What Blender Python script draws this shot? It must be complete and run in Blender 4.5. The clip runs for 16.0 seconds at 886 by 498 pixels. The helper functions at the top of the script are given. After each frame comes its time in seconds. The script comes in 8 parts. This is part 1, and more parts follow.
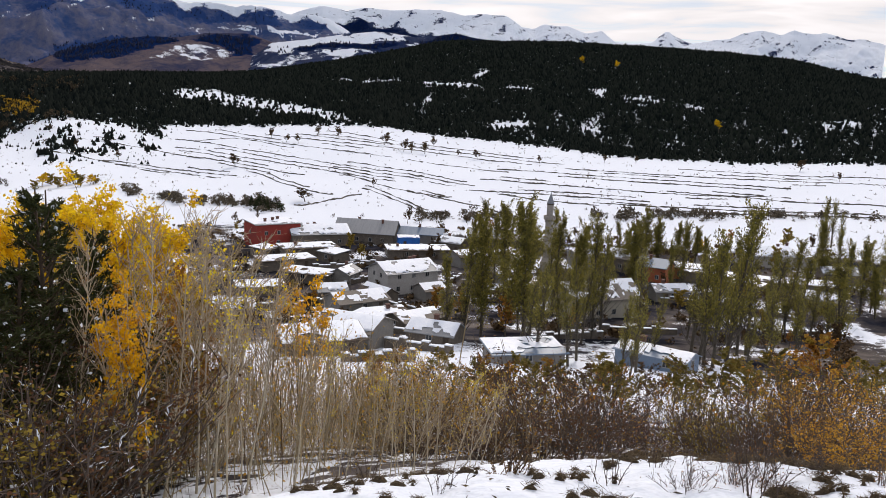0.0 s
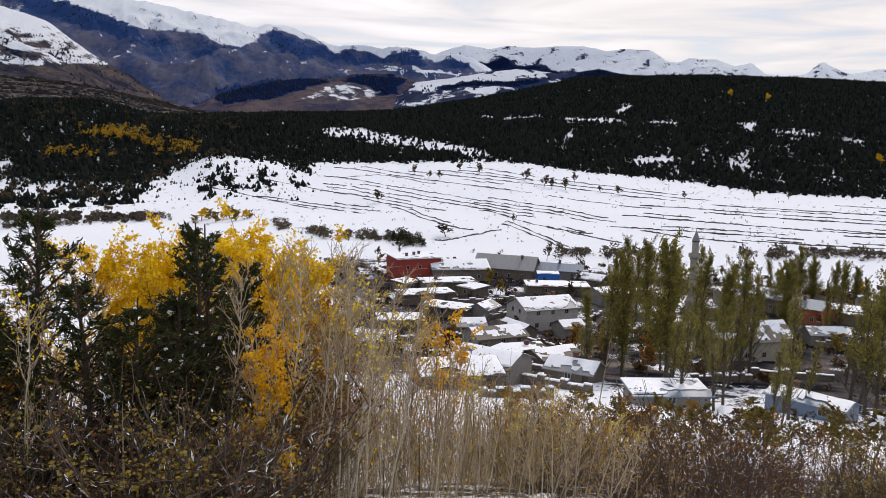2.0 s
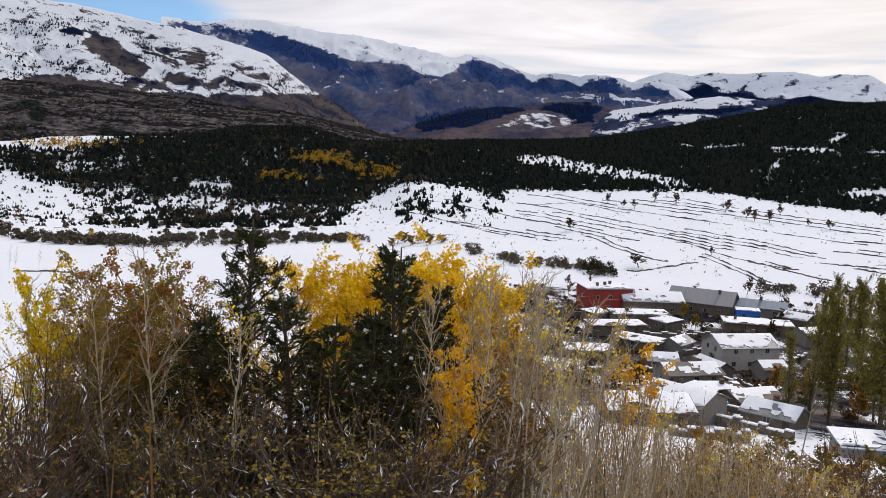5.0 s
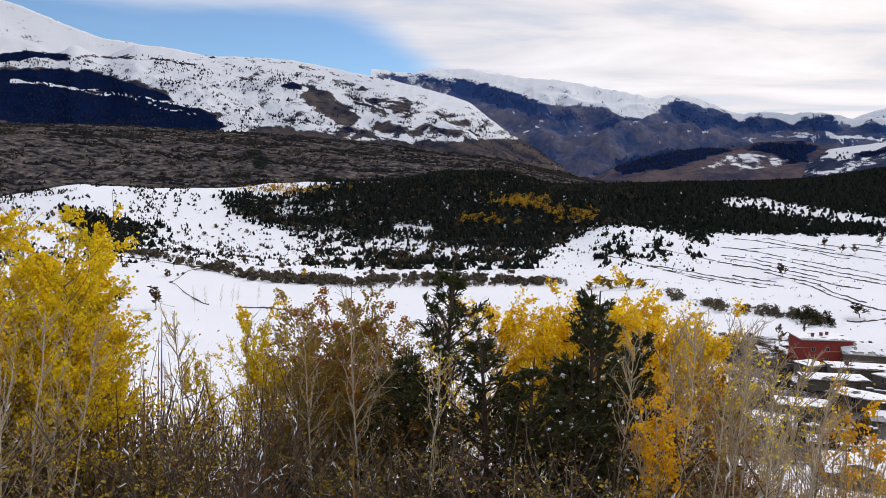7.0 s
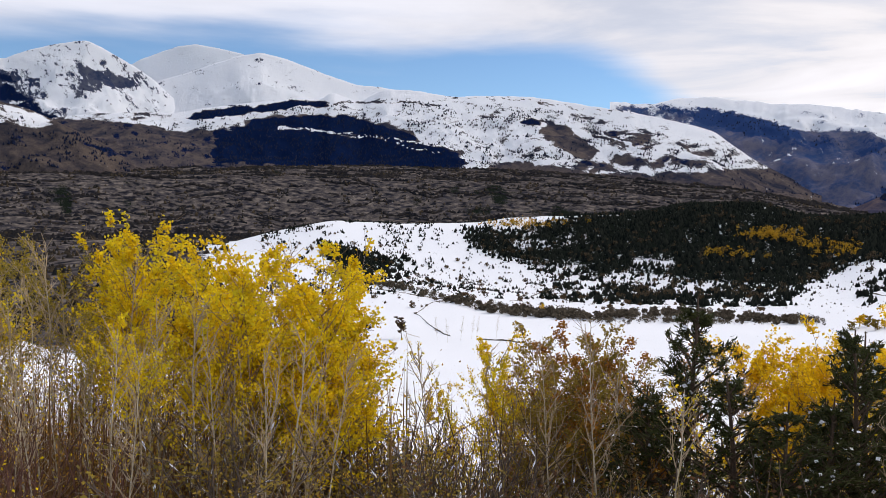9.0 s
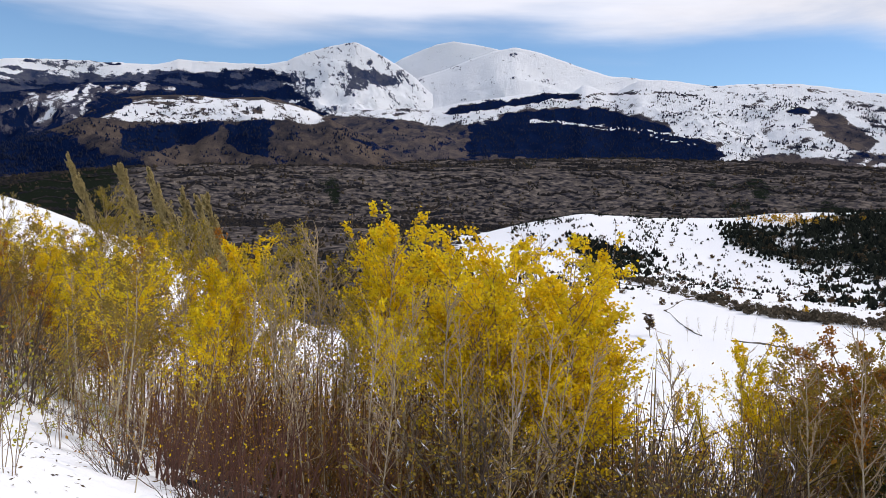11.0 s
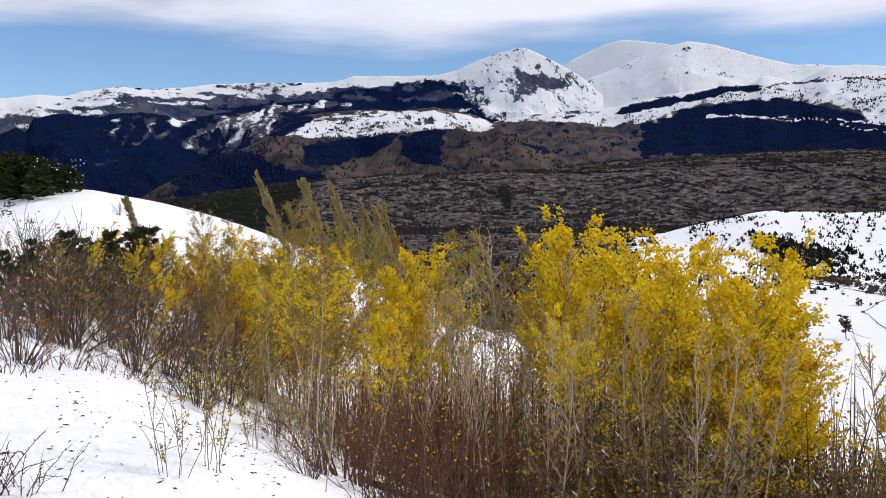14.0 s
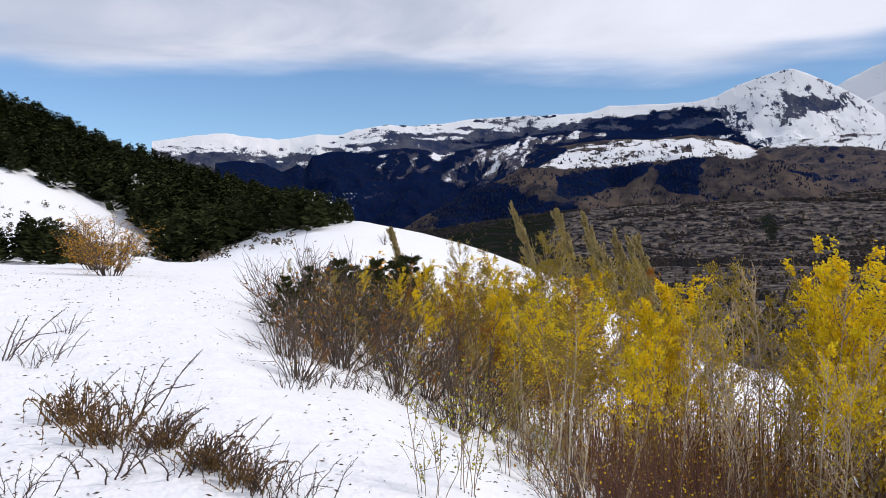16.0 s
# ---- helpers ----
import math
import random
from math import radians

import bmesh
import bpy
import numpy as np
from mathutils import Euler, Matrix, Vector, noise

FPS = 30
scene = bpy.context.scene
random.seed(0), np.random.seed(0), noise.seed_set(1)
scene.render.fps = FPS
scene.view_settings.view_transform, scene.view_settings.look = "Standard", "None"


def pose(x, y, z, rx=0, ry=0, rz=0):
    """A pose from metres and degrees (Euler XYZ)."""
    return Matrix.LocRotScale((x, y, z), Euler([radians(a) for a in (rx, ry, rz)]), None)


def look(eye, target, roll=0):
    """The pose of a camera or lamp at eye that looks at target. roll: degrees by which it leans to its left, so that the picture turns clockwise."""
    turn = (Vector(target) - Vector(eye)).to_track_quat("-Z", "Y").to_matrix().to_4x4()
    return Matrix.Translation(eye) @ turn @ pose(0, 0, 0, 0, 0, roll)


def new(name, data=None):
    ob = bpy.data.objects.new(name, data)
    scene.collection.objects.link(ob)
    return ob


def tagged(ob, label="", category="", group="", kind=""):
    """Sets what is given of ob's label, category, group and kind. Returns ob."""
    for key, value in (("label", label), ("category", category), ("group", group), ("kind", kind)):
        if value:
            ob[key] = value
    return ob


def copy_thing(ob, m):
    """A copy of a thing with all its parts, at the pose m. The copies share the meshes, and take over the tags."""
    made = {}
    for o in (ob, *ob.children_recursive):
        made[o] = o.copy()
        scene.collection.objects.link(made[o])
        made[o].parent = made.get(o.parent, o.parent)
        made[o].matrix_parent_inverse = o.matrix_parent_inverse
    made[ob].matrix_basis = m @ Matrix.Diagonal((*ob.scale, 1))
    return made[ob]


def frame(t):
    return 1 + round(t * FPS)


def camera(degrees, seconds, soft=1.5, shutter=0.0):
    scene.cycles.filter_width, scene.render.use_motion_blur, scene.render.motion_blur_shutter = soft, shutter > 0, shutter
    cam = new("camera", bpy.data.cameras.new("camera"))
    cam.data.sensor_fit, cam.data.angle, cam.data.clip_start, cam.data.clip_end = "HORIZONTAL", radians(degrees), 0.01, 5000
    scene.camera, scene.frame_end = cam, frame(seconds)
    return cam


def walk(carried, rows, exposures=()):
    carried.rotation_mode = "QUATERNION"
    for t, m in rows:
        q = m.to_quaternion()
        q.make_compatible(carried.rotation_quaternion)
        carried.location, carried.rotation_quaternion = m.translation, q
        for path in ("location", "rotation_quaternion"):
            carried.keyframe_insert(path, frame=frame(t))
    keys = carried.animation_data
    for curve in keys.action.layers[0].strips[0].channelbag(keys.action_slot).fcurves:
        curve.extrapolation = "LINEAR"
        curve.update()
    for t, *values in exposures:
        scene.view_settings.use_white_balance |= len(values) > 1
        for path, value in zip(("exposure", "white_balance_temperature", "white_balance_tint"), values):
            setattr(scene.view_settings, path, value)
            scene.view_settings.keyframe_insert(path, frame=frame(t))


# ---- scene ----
# ---- camera: a slow turn to the left on one spot of the hillside ----
EYE = 1.6
ARM = 0.06
cam = camera(53.9, 16.0, 0.75)
ROWS = [
    (0, 0.00, -10.00, -2.50),
    (0.5, 1.47, -9.89, -2.51),
    (1, 4.74, -9.67, -2.09),
    (1.5, 6.86, -9.44, -1.74),
    (2, 9.15, -8.00, -1.82),
    (2.5, 11.16, -7.30, -2.10),
    (3, 14.48, -7.27, -2.01),
    (3.5, 16.63, -6.86, -1.94),
    (6, 27.72, -6.59, -2.16),
    (6.5, 31.70, -6.06, -1.87),
    (7, 34.72, -4.26, -1.71),
    (7.5, 38.77, -3.73, -1.66),
    (8, 42.65, -2.98, -1.33),
    (10.5, 62.19, -3.18, -1.48),
    (11, 66.54, -3.26, -1.70),
    (11.5, 71.41, -2.92, -1.54),
    (12, 75.32, -2.53, -1.29),
    (12.5, 77.40, -2.83, -0.64),
    (13, 77.46, -3.15, -0.41),
    (13.5, 77.28, -3.32, 0.19),
    (14, 77.77, -3.07, 0.40),
    (14.5, 81.76, -2.43, 0.60),
    (15, 86.34, -1.83, 0.78),
    (15.5, 90.68, -1.23, 0.53),
    (16, 94.27, -0.96, 0.34)
]
walk(cam, [(t, pose(-ARM * math.sin(radians(yaw)), ARM * math.cos(radians(yaw)), EYE, 90 + pitch, roll, yaw))
           for t, yaw, pitch, roll in ROWS],
     exposures=[(0.0, -0.22, 6700, 15), (3.0, -0.32, 6700, 15), (8.0, -0.26, 6700, 15), (11.0, -0.12, 6700, 15), (14.0, -0.12, 6700, 15), (16.0, -0.2, 6600, 15)])

# ---- light: a veiled autumn sun high ahead of the first view, blue sky under a cloud sheet ----
SUN_AZ, SUN_EL = -12.0, 40.0
world = bpy.data.worlds.new("sky")
scene.world = world
world.use_nodes = True
wn, wl = world.node_tree.nodes, world.node_tree.links
wn.clear()
sky = wn.new("ShaderNodeTexSky")
sky.sky_type, sky.sun_disc = "NISHITA", False
sky.sun_elevation, sky.sun_rotation = radians(SUN_EL), radians(-SUN_AZ)
sky.altitude, sky.air_density, sky.dust_density = 1900, 1.0, 0.0
coord = wn.new("ShaderNodeTexCoord")
split = wn.new("ShaderNodeSeparateXYZ")
wl.new(coord.outputs["Generated"], split.inputs[0])


def wmath(op, a, b=None, c=None):
    n = wn.new("ShaderNodeMath")
    n.operation = op
    for k, v in enumerate((a, b, c)):
        if v is None:
            continue
        if isinstance(v, (int, float)):
            n.inputs[k].default_value = v
        else:
            wl.new(v, n.inputs[k])
    return n.outputs[0]


# cloud sheet as a plane overhead: direction divided by height
zc = wmath("MAXIMUM", split.outputs[2], 0.02)
cu, cv = wmath("DIVIDE", split.outputs[0], zc), wmath("DIVIDE", split.outputs[1], zc)
comb = wn.new("ShaderNodeCombineXYZ")
wl.new(cu, comb.inputs[0])
wl.new(cv, comb.inputs[1])
cn = wn.new("ShaderNodeTexNoise")
cn.inputs["Scale"].default_value, cn.inputs["Detail"].default_value = 0.42, 7
cn.inputs["Roughness"].default_value, cn.inputs["Distortion"].default_value = 0.55, 0.6
wl.new(comb.outputs[0], cn.inputs["Vector"])
cn2 = wn.new("ShaderNodeTexNoise")
cn2.inputs["Scale"].default_value, cn2.inputs["Detail"].default_value = 3.2, 5
flat = wn.new("ShaderNodeMapping")
flat.inputs["Scale"].default_value = (1.0, 1.0, 7.0)
wl.new(coord.outputs["Generated"], flat.inputs[0])
wl.new(flat.outputs[0], cn2.inputs["Vector"])
# the sheet's rim lies lower in the sky towards the sun side (east) than over the valley
east_r = wn.new("ShaderNodeMapRange")
east_r.interpolation_type = "SMOOTHSTEP"
wl.new(split.outputs[1], east_r.inputs[0])
east_r.inputs[1].default_value, east_r.inputs[2].default_value = 0.72, 0.95
east_r.inputs[3].default_value, east_r.inputs[4].default_value = 0.192, 0.0
east = east_r.outputs[0]
veil = wmath("SUBTRACT", wmath("ADD", split.outputs[2], wmath("MULTIPLY", wmath("SUBTRACT", cn2.outputs[0], 0.5), 0.085)), east)
mr = wn.new("ShaderNodeMapRange")
mr.interpolation_type = "SMOOTHSTEP"
wl.new(veil, mr.inputs[0])
mr.inputs[1].default_value, mr.inputs[2].default_value = -0.026, 0.022
streak = wn.new("ShaderNodeMapRange")
streak.interpolation_type = "SMOOTHSTEP"
wl.new(cn.outputs[0], streak.inputs[0])
streak.inputs[1].default_value, streak.inputs[2].default_value = 0.36, 0.50
cover = wmath("MULTIPLY", mr.outputs[0], wmath("MULTIPLY_ADD", streak.outputs[0], 0.22, 0.78))
# brightness of the cloud: glow towards the sun
sund = Vector((-math.sin(radians(SUN_AZ)) * math.cos(radians(SUN_EL)), math.cos(radians(SUN_AZ)) * math.cos(radians(SUN_EL)), math.sin(radians(SUN_EL))))
dot = wn.new("ShaderNodeVectorMath")
dot.operation = "DOT_PRODUCT"
wl.new(coord.outputs["Generated"], dot.inputs[0])
dot.inputs[1].default_value = sund
glow = wmath("POWER", wmath("MAXIMUM", dot.outputs["Value"], 0.0), 2.2)
shade = wmath("MULTIPLY_ADD", cn.outputs[0], 0.9, 0.38)
lit = wn.new("ShaderNodeVectorMath")
lit.operation = "DOT_PRODUCT"
wl.new(coord.outputs["Generated"], lit.inputs[0])
lit.inputs[1].default_value = Vector((-0.17, 0.93, 0.33)).normalized()
bank = wmath("POWER", wmath("MAXIMUM", lit.outputs["Value"], 0.0), 7.0)
lum = wmath("MULTIPLY", wmath("ADD", wmath("MULTIPLY_ADD", glow, 0.1, 1.14), wmath("MULTIPLY", bank, 0.14)), shade)
ccol = wn.new("ShaderNodeMix")
ccol.data_type = "RGBA"
ccol.inputs[6].default_value, ccol.inputs[7].default_value = (0.86, 0.93, 1.06, 1), (1.08, 1.04, 0.98, 1)
wl.new(glow, ccol.inputs[0])
csc = wn.new("ShaderNodeVectorMath")
csc.operation = "SCALE"
wl.new(ccol.outputs[2], csc.inputs[0])
wl.new(lum, csc.inputs["Scale"])
SKY, CLOUD = 0.135, 1.0
skys = wn.new("ShaderNodeVectorMath")
skys.operation = "SCALE"
wl.new(sky.outputs[0], skys.inputs[0])
skys.inputs["Scale"].default_value = SKY
tint = wn.new("ShaderNodeVectorMath")
tint.operation = "MULTIPLY"
wl.new(skys.outputs[0], tint.inputs[0])
tint.inputs[1].default_value = (0.74, 0.94, 1.08)
wmix = wn.new("ShaderNodeMix")
wmix.data_type = "RGBA"
wl.new(cover, wmix.inputs[0])
wl.new(tint.outputs[0], wmix.inputs[6])
wl.new(csc.outputs[0], wmix.inputs[7])
bg = wn.new("ShaderNodeBackground")
bg.inputs[1].default_value = 1.0
wl.new(wmix.outputs[2], bg.inputs[0])
wl.new(bg.outputs[0], wn.new("ShaderNodeOutputWorld").inputs[0])

sun = new("sun", bpy.data.lights.new("sun", "SUN"))
sun.data.energy, sun.data.angle, sun.data.color = 2.3, radians(7), (1.0, 0.95, 0.87)
sun.matrix_world = look(sund * 50, (0, 0, 0))


# ---- materials ----
def nodes(name, rough=0.9, spec=0.3):
    m = bpy.data.materials.new(name)
    m.use_nodes = True
    nt = m.node_tree
    b = nt.nodes["Principled BSDF"]
    b.inputs["Roughness"].default_value = rough
    b.inputs["Specular IOR Level"].default_value = spec
    return m, nt, b


def nmath(nt, op, a, b=None, c=None):
    n = nt.nodes.new("ShaderNodeMath")
    n.operation = op
    for k, v in enumerate((a, b, c)):
        if v is None:
            continue
        if isinstance(v, (int, float)):
            n.inputs[k].default_value = v
        else:
            nt.links.new(v, n.inputs[k])
    return n.outputs[0]


def place(nt):
    return nt.nodes.new("ShaderNodeTexCoord").outputs["Object"]


def grain(nt, scale, detail=4, rough=0.6, stretch=None, vec=None):
    n = nt.nodes.new("ShaderNodeTexNoise")
    n.inputs["Scale"].default_value, n.inputs["Detail"].default_value, n.inputs["Roughness"].default_value = scale, detail, rough
    v = vec or place(nt)
    if stretch:
        mp = nt.nodes.new("ShaderNodeMapping")
        mp.inputs["Scale"].default_value = stretch
        nt.links.new(v, mp.inputs[0])
        v = mp.outputs[0]
    nt.links.new(v, n.inputs["Vector"])
    return n.outputs[0]


def step(nt, v, lo, hi):
    n = nt.nodes.new("ShaderNodeMapRange")
    n.interpolation_type = "SMOOTHSTEP"
    nt.links.new(v, n.inputs[0])
    n.inputs[1].default_value, n.inputs[2].default_value = lo, hi
    return n.outputs[0]


def blend(nt, fac, a, b):
    n = nt.nodes.new("ShaderNodeMix")
    n.data_type = "RGBA"
    for k, v in ((0, fac), (6, a), (7, b)):
        if isinstance(v, (int, float)):
            n.inputs[k].default_value = v
        elif isinstance(v, tuple):
            n.inputs[k].default_value = (*v[:3], 1)
        else:
            nt.links.new(v, n.inputs[k])
    return n.outputs[2]


def bump(nt, bsdf, height, strength=0.4, dist=0.05):
    n = nt.nodes.new("ShaderNodeBump")
    n.inputs["Strength"].default_value, n.inputs["Distance"].default_value = strength, dist
    nt.links.new(height, n.inputs["Height"])
    nt.links.new(n.outputs[0], bsdf.inputs["Normal"])


def plain(name, c1, c2, scale=3.0, rough=0.9, dist=0.02, spec=0.3, stretch=None, obrand=0.0, fine=8.0):
    """Two-scale mottled surface between two colours; obrand shifts its brightness from object to object."""
    m, nt, b = nodes(name, rough, spec)
    g1, g2 = grain(nt, scale, 5, 0.65, stretch), grain(nt, scale * fine, 3, 0.6, stretch)
    col = blend(nt, step(nt, nmath(nt, "MULTIPLY_ADD", g2, 0.45, nmath(nt, "MULTIPLY", g1, 0.6)), 0.35, 0.7), c1, c2)
    if obrand:
        h = nt.nodes.new("ShaderNodeHueSaturation")
        h.inputs["Hue"].default_value = 0.5
        ri = nt.nodes.new("ShaderNodeObjectInfo").outputs["Random"]
        nt.links.new(nmath(nt, "MULTIPLY_ADD", ri, obrand, 1 - obrand / 2), h.inputs["Value"])
        nt.links.new(col, h.inputs["Color"])
        col = h.outputs[0]
    nt.links.new(col, b.inputs["Base Color"])
    if dist:
        bump(nt, b, g2, 0.5, dist)
    return m


def leafy(name, c1, c2, c3=None, through_light=0.35, rough=0.6, spec=0.1):
    """Leaf or needle surface: colour from leaf to leaf, some light let through."""
    m, nt, b = nodes(name, rough, spec)
    geo = nt.nodes.new("ShaderNodeNewGeometry")
    ri = geo.outputs["Random Per Island"]
    col = blend(nt, ri, c1, c2)
    g = grain(nt, 0.9, 3)
    if c3:
        col = blend(nt, step(nt, g, 0.45, 0.68), col, c3)
    g2 = grain(nt, 40.0, 2)
    h = nt.nodes.new("ShaderNodeHueSaturation")
    nt.links.new(nmath(nt, "MULTIPLY_ADD", g2, 0.5, 0.75), h.inputs["Value"])
    nt.links.new(col, h.inputs["Color"])
    nt.links.new(h.outputs[0], b.inputs["Base Color"])
    if through_light:
        tr = nt.nodes.new("ShaderNodeBsdfTranslucent")
        nt.links.new(h.outputs[0], tr.inputs[0])
        mx = nt.nodes.new("ShaderNodeMixShader")
        mx.inputs[0].default_value = through_light
        nt.links.new(b.outputs[0], mx.inputs[1])
        nt.links.new(tr.outputs[0], mx.inputs[2])
        nt.links.new(mx.outputs[0], nt.nodes["Material Output"].inputs[0])
    return m


SNOW1, SNOW2 = (0.80, 0.83, 0.88), (0.68, 0.72, 0.80)
m_snow = plain("snow", SNOW2, SNOW1, 1.2, 0.6, 0.02, 0.4)


def attr(nt, name):
    n = nt.nodes.new("ShaderNodeAttribute")
    n.attribute_name = name
    return n.outputs["Fac"]


def land_material(name, heath1, heath2, wood1, wood2, fine, terrace=0.0, lump=0.25, edge=0.06, fray=1.0):
    """Land cover from the vertex fields 'snow' and 'wood', their edges broken up by fine grain."""
    m, nt, b = nodes(name, 0.95, 0.0)
    pos = place(nt)
    g1, g2 = grain(nt, fine, 6, 0.7, vec=pos), grain(nt, fine * 6, 4, 0.7, vec=pos)
    g0 = grain(nt, fine / 5, 4, 0.6, vec=pos)
    jit = nmath(nt, "ADD", nmath(nt, "MULTIPLY_ADD", g1, 1.5, -0.75), nmath(nt, "MULTIPLY_ADD", g2, 1.3, -0.65))
    jit = nmath(nt, "ADD", jit, nmath(nt, "MULTIPLY_ADD", g0, 1.2, -0.6))
    jit = nmath(nt, "MULTIPLY", jit, fray)
    snow = step(nt, nmath(nt, "ADD", attr(nt, "snow"), jit), 0.5 - edge, 0.5 + edge)
    wood = step(nt, nmath(nt, "ADD", attr(nt, "wood"), nmath(nt, "MULTIPLY", jit, 0.7)), 0.5 - edge, 0.5 + edge)
    heath = blend(nt, step(nt, nmath(nt, "MULTIPLY_ADD", g0, 0.6, nmath(nt, "MULTIPLY", g1, 0.4)), 0.36, 0.62), heath1, heath2)
    heath = blend(nt, step(nt, g2, 0.55, 0.75), heath, tuple(0.5 * c for c in heath1))
    if terrace:
        w = nt.nodes.new("ShaderNodeTexNoise")
        w.inputs["Scale"].default_value, w.inputs["Detail"].default_value = 1.0, 7
        mp = nt.nodes.new("ShaderNodeMapping")
        mp.inputs["Scale"].default_value = (terrace, terrace, terrace * 2.5)
        nt.links.new(pos, mp.inputs[0])
        nt.links.new(mp.outputs[0], w.inputs["Vector"])
        heath = blend(nt, step(nt, w.outputs[0], 0.50, 0.64), heath, tuple(0.45 * c for c in heath1))
        heath = blend(nt, step(nt, nmath(nt, "SUBTRACT", 1.0, w.outputs[0]), 0.54, 0.66), heath, tuple(1.5 * c for c in heath2))
    woodc = blend(nt, g2, wood1, wood2)
    snowc = blend(nt, g2, SNOW2, SNOW1)
    col = blend(nt, wood, blend(nt, snow, heath, snowc), woodc)
    nt.links.new(col, b.inputs["Base Color"])
    bump(nt, b, nmath(nt, "ADD", g1, g2), 0.6, lump / fine)
    return m


# ---- land: heights along rays from the viewpoint ----
def smooth_interp(x, pts):
    """Eased interpolation through (angle, value) pairs."""
    ax, vy = np.array([p[0] for p in pts], float), np.array([p[1] for p in pts], float)
    d = np.diff(vy) / np.diff(ax)
    s = np.zeros(len(ax))
    ok = d[:-1] * d[1:] > 0
    s[1:-1][ok] = 2 * d[:-1][ok] * d[1:][ok] / (d[:-1][ok] + d[1:][ok])
    x = np.clip(np.asarray(x, float), ax[0], ax[-1])
    i = np.clip(np.searchsorted(ax, x, side="right") - 1, 0, len(ax) - 2)
    h = ax[i + 1] - ax[i]
    u = (x - ax[i]) / h
    return ((1 + 2 * u) * (1 - u) ** 2 * vy[i] + u * (1 - u) ** 2 * h * s[i]
            + u * u * (3 - 2 * u) * vy[i + 1] - u * u * (1 - u) * h * s[i + 1])


# each station: distance, then (azimuth, height) near by and (azimuth, degrees of rise) farther off
NEAR = [
    (5.0, [(-90, 0.4), (-30, -0.32), (-18, -0.48), (-8, -0.6), (5, -0.8), (15, -0.95), (60, -0.9), (85, -0.4), (95, 0.0), (110, 0.22), (125, 0.36), (180, 0.7)]),
    (9.0, [(-90, 0.4), (-30, -1.9), (-18, -2.2), (-8, -2.5), (5, -2.9), (20, -3.2), (40, -2.9), (60, -2.4), (75, -1.8), (90, -0.85), (95, -0.5), (100, -0.1), (110, 0.35), (125, 0.6), (180, 1.4)]),
    (15.0, [(-90, 0.5), (-30, -3.9), (-15, -4.6), (0, -4.8), (25, -5.2), (40, -5.0), (60, -4.4), (75, -3.5), (90, -1.9), (95, -1.2), (100, -0.4), (110, 0.6), (122, 1.0), (180, 3.0)]),
    (40.0, [(-90, 0.0), (-30, -11), (0, -15), (20, -15), (40, -14), (60, -12), (75, -9.5), (90, -4.6), (95, -2.4), (100, -0.9), (105, 0.0), (110, 0.3), (122, 0.6), (180, 8.0)]),
]
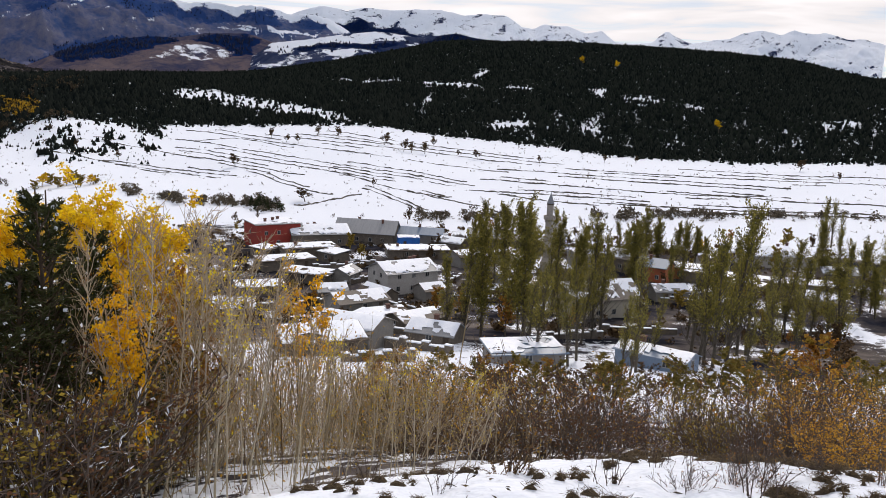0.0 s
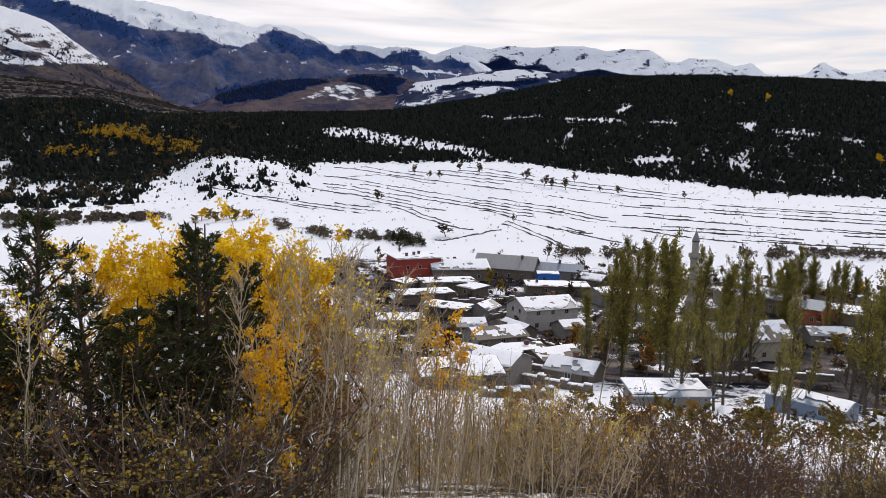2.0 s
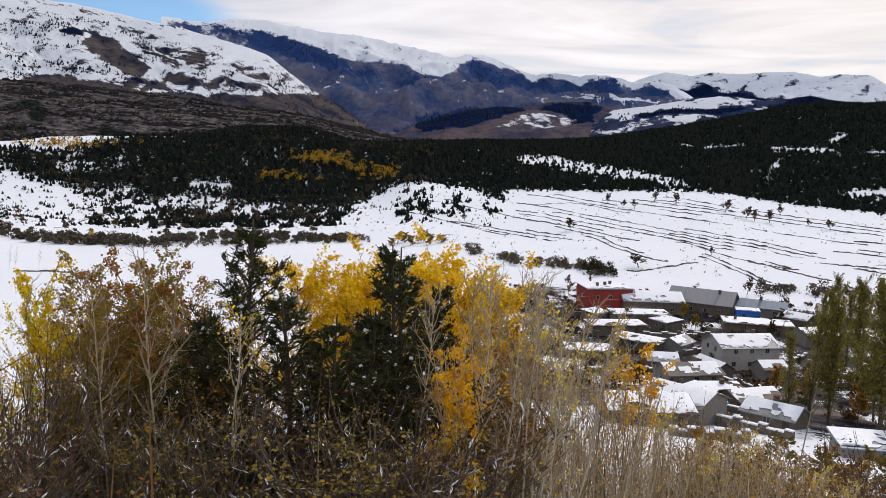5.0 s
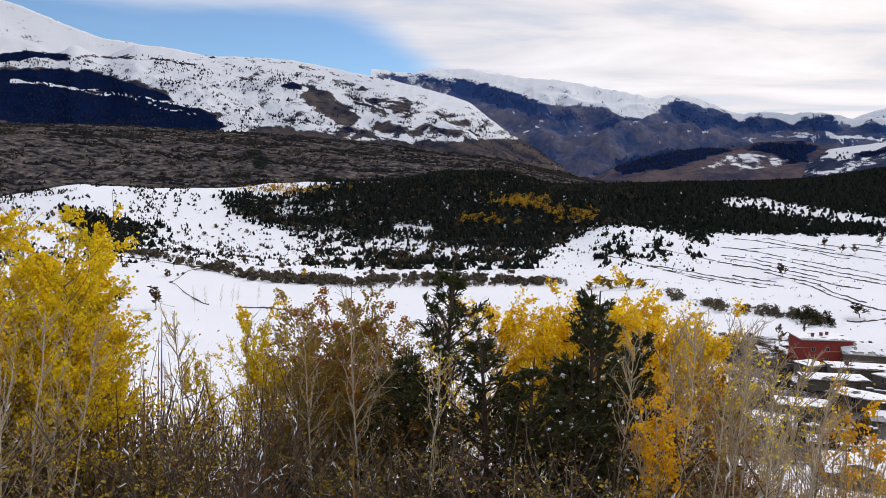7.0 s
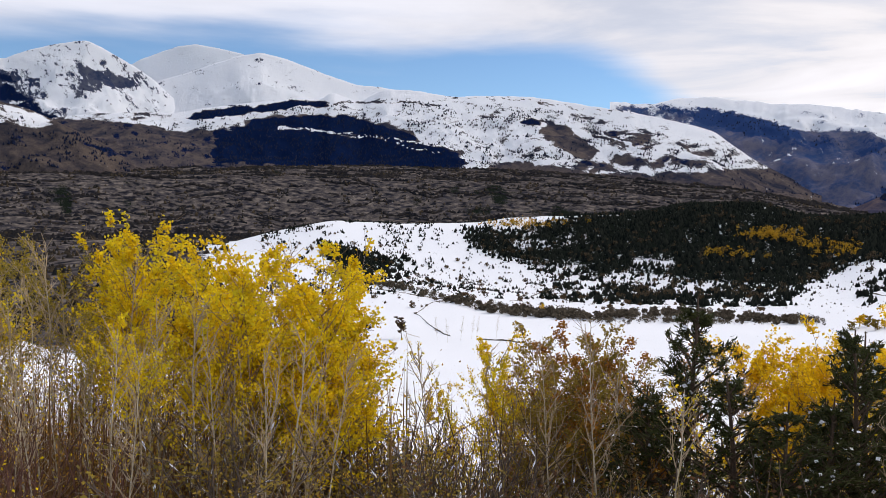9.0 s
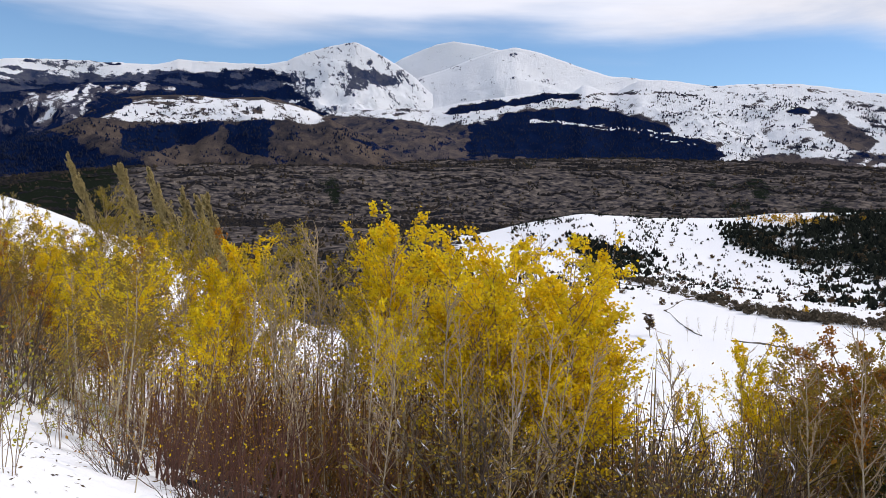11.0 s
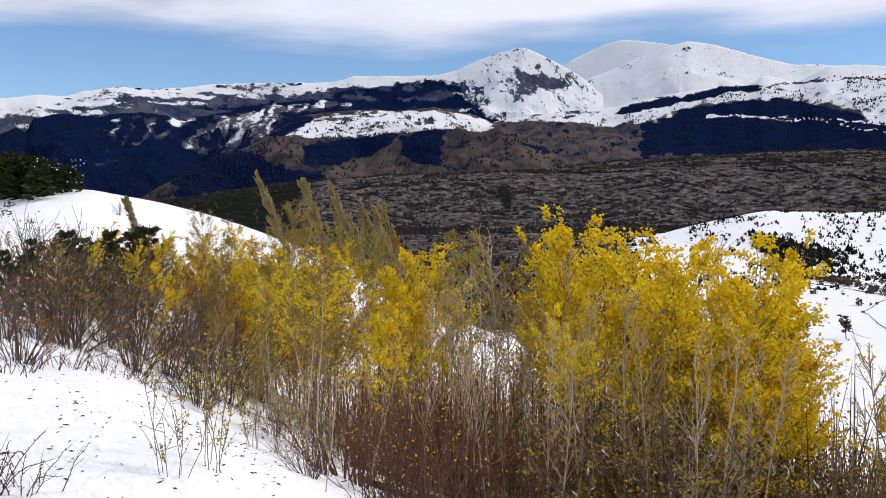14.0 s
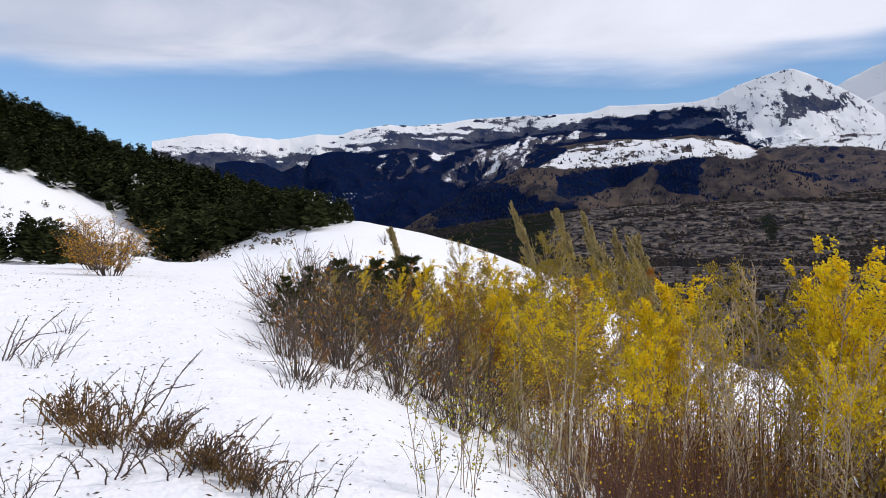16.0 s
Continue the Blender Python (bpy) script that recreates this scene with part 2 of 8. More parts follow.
FAR = [
    (100, [(-90, -6), (-30, -17), (0, -17.5), (20, -17), (40, -16), (60, -13), (75, -8.6), (86.3, -3.2), (93.7, -0.4), (97.4, 0.5), (100.6, 1.0), (104, 0.6), (108, -0.9), (111, -1.6), (115, -0.6), (121, 1.2), (180, 10)]),
    (200, [(-90, -4), (-30, -12), (0, -12.5), (40, -12.4), (60, -12), (75, -10), (85, -7), (92, -4), (97, -1), (101, -0.3), (104.3, 0.9), (108, 2.4), (111, 3.3), (115, 4.5), (121, 6.7), (180, 12)]),
    (300, [(-90, -3), (-30, -8.3), (20, -8.4), (40, -8.8), (60, -8.8), (80, -8), (95, -5), (105, -2), (121, 3.5), (180, 10)]),
    (420, [(-90, -2), (-30, -5.5), (10, -5.7), (20, -6.0), (40, -6.4), (60, -6.4), (80, -6), (100, -4), (121, 1), (180, 8)]),
    (650, [(-90, 0)] + [(-27.08, -3.12), (-18.65, -3.59), (-11.72, -3.63), (-6.63, -3.22), (-0.72, -2.87), (5.92, -2.38), (17.18, -2.92), (23.04, -2.7), (26.61, -3.8), (37.71, -4.68), (48.62, -4.51), (55.4, -3.86)] + [(75, -4.2), (100, -4), (180, 6)]),
    (900, [(-90, 1), (-30, 0.6), (0, 0.6), (13, -0.2)] + [(17.95, 0.35), (23.17, 0.13), (26.76, 0.02), (30.64, 0.86), (34.15, 0.79), (37.84, 0.13), (45.13, -0.27), (49.36, -0.75), (56.4, -0.72), (57.01, -0.68), (60.45, -1.31)] + [(66, -2.6), (75, -3.6), (100, -3.5), (180, 6)]),
    (1300, [(-90, 3)] + [(-26.49, 1.86), (-21.25, 2.85), (-16.33, 3.21), (-7.63, 3.52), (-2.61, 3.39), (-0.43, 3.34), (3.16, 2.58), (8.17, 1.56), (11.69, 0.94), (17.15, 0.5), (23.54, 0.19)] + [(30, -0.7), (60, -2.2), (100, -2.4), (180, 6)]),
    (1650, [(-90, 2), (-30, 1.0), (10, 0.6), (25, -0.9), (60, -1.6), (100, -1.6), (180, 6)]),
    (2050, [(-90, 2), (-30, 1.0), (10, 0.6), (22, 0.0), (30, 0.9), (38, 1.5), (46, 1.8), (54, 2.0), (62, 2.0), (68, 1.9), (74, 1.85), (80, 1.8), (86, 1.4), (92, 0.6), (98, -0.6), (105, -1.2), (180, 6)]),
    (3000, [(-90, 2), (-30, 1), (0, 0.8), (16, 0.5), (23, 0.2)] + [(24.98, 0.58), (30.49, 1.64), (37.89, 2.26), (45.17, 2.62), (52.12, 2.79), (58.57, 2.7), (65.36, 2.4), (72.64, 1.75), (79.6, 0.46)] + [(90, 0.6), (105, 0.0), (180, 6)]),
    (4950, [(-90, 2), (-30, 1), (30, 1.0), (100, 0.6), (180, 6)]),
]
RS = np.array([0.0] + [s[0] for s in NEAR] + [s[0] for s in FAR])


def stations(az):
    """Heights at all stations for azimuths az (degrees, left of the first view), wrapped behind the viewer."""
    az = np.asarray(az, float)
    a = (az + 90) % 360 - 90
    a = np.where(a > 180, 180 - (a - 180) * 3.0, a)      # behind: ease back to the right-hand side
    cols = [np.zeros_like(a)]
    for r, pts in NEAR:
        cols.append(smooth_interp(a, pts))
    for r, pts in FAR:
        cols.append(EYE + r * np.tan(np.radians(smooth_interp(a, pts))))
    return np.stack(cols, -1)


def along(z, r):
    """Monotone cubic along the ray; z (n, stations), r (n,)."""
    h = np.diff(RS)
    d = np.diff(z, axis=1) / h
    s = np.zeros_like(z)
    w1, w2 = 2 * h[1:] + h[:-1], h[1:] + 2 * h[:-1]
    same = d[:, :-1] * d[:, 1:] > 0
    with np.errstate(divide="ignore", invalid="ignore"):
        hm = (w1 + w2) / (w1 / d[:, :-1] + w2 / d[:, 1:])
    s[:, 1:-1] = np.where(same, hm, 0)
    s[:, 0] = d[:, 0]
    i = np.clip(np.searchsorted(RS, r, side="right") - 1, 0, len(RS) - 2)
    n = np.arange(len(r))
    hh = h[i]
    u = (r - RS[i]) / hh
    return ((1 + 2 * u) * (1 - u) ** 2 * z[n, i] + u * (1 - u) ** 2 * hh * s[n, i]
            + u * u * (3 - 2 * u) * z[n, i + 1] - u * u * (1 - u) * hh * s[n, i + 1])


def fbm(x, y, seed=0, octaves=4):
    """Cheap smooth value noise, about -1 to 1."""
    x, y = np.asarray(x, float), np.asarray(y, float)
    out, amp = np.zeros(np.broadcast(x, y).shape), 0.55
    for o in range(octaves):
        xi, yi = np.floor(x).astype(np.int64), np.floor(y).astype(np.int64)
        fx, fy = x - xi, y - yi
        fx, fy = fx * fx * (3 - 2 * fx), fy * fy * (3 - 2 * fy)

        def cell(a, b):
            v = np.sin(a * 127.1 + b * 311.7 + (seed + o) * 74.7) * 43758.5453
            return (v - np.floor(v)) * 2 - 1
        v = (cell(xi, yi) * (1 - fx) + cell(xi + 1, yi) * fx) * (1 - fy) + (cell(xi, yi + 1) * (1 - fx) + cell(xi + 1, yi + 1) * fx) * fy
        out += amp * v
        x, y, amp = x * 2.03 + 17.1, y * 2.03 - 9.3, amp * 0.5
    return out


def relief(x, y, r):
    """Small unevenness of the ground, growing with distance."""
    near = 0.085 * fbm(x / 0.7, y / 0.7, 3) * np.clip(1.3 - np.abs(np.arctan2(-x, y) + 0.15), 0.3, 1) + 0.16 * fbm(x / 5.0, y / 5.0, 5)
    near = near + np.where(x > -1.5, 0.034, 0.010) * np.clip(fbm(x / 0.22, y / 0.22, 6, 3) + 0.1, -0.2, 1) * np.clip((16 - r) / 6, 0, 1)
    near = near * np.clip(r / 5.0, 0.12, 1.0)
    return near + np.clip((r - 40) / 400, 0, 1) * 2.4 * fbm(x / 60.0, y / 60.0, 9) + np.clip((r - 1300) / 1200, 0, 1) * (11 * fbm(x / 190.0, y / 190.0, 11) + 4 * fbm(x / 45.0, y / 45.0, 12))


def ground_at(az, r):
    az, r = np.atleast_1d(np.asarray(az, float)), np.atleast_1d(np.asarray(r, float))
    az, r = np.broadcast_arrays(az, r)
    x, y = -np.sin(np.radians(az)) * r, np.cos(np.radians(az)) * r
    z = along(stations(az.ravel()), r.ravel()).reshape(r.shape)
    return x, y, z + relief(x, y, r)


def spot(az, r, sink=0.0):
    """The point of the ground at an azimuth and distance."""
    x, y, z = ground_at(az, r)
    return Vector((float(x[0]), float(y[0]), float(z[0]) - sink))


def sight(az, el, r):
    """The point at distance r along a line of sight."""
    return Vector((-math.sin(radians(az)) * r, math.cos(radians(az)) * r, EYE + r * math.tan(radians(el))))


def mesh_from(name, verts, faces, material, smooth=False, fields=None):
    """A mesh of many quads or triangles from arrays."""
    me = bpy.data.meshes.new(name)
    verts, faces = np.asarray(verts, np.float32), np.asarray(faces, np.int32)
    k = faces.shape[1]
    me.vertices.add(len(verts))
    me.vertices.foreach_set("co", verts.ravel())
    me.loops.add(faces.size)
    me.loops.foreach_set("vertex_index", faces.ravel())
    me.polygons.add(len(faces))
    me.polygons.foreach_set("loop_start", np.arange(0, faces.size, k, dtype=np.int32))
    me.polygons.foreach_set("loop_total", np.full(len(faces), k, np.int32))
    if smooth:
        me.polygons.foreach_set("use_smooth", np.ones(len(faces), bool))
    for key, val in (fields or {}).items():
        at = me.attributes.new(key, "FLOAT", "POINT")
        at.data.foreach_set("value", np.asarray(val, np.float32).ravel())
    me.update()
    me.validate()
    for m in material if isinstance(material, (list, tuple)) else [material]:
        me.materials.append(m)
    return me


def grid_faces(rows, cols, closed=False):
    i, j = np.meshgrid(np.arange(rows - 1), np.arange(cols if closed else cols - 1), indexing="ij")
    jn = (j + 1) % cols
    return np.stack([i * cols + j, i * cols + jn, (i + 1) * cols + jn, (i + 1) * cols + j], -1).reshape(-1, 4)


def bell(a, centre, half, edge):
    """1 within centre +- half, easing to 0 over edge."""
    return np.clip((half + edge - np.abs(a - centre)) / edge, 0, 1)


# ---- the ground: one sheet to the horizon ----
def blob(az, el, a0, e0, ra, re):
    return np.clip(1.6 - np.hypot((az - a0) / ra, (el - e0) / re) * 1.3, 0, 1)


def region(A, el, poly, soft=0.12):
    """How far inside a patch of the slope (azimuth, rise) each point lies: 0 outside, 1 well inside."""
    d = np.full(A.shape, 1e9)
    inside = np.zeros(A.shape, bool)
    for (x0, y0), (x1, y1) in zip(poly, poly[1:] + poly[:1]):
        ex, ey = x1 - x0, y1 - y0
        u = np.clip(((A - x0) * ex + (el - y0) * ey) / (ex * ex + ey * ey + 1e-9), 0, 1)
        d = np.minimum(d, np.hypot(A - x0 - u * ex, el - y0 - u * ey))
        if y0 != y1:
            inside ^= ((y0 > el) != (y1 > el)) & (A < (x1 - x0) * (el - y0) / (y1 - y0) + x0)
    return np.clip(0.5 + np.where(inside, d, -d) / (4 * soft), 0, 1)


def seam(A, el, line, half=0.05, soft=0.05):
    """A thin line along the slope: a road, a wall or the lip of a bench."""
    d = np.full(A.shape, 1e9)
    for (x0, y0), (x1, y1) in zip(line, line[1:]):
        ex, ey = x1 - x0, y1 - y0
        u = np.clip(((A - x0) * ex + (el - y0) * ey) / (ex * ex + ey * ey + 1e-9), 0, 1)
        d = np.minimum(d, np.hypot(A - x0 - u * ex, el - y0 - u * ey))
    return np.clip((half + soft - d) / soft, 0, 1)


def wood_cover(az, el, r):
    """Where conifer woods stand on the hills (0 to 1)."""
    n = fbm(az * 0.9, r / 60.0, 21)
    m = fbm(az * 2.6, r / 22.0, 22)
    a, e = az + 0.35 * fbm(az * 1.3, el * 2.0, 25), el + 0.16 * fbm(az * 1.1 + 5, el * 2.2, 26)
    low = smooth_interp(az, [(-27.07, -3.03), (-18.64, -3.49), (-11.71, -3.53), (-6.62, -3.11), (-0.71, -2.76), (5.92, -2.27), (10.25, -2.48), (17.18, -2.71), (19.87, -2.64), (23.06, -2.41), (24, -0.4)])
    hill = np.clip((el - low + 0.12 * m) * 4, 0, 1) * (az < 24) * (r > 540) * (r < 1340)
    knoll = region(a, e, [(48.72, -1.2), (47.25, -1.02), (45.82, -1.27), (44.39, -1.01), (42.95, -0.61), (40.77, -0.03), (37.84, 0.21), (35.26, 0.8), (31.95, 1.41), (29.75, 1.66), (26.08, 1.21), (22.84, 0.75), (18, 1.42), (17.77, -3.19), (20.22, -2.51), (22.36, -2.09), (24.49, -2.46), (26.26, -3.38), (28.07, -4.07), (30.27, -4.3), (32.88, -4.17), (35.5, -3.88), (37.74, -3.57), (39.95, -3.92), (41.44, -3.29), (43.63, -3.41), (45.8, -3.09), (47.23, -2.61), (48.47, -2.06)], 0.16) * (r > 500) * (r < 1340)
    belt = region(a, e, [(42.88, -4.42), (39.95, -3.81), (35.5, -3.95), (30.28, -4.15), (27.33, -4.19), (28.03, -5.11), (30.22, -5.78), (33.94, -6.06), (37.68, -5.87), (40.66, -5.49), (43.59, -5.24)], 0.25) * np.clip(0.35 + 1.5 * m + 0.5 * n, 0, 0.9)
    left = (region(a, e, [(58.33, -2.17), (57.01, -2.29), (55.4, -2.68), (53.69, -3.07), (53.09, -3.42), (54.08, -3.64), (56.05, -3.59), (57.01, -3.87), (57.95, -3.02)], 0.12) + region(a, e, [(56.53, -3.87), (54.09, -3.15), (52.08, -3.12), (51.73, -3.83), (53.08, -4.48), (54.74, -4.76), (56.04, -4.56)], 0.2) * np.clip(0.5 + 1.3 * m, 0, 1)
            + region(a, e, [(49.71, -0.15), (48.67, 0.24), (46.91, 0.29), (47.08, -0.22), (48.66, -0.41)], 0.1) + region(a, e, [(45.13, 0.2), (41.52, 0.39), (40.05, 0.21), (42.96, -0.09)], 0.06) + region(a, e, [(43.62, -3.7), (41.44, -3.36), (38.48, -3.77), (39.2, -4.53), (42.88, -4.42)], 0.2) * np.clip(0.3 + 1.5 * m, 0, 1))
    low_fringe = region(a, e, [(24.96, -3.73), (23.34, -2.51), (21.87, -2.62), (19.63, -3.4), (17.41, -3.33), (18.13, -4.09), (21.83, -4.46), (24.39, -5)], 0.25) * np.clip(0.15 + 1.3 * m, 0, 0.7)
    tongue = region(a, e, [(17.13, -0.4), (16.03, -0.29), (13.81, -0.44), (11.59, -0.73), (8.65, -1.06), (6.46, -1.49), (5.35, -2.02), (7.16, -1.88), (10.08, -1.62), (13.03, -1.36), (15.26, -1), (16.75, -0.83)], 0.08) * np.clip(1.0 + 0.7 * m, 0.3, 1)
    road = seam(az, el, [(6.94, 0.74), (5.15, 0.58), (3.05, 0.79), (-0.05, 0.68), (-2.73, 0.69), (-5.63, 0.65)], 0.05, 0.06) * np.clip(0.75 + 1.0 * n, 0, 1) + 0.9 * seam(az, el, [(-11.59, 0.26), (-13.52, 0.2), (-16.47, -0.15)], 0.05, 0.06)
    gaps = (region(a, e, [(-2.95, -1.79), (-3.78, -1.46), (-5.61, -1.59), (-5.82, -1.95), (-3.63, -2.19)], 0.1) + region(a, e, [(-1.92, 1.13), (-2.05, 1.56), (-2.98, 1.82), (-2.71, 1.45)], 0.05) + region(a, e, [(-9.25, 0.73), (-10.49, 0.85), (-10.21, 0.34)], 0.06)
            + region(a, e, [(-21.94, -0.64), (-24.13, -0.6), (-26.78, -0.59), (-26.82, -0.91), (-24.17, -0.99)], 0.08) * np.clip(0.5 + 1.4 * m, 0, 1) + 0.55 * region(a, e, [(-8.65, -1.88), (-9.39, -1.13), (-10.37, -0.83), (-10.34, -2.37)], 0.12)
            + 0.5 * region(a, e, [(-20.15, -2.07), (-22.34, -1.43), (-26.85, -1.17), (-27.02, -2.63), (-21.21, -2.87)], 0.3) * np.clip(0.3 + 1.6 * m, 0, 1) + region(a, e, [(1.58, -0.82), (0.88, 0), (0.44, 0.13), (1.03, -0.73)], 0.06) + region(a, e, [(38.13, -2.83), (35.16, -2.68), (35.34, -3.05), (37.75, -3.2)], 0.07)
            + region(a, e, [(30.83, 1.01), (29.73, 1.11), (27.14, 0.38), (27.31, 0.15), (29.35, 0.68)], 0.05) + 0.6 * region(a, e, [(45.81, -1.92), (42.94, -1.49), (41.47, -1.89), (43.65, -2.24)], 0.12))
    # planting benches along the contours: thin snowy rows between the trees
    rows = np.clip(1 - np.abs((el * 3.4 + 0.25 * fbm(az / 3, el * 0, 23)) % 1.0 - 0.5) * 7, 0, 1) * np.clip(fbm(az / 2.2, el * 1.6, 24) * 2.4 - 0.05, 0, 1) * np.clip((6 - az) / 4, 0, 1) * np.clip((0.9 - el) * 1.5, 0.12, 1)
    speck = np.clip(fbm(az * 2.2, el * 11.0, 27, 3) * 2.5 - 0.75, 0, 0.85) * np.where(az < 24, np.clip((1.2 - el) * 0.6, 0.15, 1), 1.0)
    return np.clip(np.maximum.reduce([hill, knoll, belt, np.clip(left, 0, 1), low_fringe]) * (1 - 0.85 * tongue) * (1 - np.clip(road + gaps + 0.85 * rows + speck, 0, 0.92)), 0, 1)


def heath_cover(az, el, r):
    """Bare brown land: the far terraced valley floor."""
    far = np.clip((r - 1330) / 60, 0, 1) * np.clip((az - 20) / 3, 0, 1)
    return np.maximum(far, np.clip((az - 64.5) / 2, 0, 1) * np.clip((99 - az) / 3, 0, 1) * np.clip((r - 220) / 120, 0, 1))


def build_ground():
    vis = np.arange(-34, 127, 0.2)
    az = np.concatenate([vis, np.arange(127, 326, 3.0)])
    rr = np.concatenate([[0.002, 0.25], np.geomspace(0.6, 2.8, 16), np.geomspace(2.9, 14, 170), np.geomspace(14.6, 4950, 190)])
    A, Rr = np.meshgrid(az, rr)
    z = np.stack([along(stations(az), np.full(len(az), r)) for r in rr])
    X, Y = -np.sin(np.radians(A)) * Rr, np.cos(np.radians(A)) * Rr
    z = z + relief(X, Y, Rr)
    el = np.degrees(np.arctan2(z - EYE, Rr))
    wood = wood_cover(A, el, Rr)
    snow = 1 - heath_cover(A, el, Rr) * np.clip(1.1 - 0.25 * fbm(X / 150, Y / 150, 31), 0, 1)
    # tufts and bare soil poking through the snow near the bank
    tuft = np.clip(fbm(X / 0.45, Y / 0.45, 41) * 1.1 + fbm(X / 3.0, Y / 3.0, 42) * 0.9 - 0.72, 0, 1) * 1.7
    tuft = tuft * bell(Rr, 7, 5, 5) * bell(A, -15, 25, 10)
    wooded = np.maximum(bell(Rr, 18, 8, 3) * bell(A, 40, 41, 6) * (1 - 0.85 * bell(A, 43, 4, 3)), bell(Rr, 36, 22, 8) * bell(A, -8, 24, 6)) * np.clip(0.75 + 0.9 * fbm(X / 1.1, Y / 1.1, 43), 0, 1)
    snow = np.clip(snow - tuft - np.where(A < 20, 0.55, np.where(A > 56, 0.9, 0.75)) * wooded, 0, 1)
    yards = bell(A, -6, 22, 5) * bell(Rr, 200, 72, 25) * np.clip(0.8 + 0.9 * fbm(X / 14, Y / 14, 51) + 0.6 * fbm(X / 4, Y / 4, 52), 0, 0.95)
    snow = np.clip(snow - yards, 0, 1)
    wood = np.maximum(wood, np.clip((A - 86.29) / 4 + 0.5 + 0.8 * fbm(A / 2.0, Rr / 200, 53), 0, 1) * (Rr > 1350))
    wood = np.maximum(wood, np.clip(fbm(A / 1.8, Rr / 90, 54) * 2.6 - 0.55, 0, 0.9) * (Rr > 1380) * (A > 22))
    v = np.stack([X, Y, z], -1).reshape(-1, 3)
    f = grid_faces(len(rr), len(az), closed=True)
    m = land_material("winter_ground", (0.028, 0.029, 0.040), (0.100, 0.086, 0.078), (0.006, 0.009, 0.007), (0.012, 0.016, 0.012), 0.35, 0.06, 0.05)
    me = mesh_from("ground", v, f, m, True, {"snow": snow, "wood": wood * 0.75})
    c = len(v)
    return tagged(new("ground", me), "snow-covered hillside falling to a white valley and brown far terraces", "ground", kind="structure")


build_ground()


far_spots = []


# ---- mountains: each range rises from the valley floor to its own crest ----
# heath, trees: slope and wood colours, most with blue distance haze mixed in
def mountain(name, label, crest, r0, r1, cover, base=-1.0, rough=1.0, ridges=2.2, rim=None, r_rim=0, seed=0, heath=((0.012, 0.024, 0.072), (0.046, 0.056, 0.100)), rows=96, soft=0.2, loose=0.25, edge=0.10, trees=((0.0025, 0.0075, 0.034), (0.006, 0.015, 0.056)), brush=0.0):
    a0, a1 = crest[0][0], crest[-1][0]
    az = np.arange(a0, a1 + 0.04, 0.085)
    top = np.interp(az, [c[0] for c in crest], [c[1] for c in crest])
    w = max(1, int(soft / 0.085))
    top = np.convolve(np.pad(top, w, mode="edge"), np.ones(2 * w + 1) / (2 * w + 1), "valid")
    jag = 0.05 * rough * fbm(az * 2.2, az * 0 + seed, seed + 1)
    s = np.concatenate([np.linspace(0, 1, rows), [1.04, 1.1]])
    S, A = np.meshgrid(s, az, indexing="ij")
    front = np.minimum(S, 1)
    el = base + (top[None, :] - base) * front + jag[None, :] * front ** 8
    rad = r0 + (r1 - r0) * front
    if rim:
        lip = smooth_interp(az, rim)[None, :]
        k = np.clip((lip - base) / (top[None, :] - base + 1e-6), 0.05, 0.97)
        rad = np.where(front < k, r0 + (r_rim - r0) * front / k, r_rim + (r1 - r_rim) * (front - k) / (1 - k))
    # spurs and gullies, laid out in plan
    fold = fbm(A / 7.0 + seed, front * 1.2, seed + 4, 3)
    rad = rad - rough * 170 * fold * np.sin(np.pi * np.clip(front * 0.95, 0, 1)) ** 0.7
    PX, PY = -np.sin(np.radians(A)) * rad, np.cos(np.radians(A)) * rad
    wx, wy = 60 * fbm(PX / 300, PY / 300, seed + 51, 3), 60 * fbm(PX / 300 + 9, PY / 300, seed + 52, 3)
    spur = 0.55 - 1.8 * np.abs(fbm((PX + wx) / 520 * ridges / 2.2, (PY + wy) / 520 * ridges / 2.2, seed + 2, 4))
    fine = 0.4 - 1.5 * np.abs(fbm((PX + wx) / 130, (PY + wy) / 130, seed + 12, 4))
    lift = rough * (58 * spur + 24 * fine) * np.sin(np.pi * np.clip(front, 0, 1)) ** 0.8
    gul = 0.65 * spur + 0.35 * fine
    rad = rad + np.where(S > 1, (S - 1) * 5000, 0)
    rad = np.minimum(rad, 4930)
    z = EYE + rad * np.tan(np.radians(el)) + lift - np.where(S > 1, (S - 1) * 2500, 0)
    # land cover, its borders frayed
    seen = np.degrees(np.arctan2(z - EYE, rad))
    A2 = A + 0.55 * fbm(A / 0.9, el / 0.35 + seed, seed + 31, 6)
    el2 = seen + 0.2 * fbm(A / 0.8 + 7, el / 0.3, seed + 32, 6)
    snow, wood = cover(A2, el2, front, gul)
    dust = fbm(A * 1.5 + el, el * 4.0, seed + 71, 6)
    snow = snow + np.clip(0.25 + 0.5 * snow, 0.2, 0.55) * dust - 0.12 * (snow < 0.3)
    wood = wood + 0.45 * fbm(A * 1.3 + 3, el * 3.4 + 2, seed + 72, 6)
    v = np.stack([-np.sin(np.radians(A)) * rad, np.cos(np.radians(A)) * rad, z], -1).reshape(-1, 3)
    # single trees: thick in the woods, thin over the pastures
    rng = np.random.default_rng(seed + 200)
    clump = np.clip(fbm(A * 1.1, el * 2.5, seed + 61, 5) + 0.12, 0, 1)
    dens = np.maximum(np.clip(wood - 0.35, 0, 0.6) * 0.4, np.where(snow > 0.45, loose * (front < 0.9), brush) * clump) * (front > 0.1) * (front < 0.97)
    i, j = np.nonzero(rng.random(A.shape) < dens)
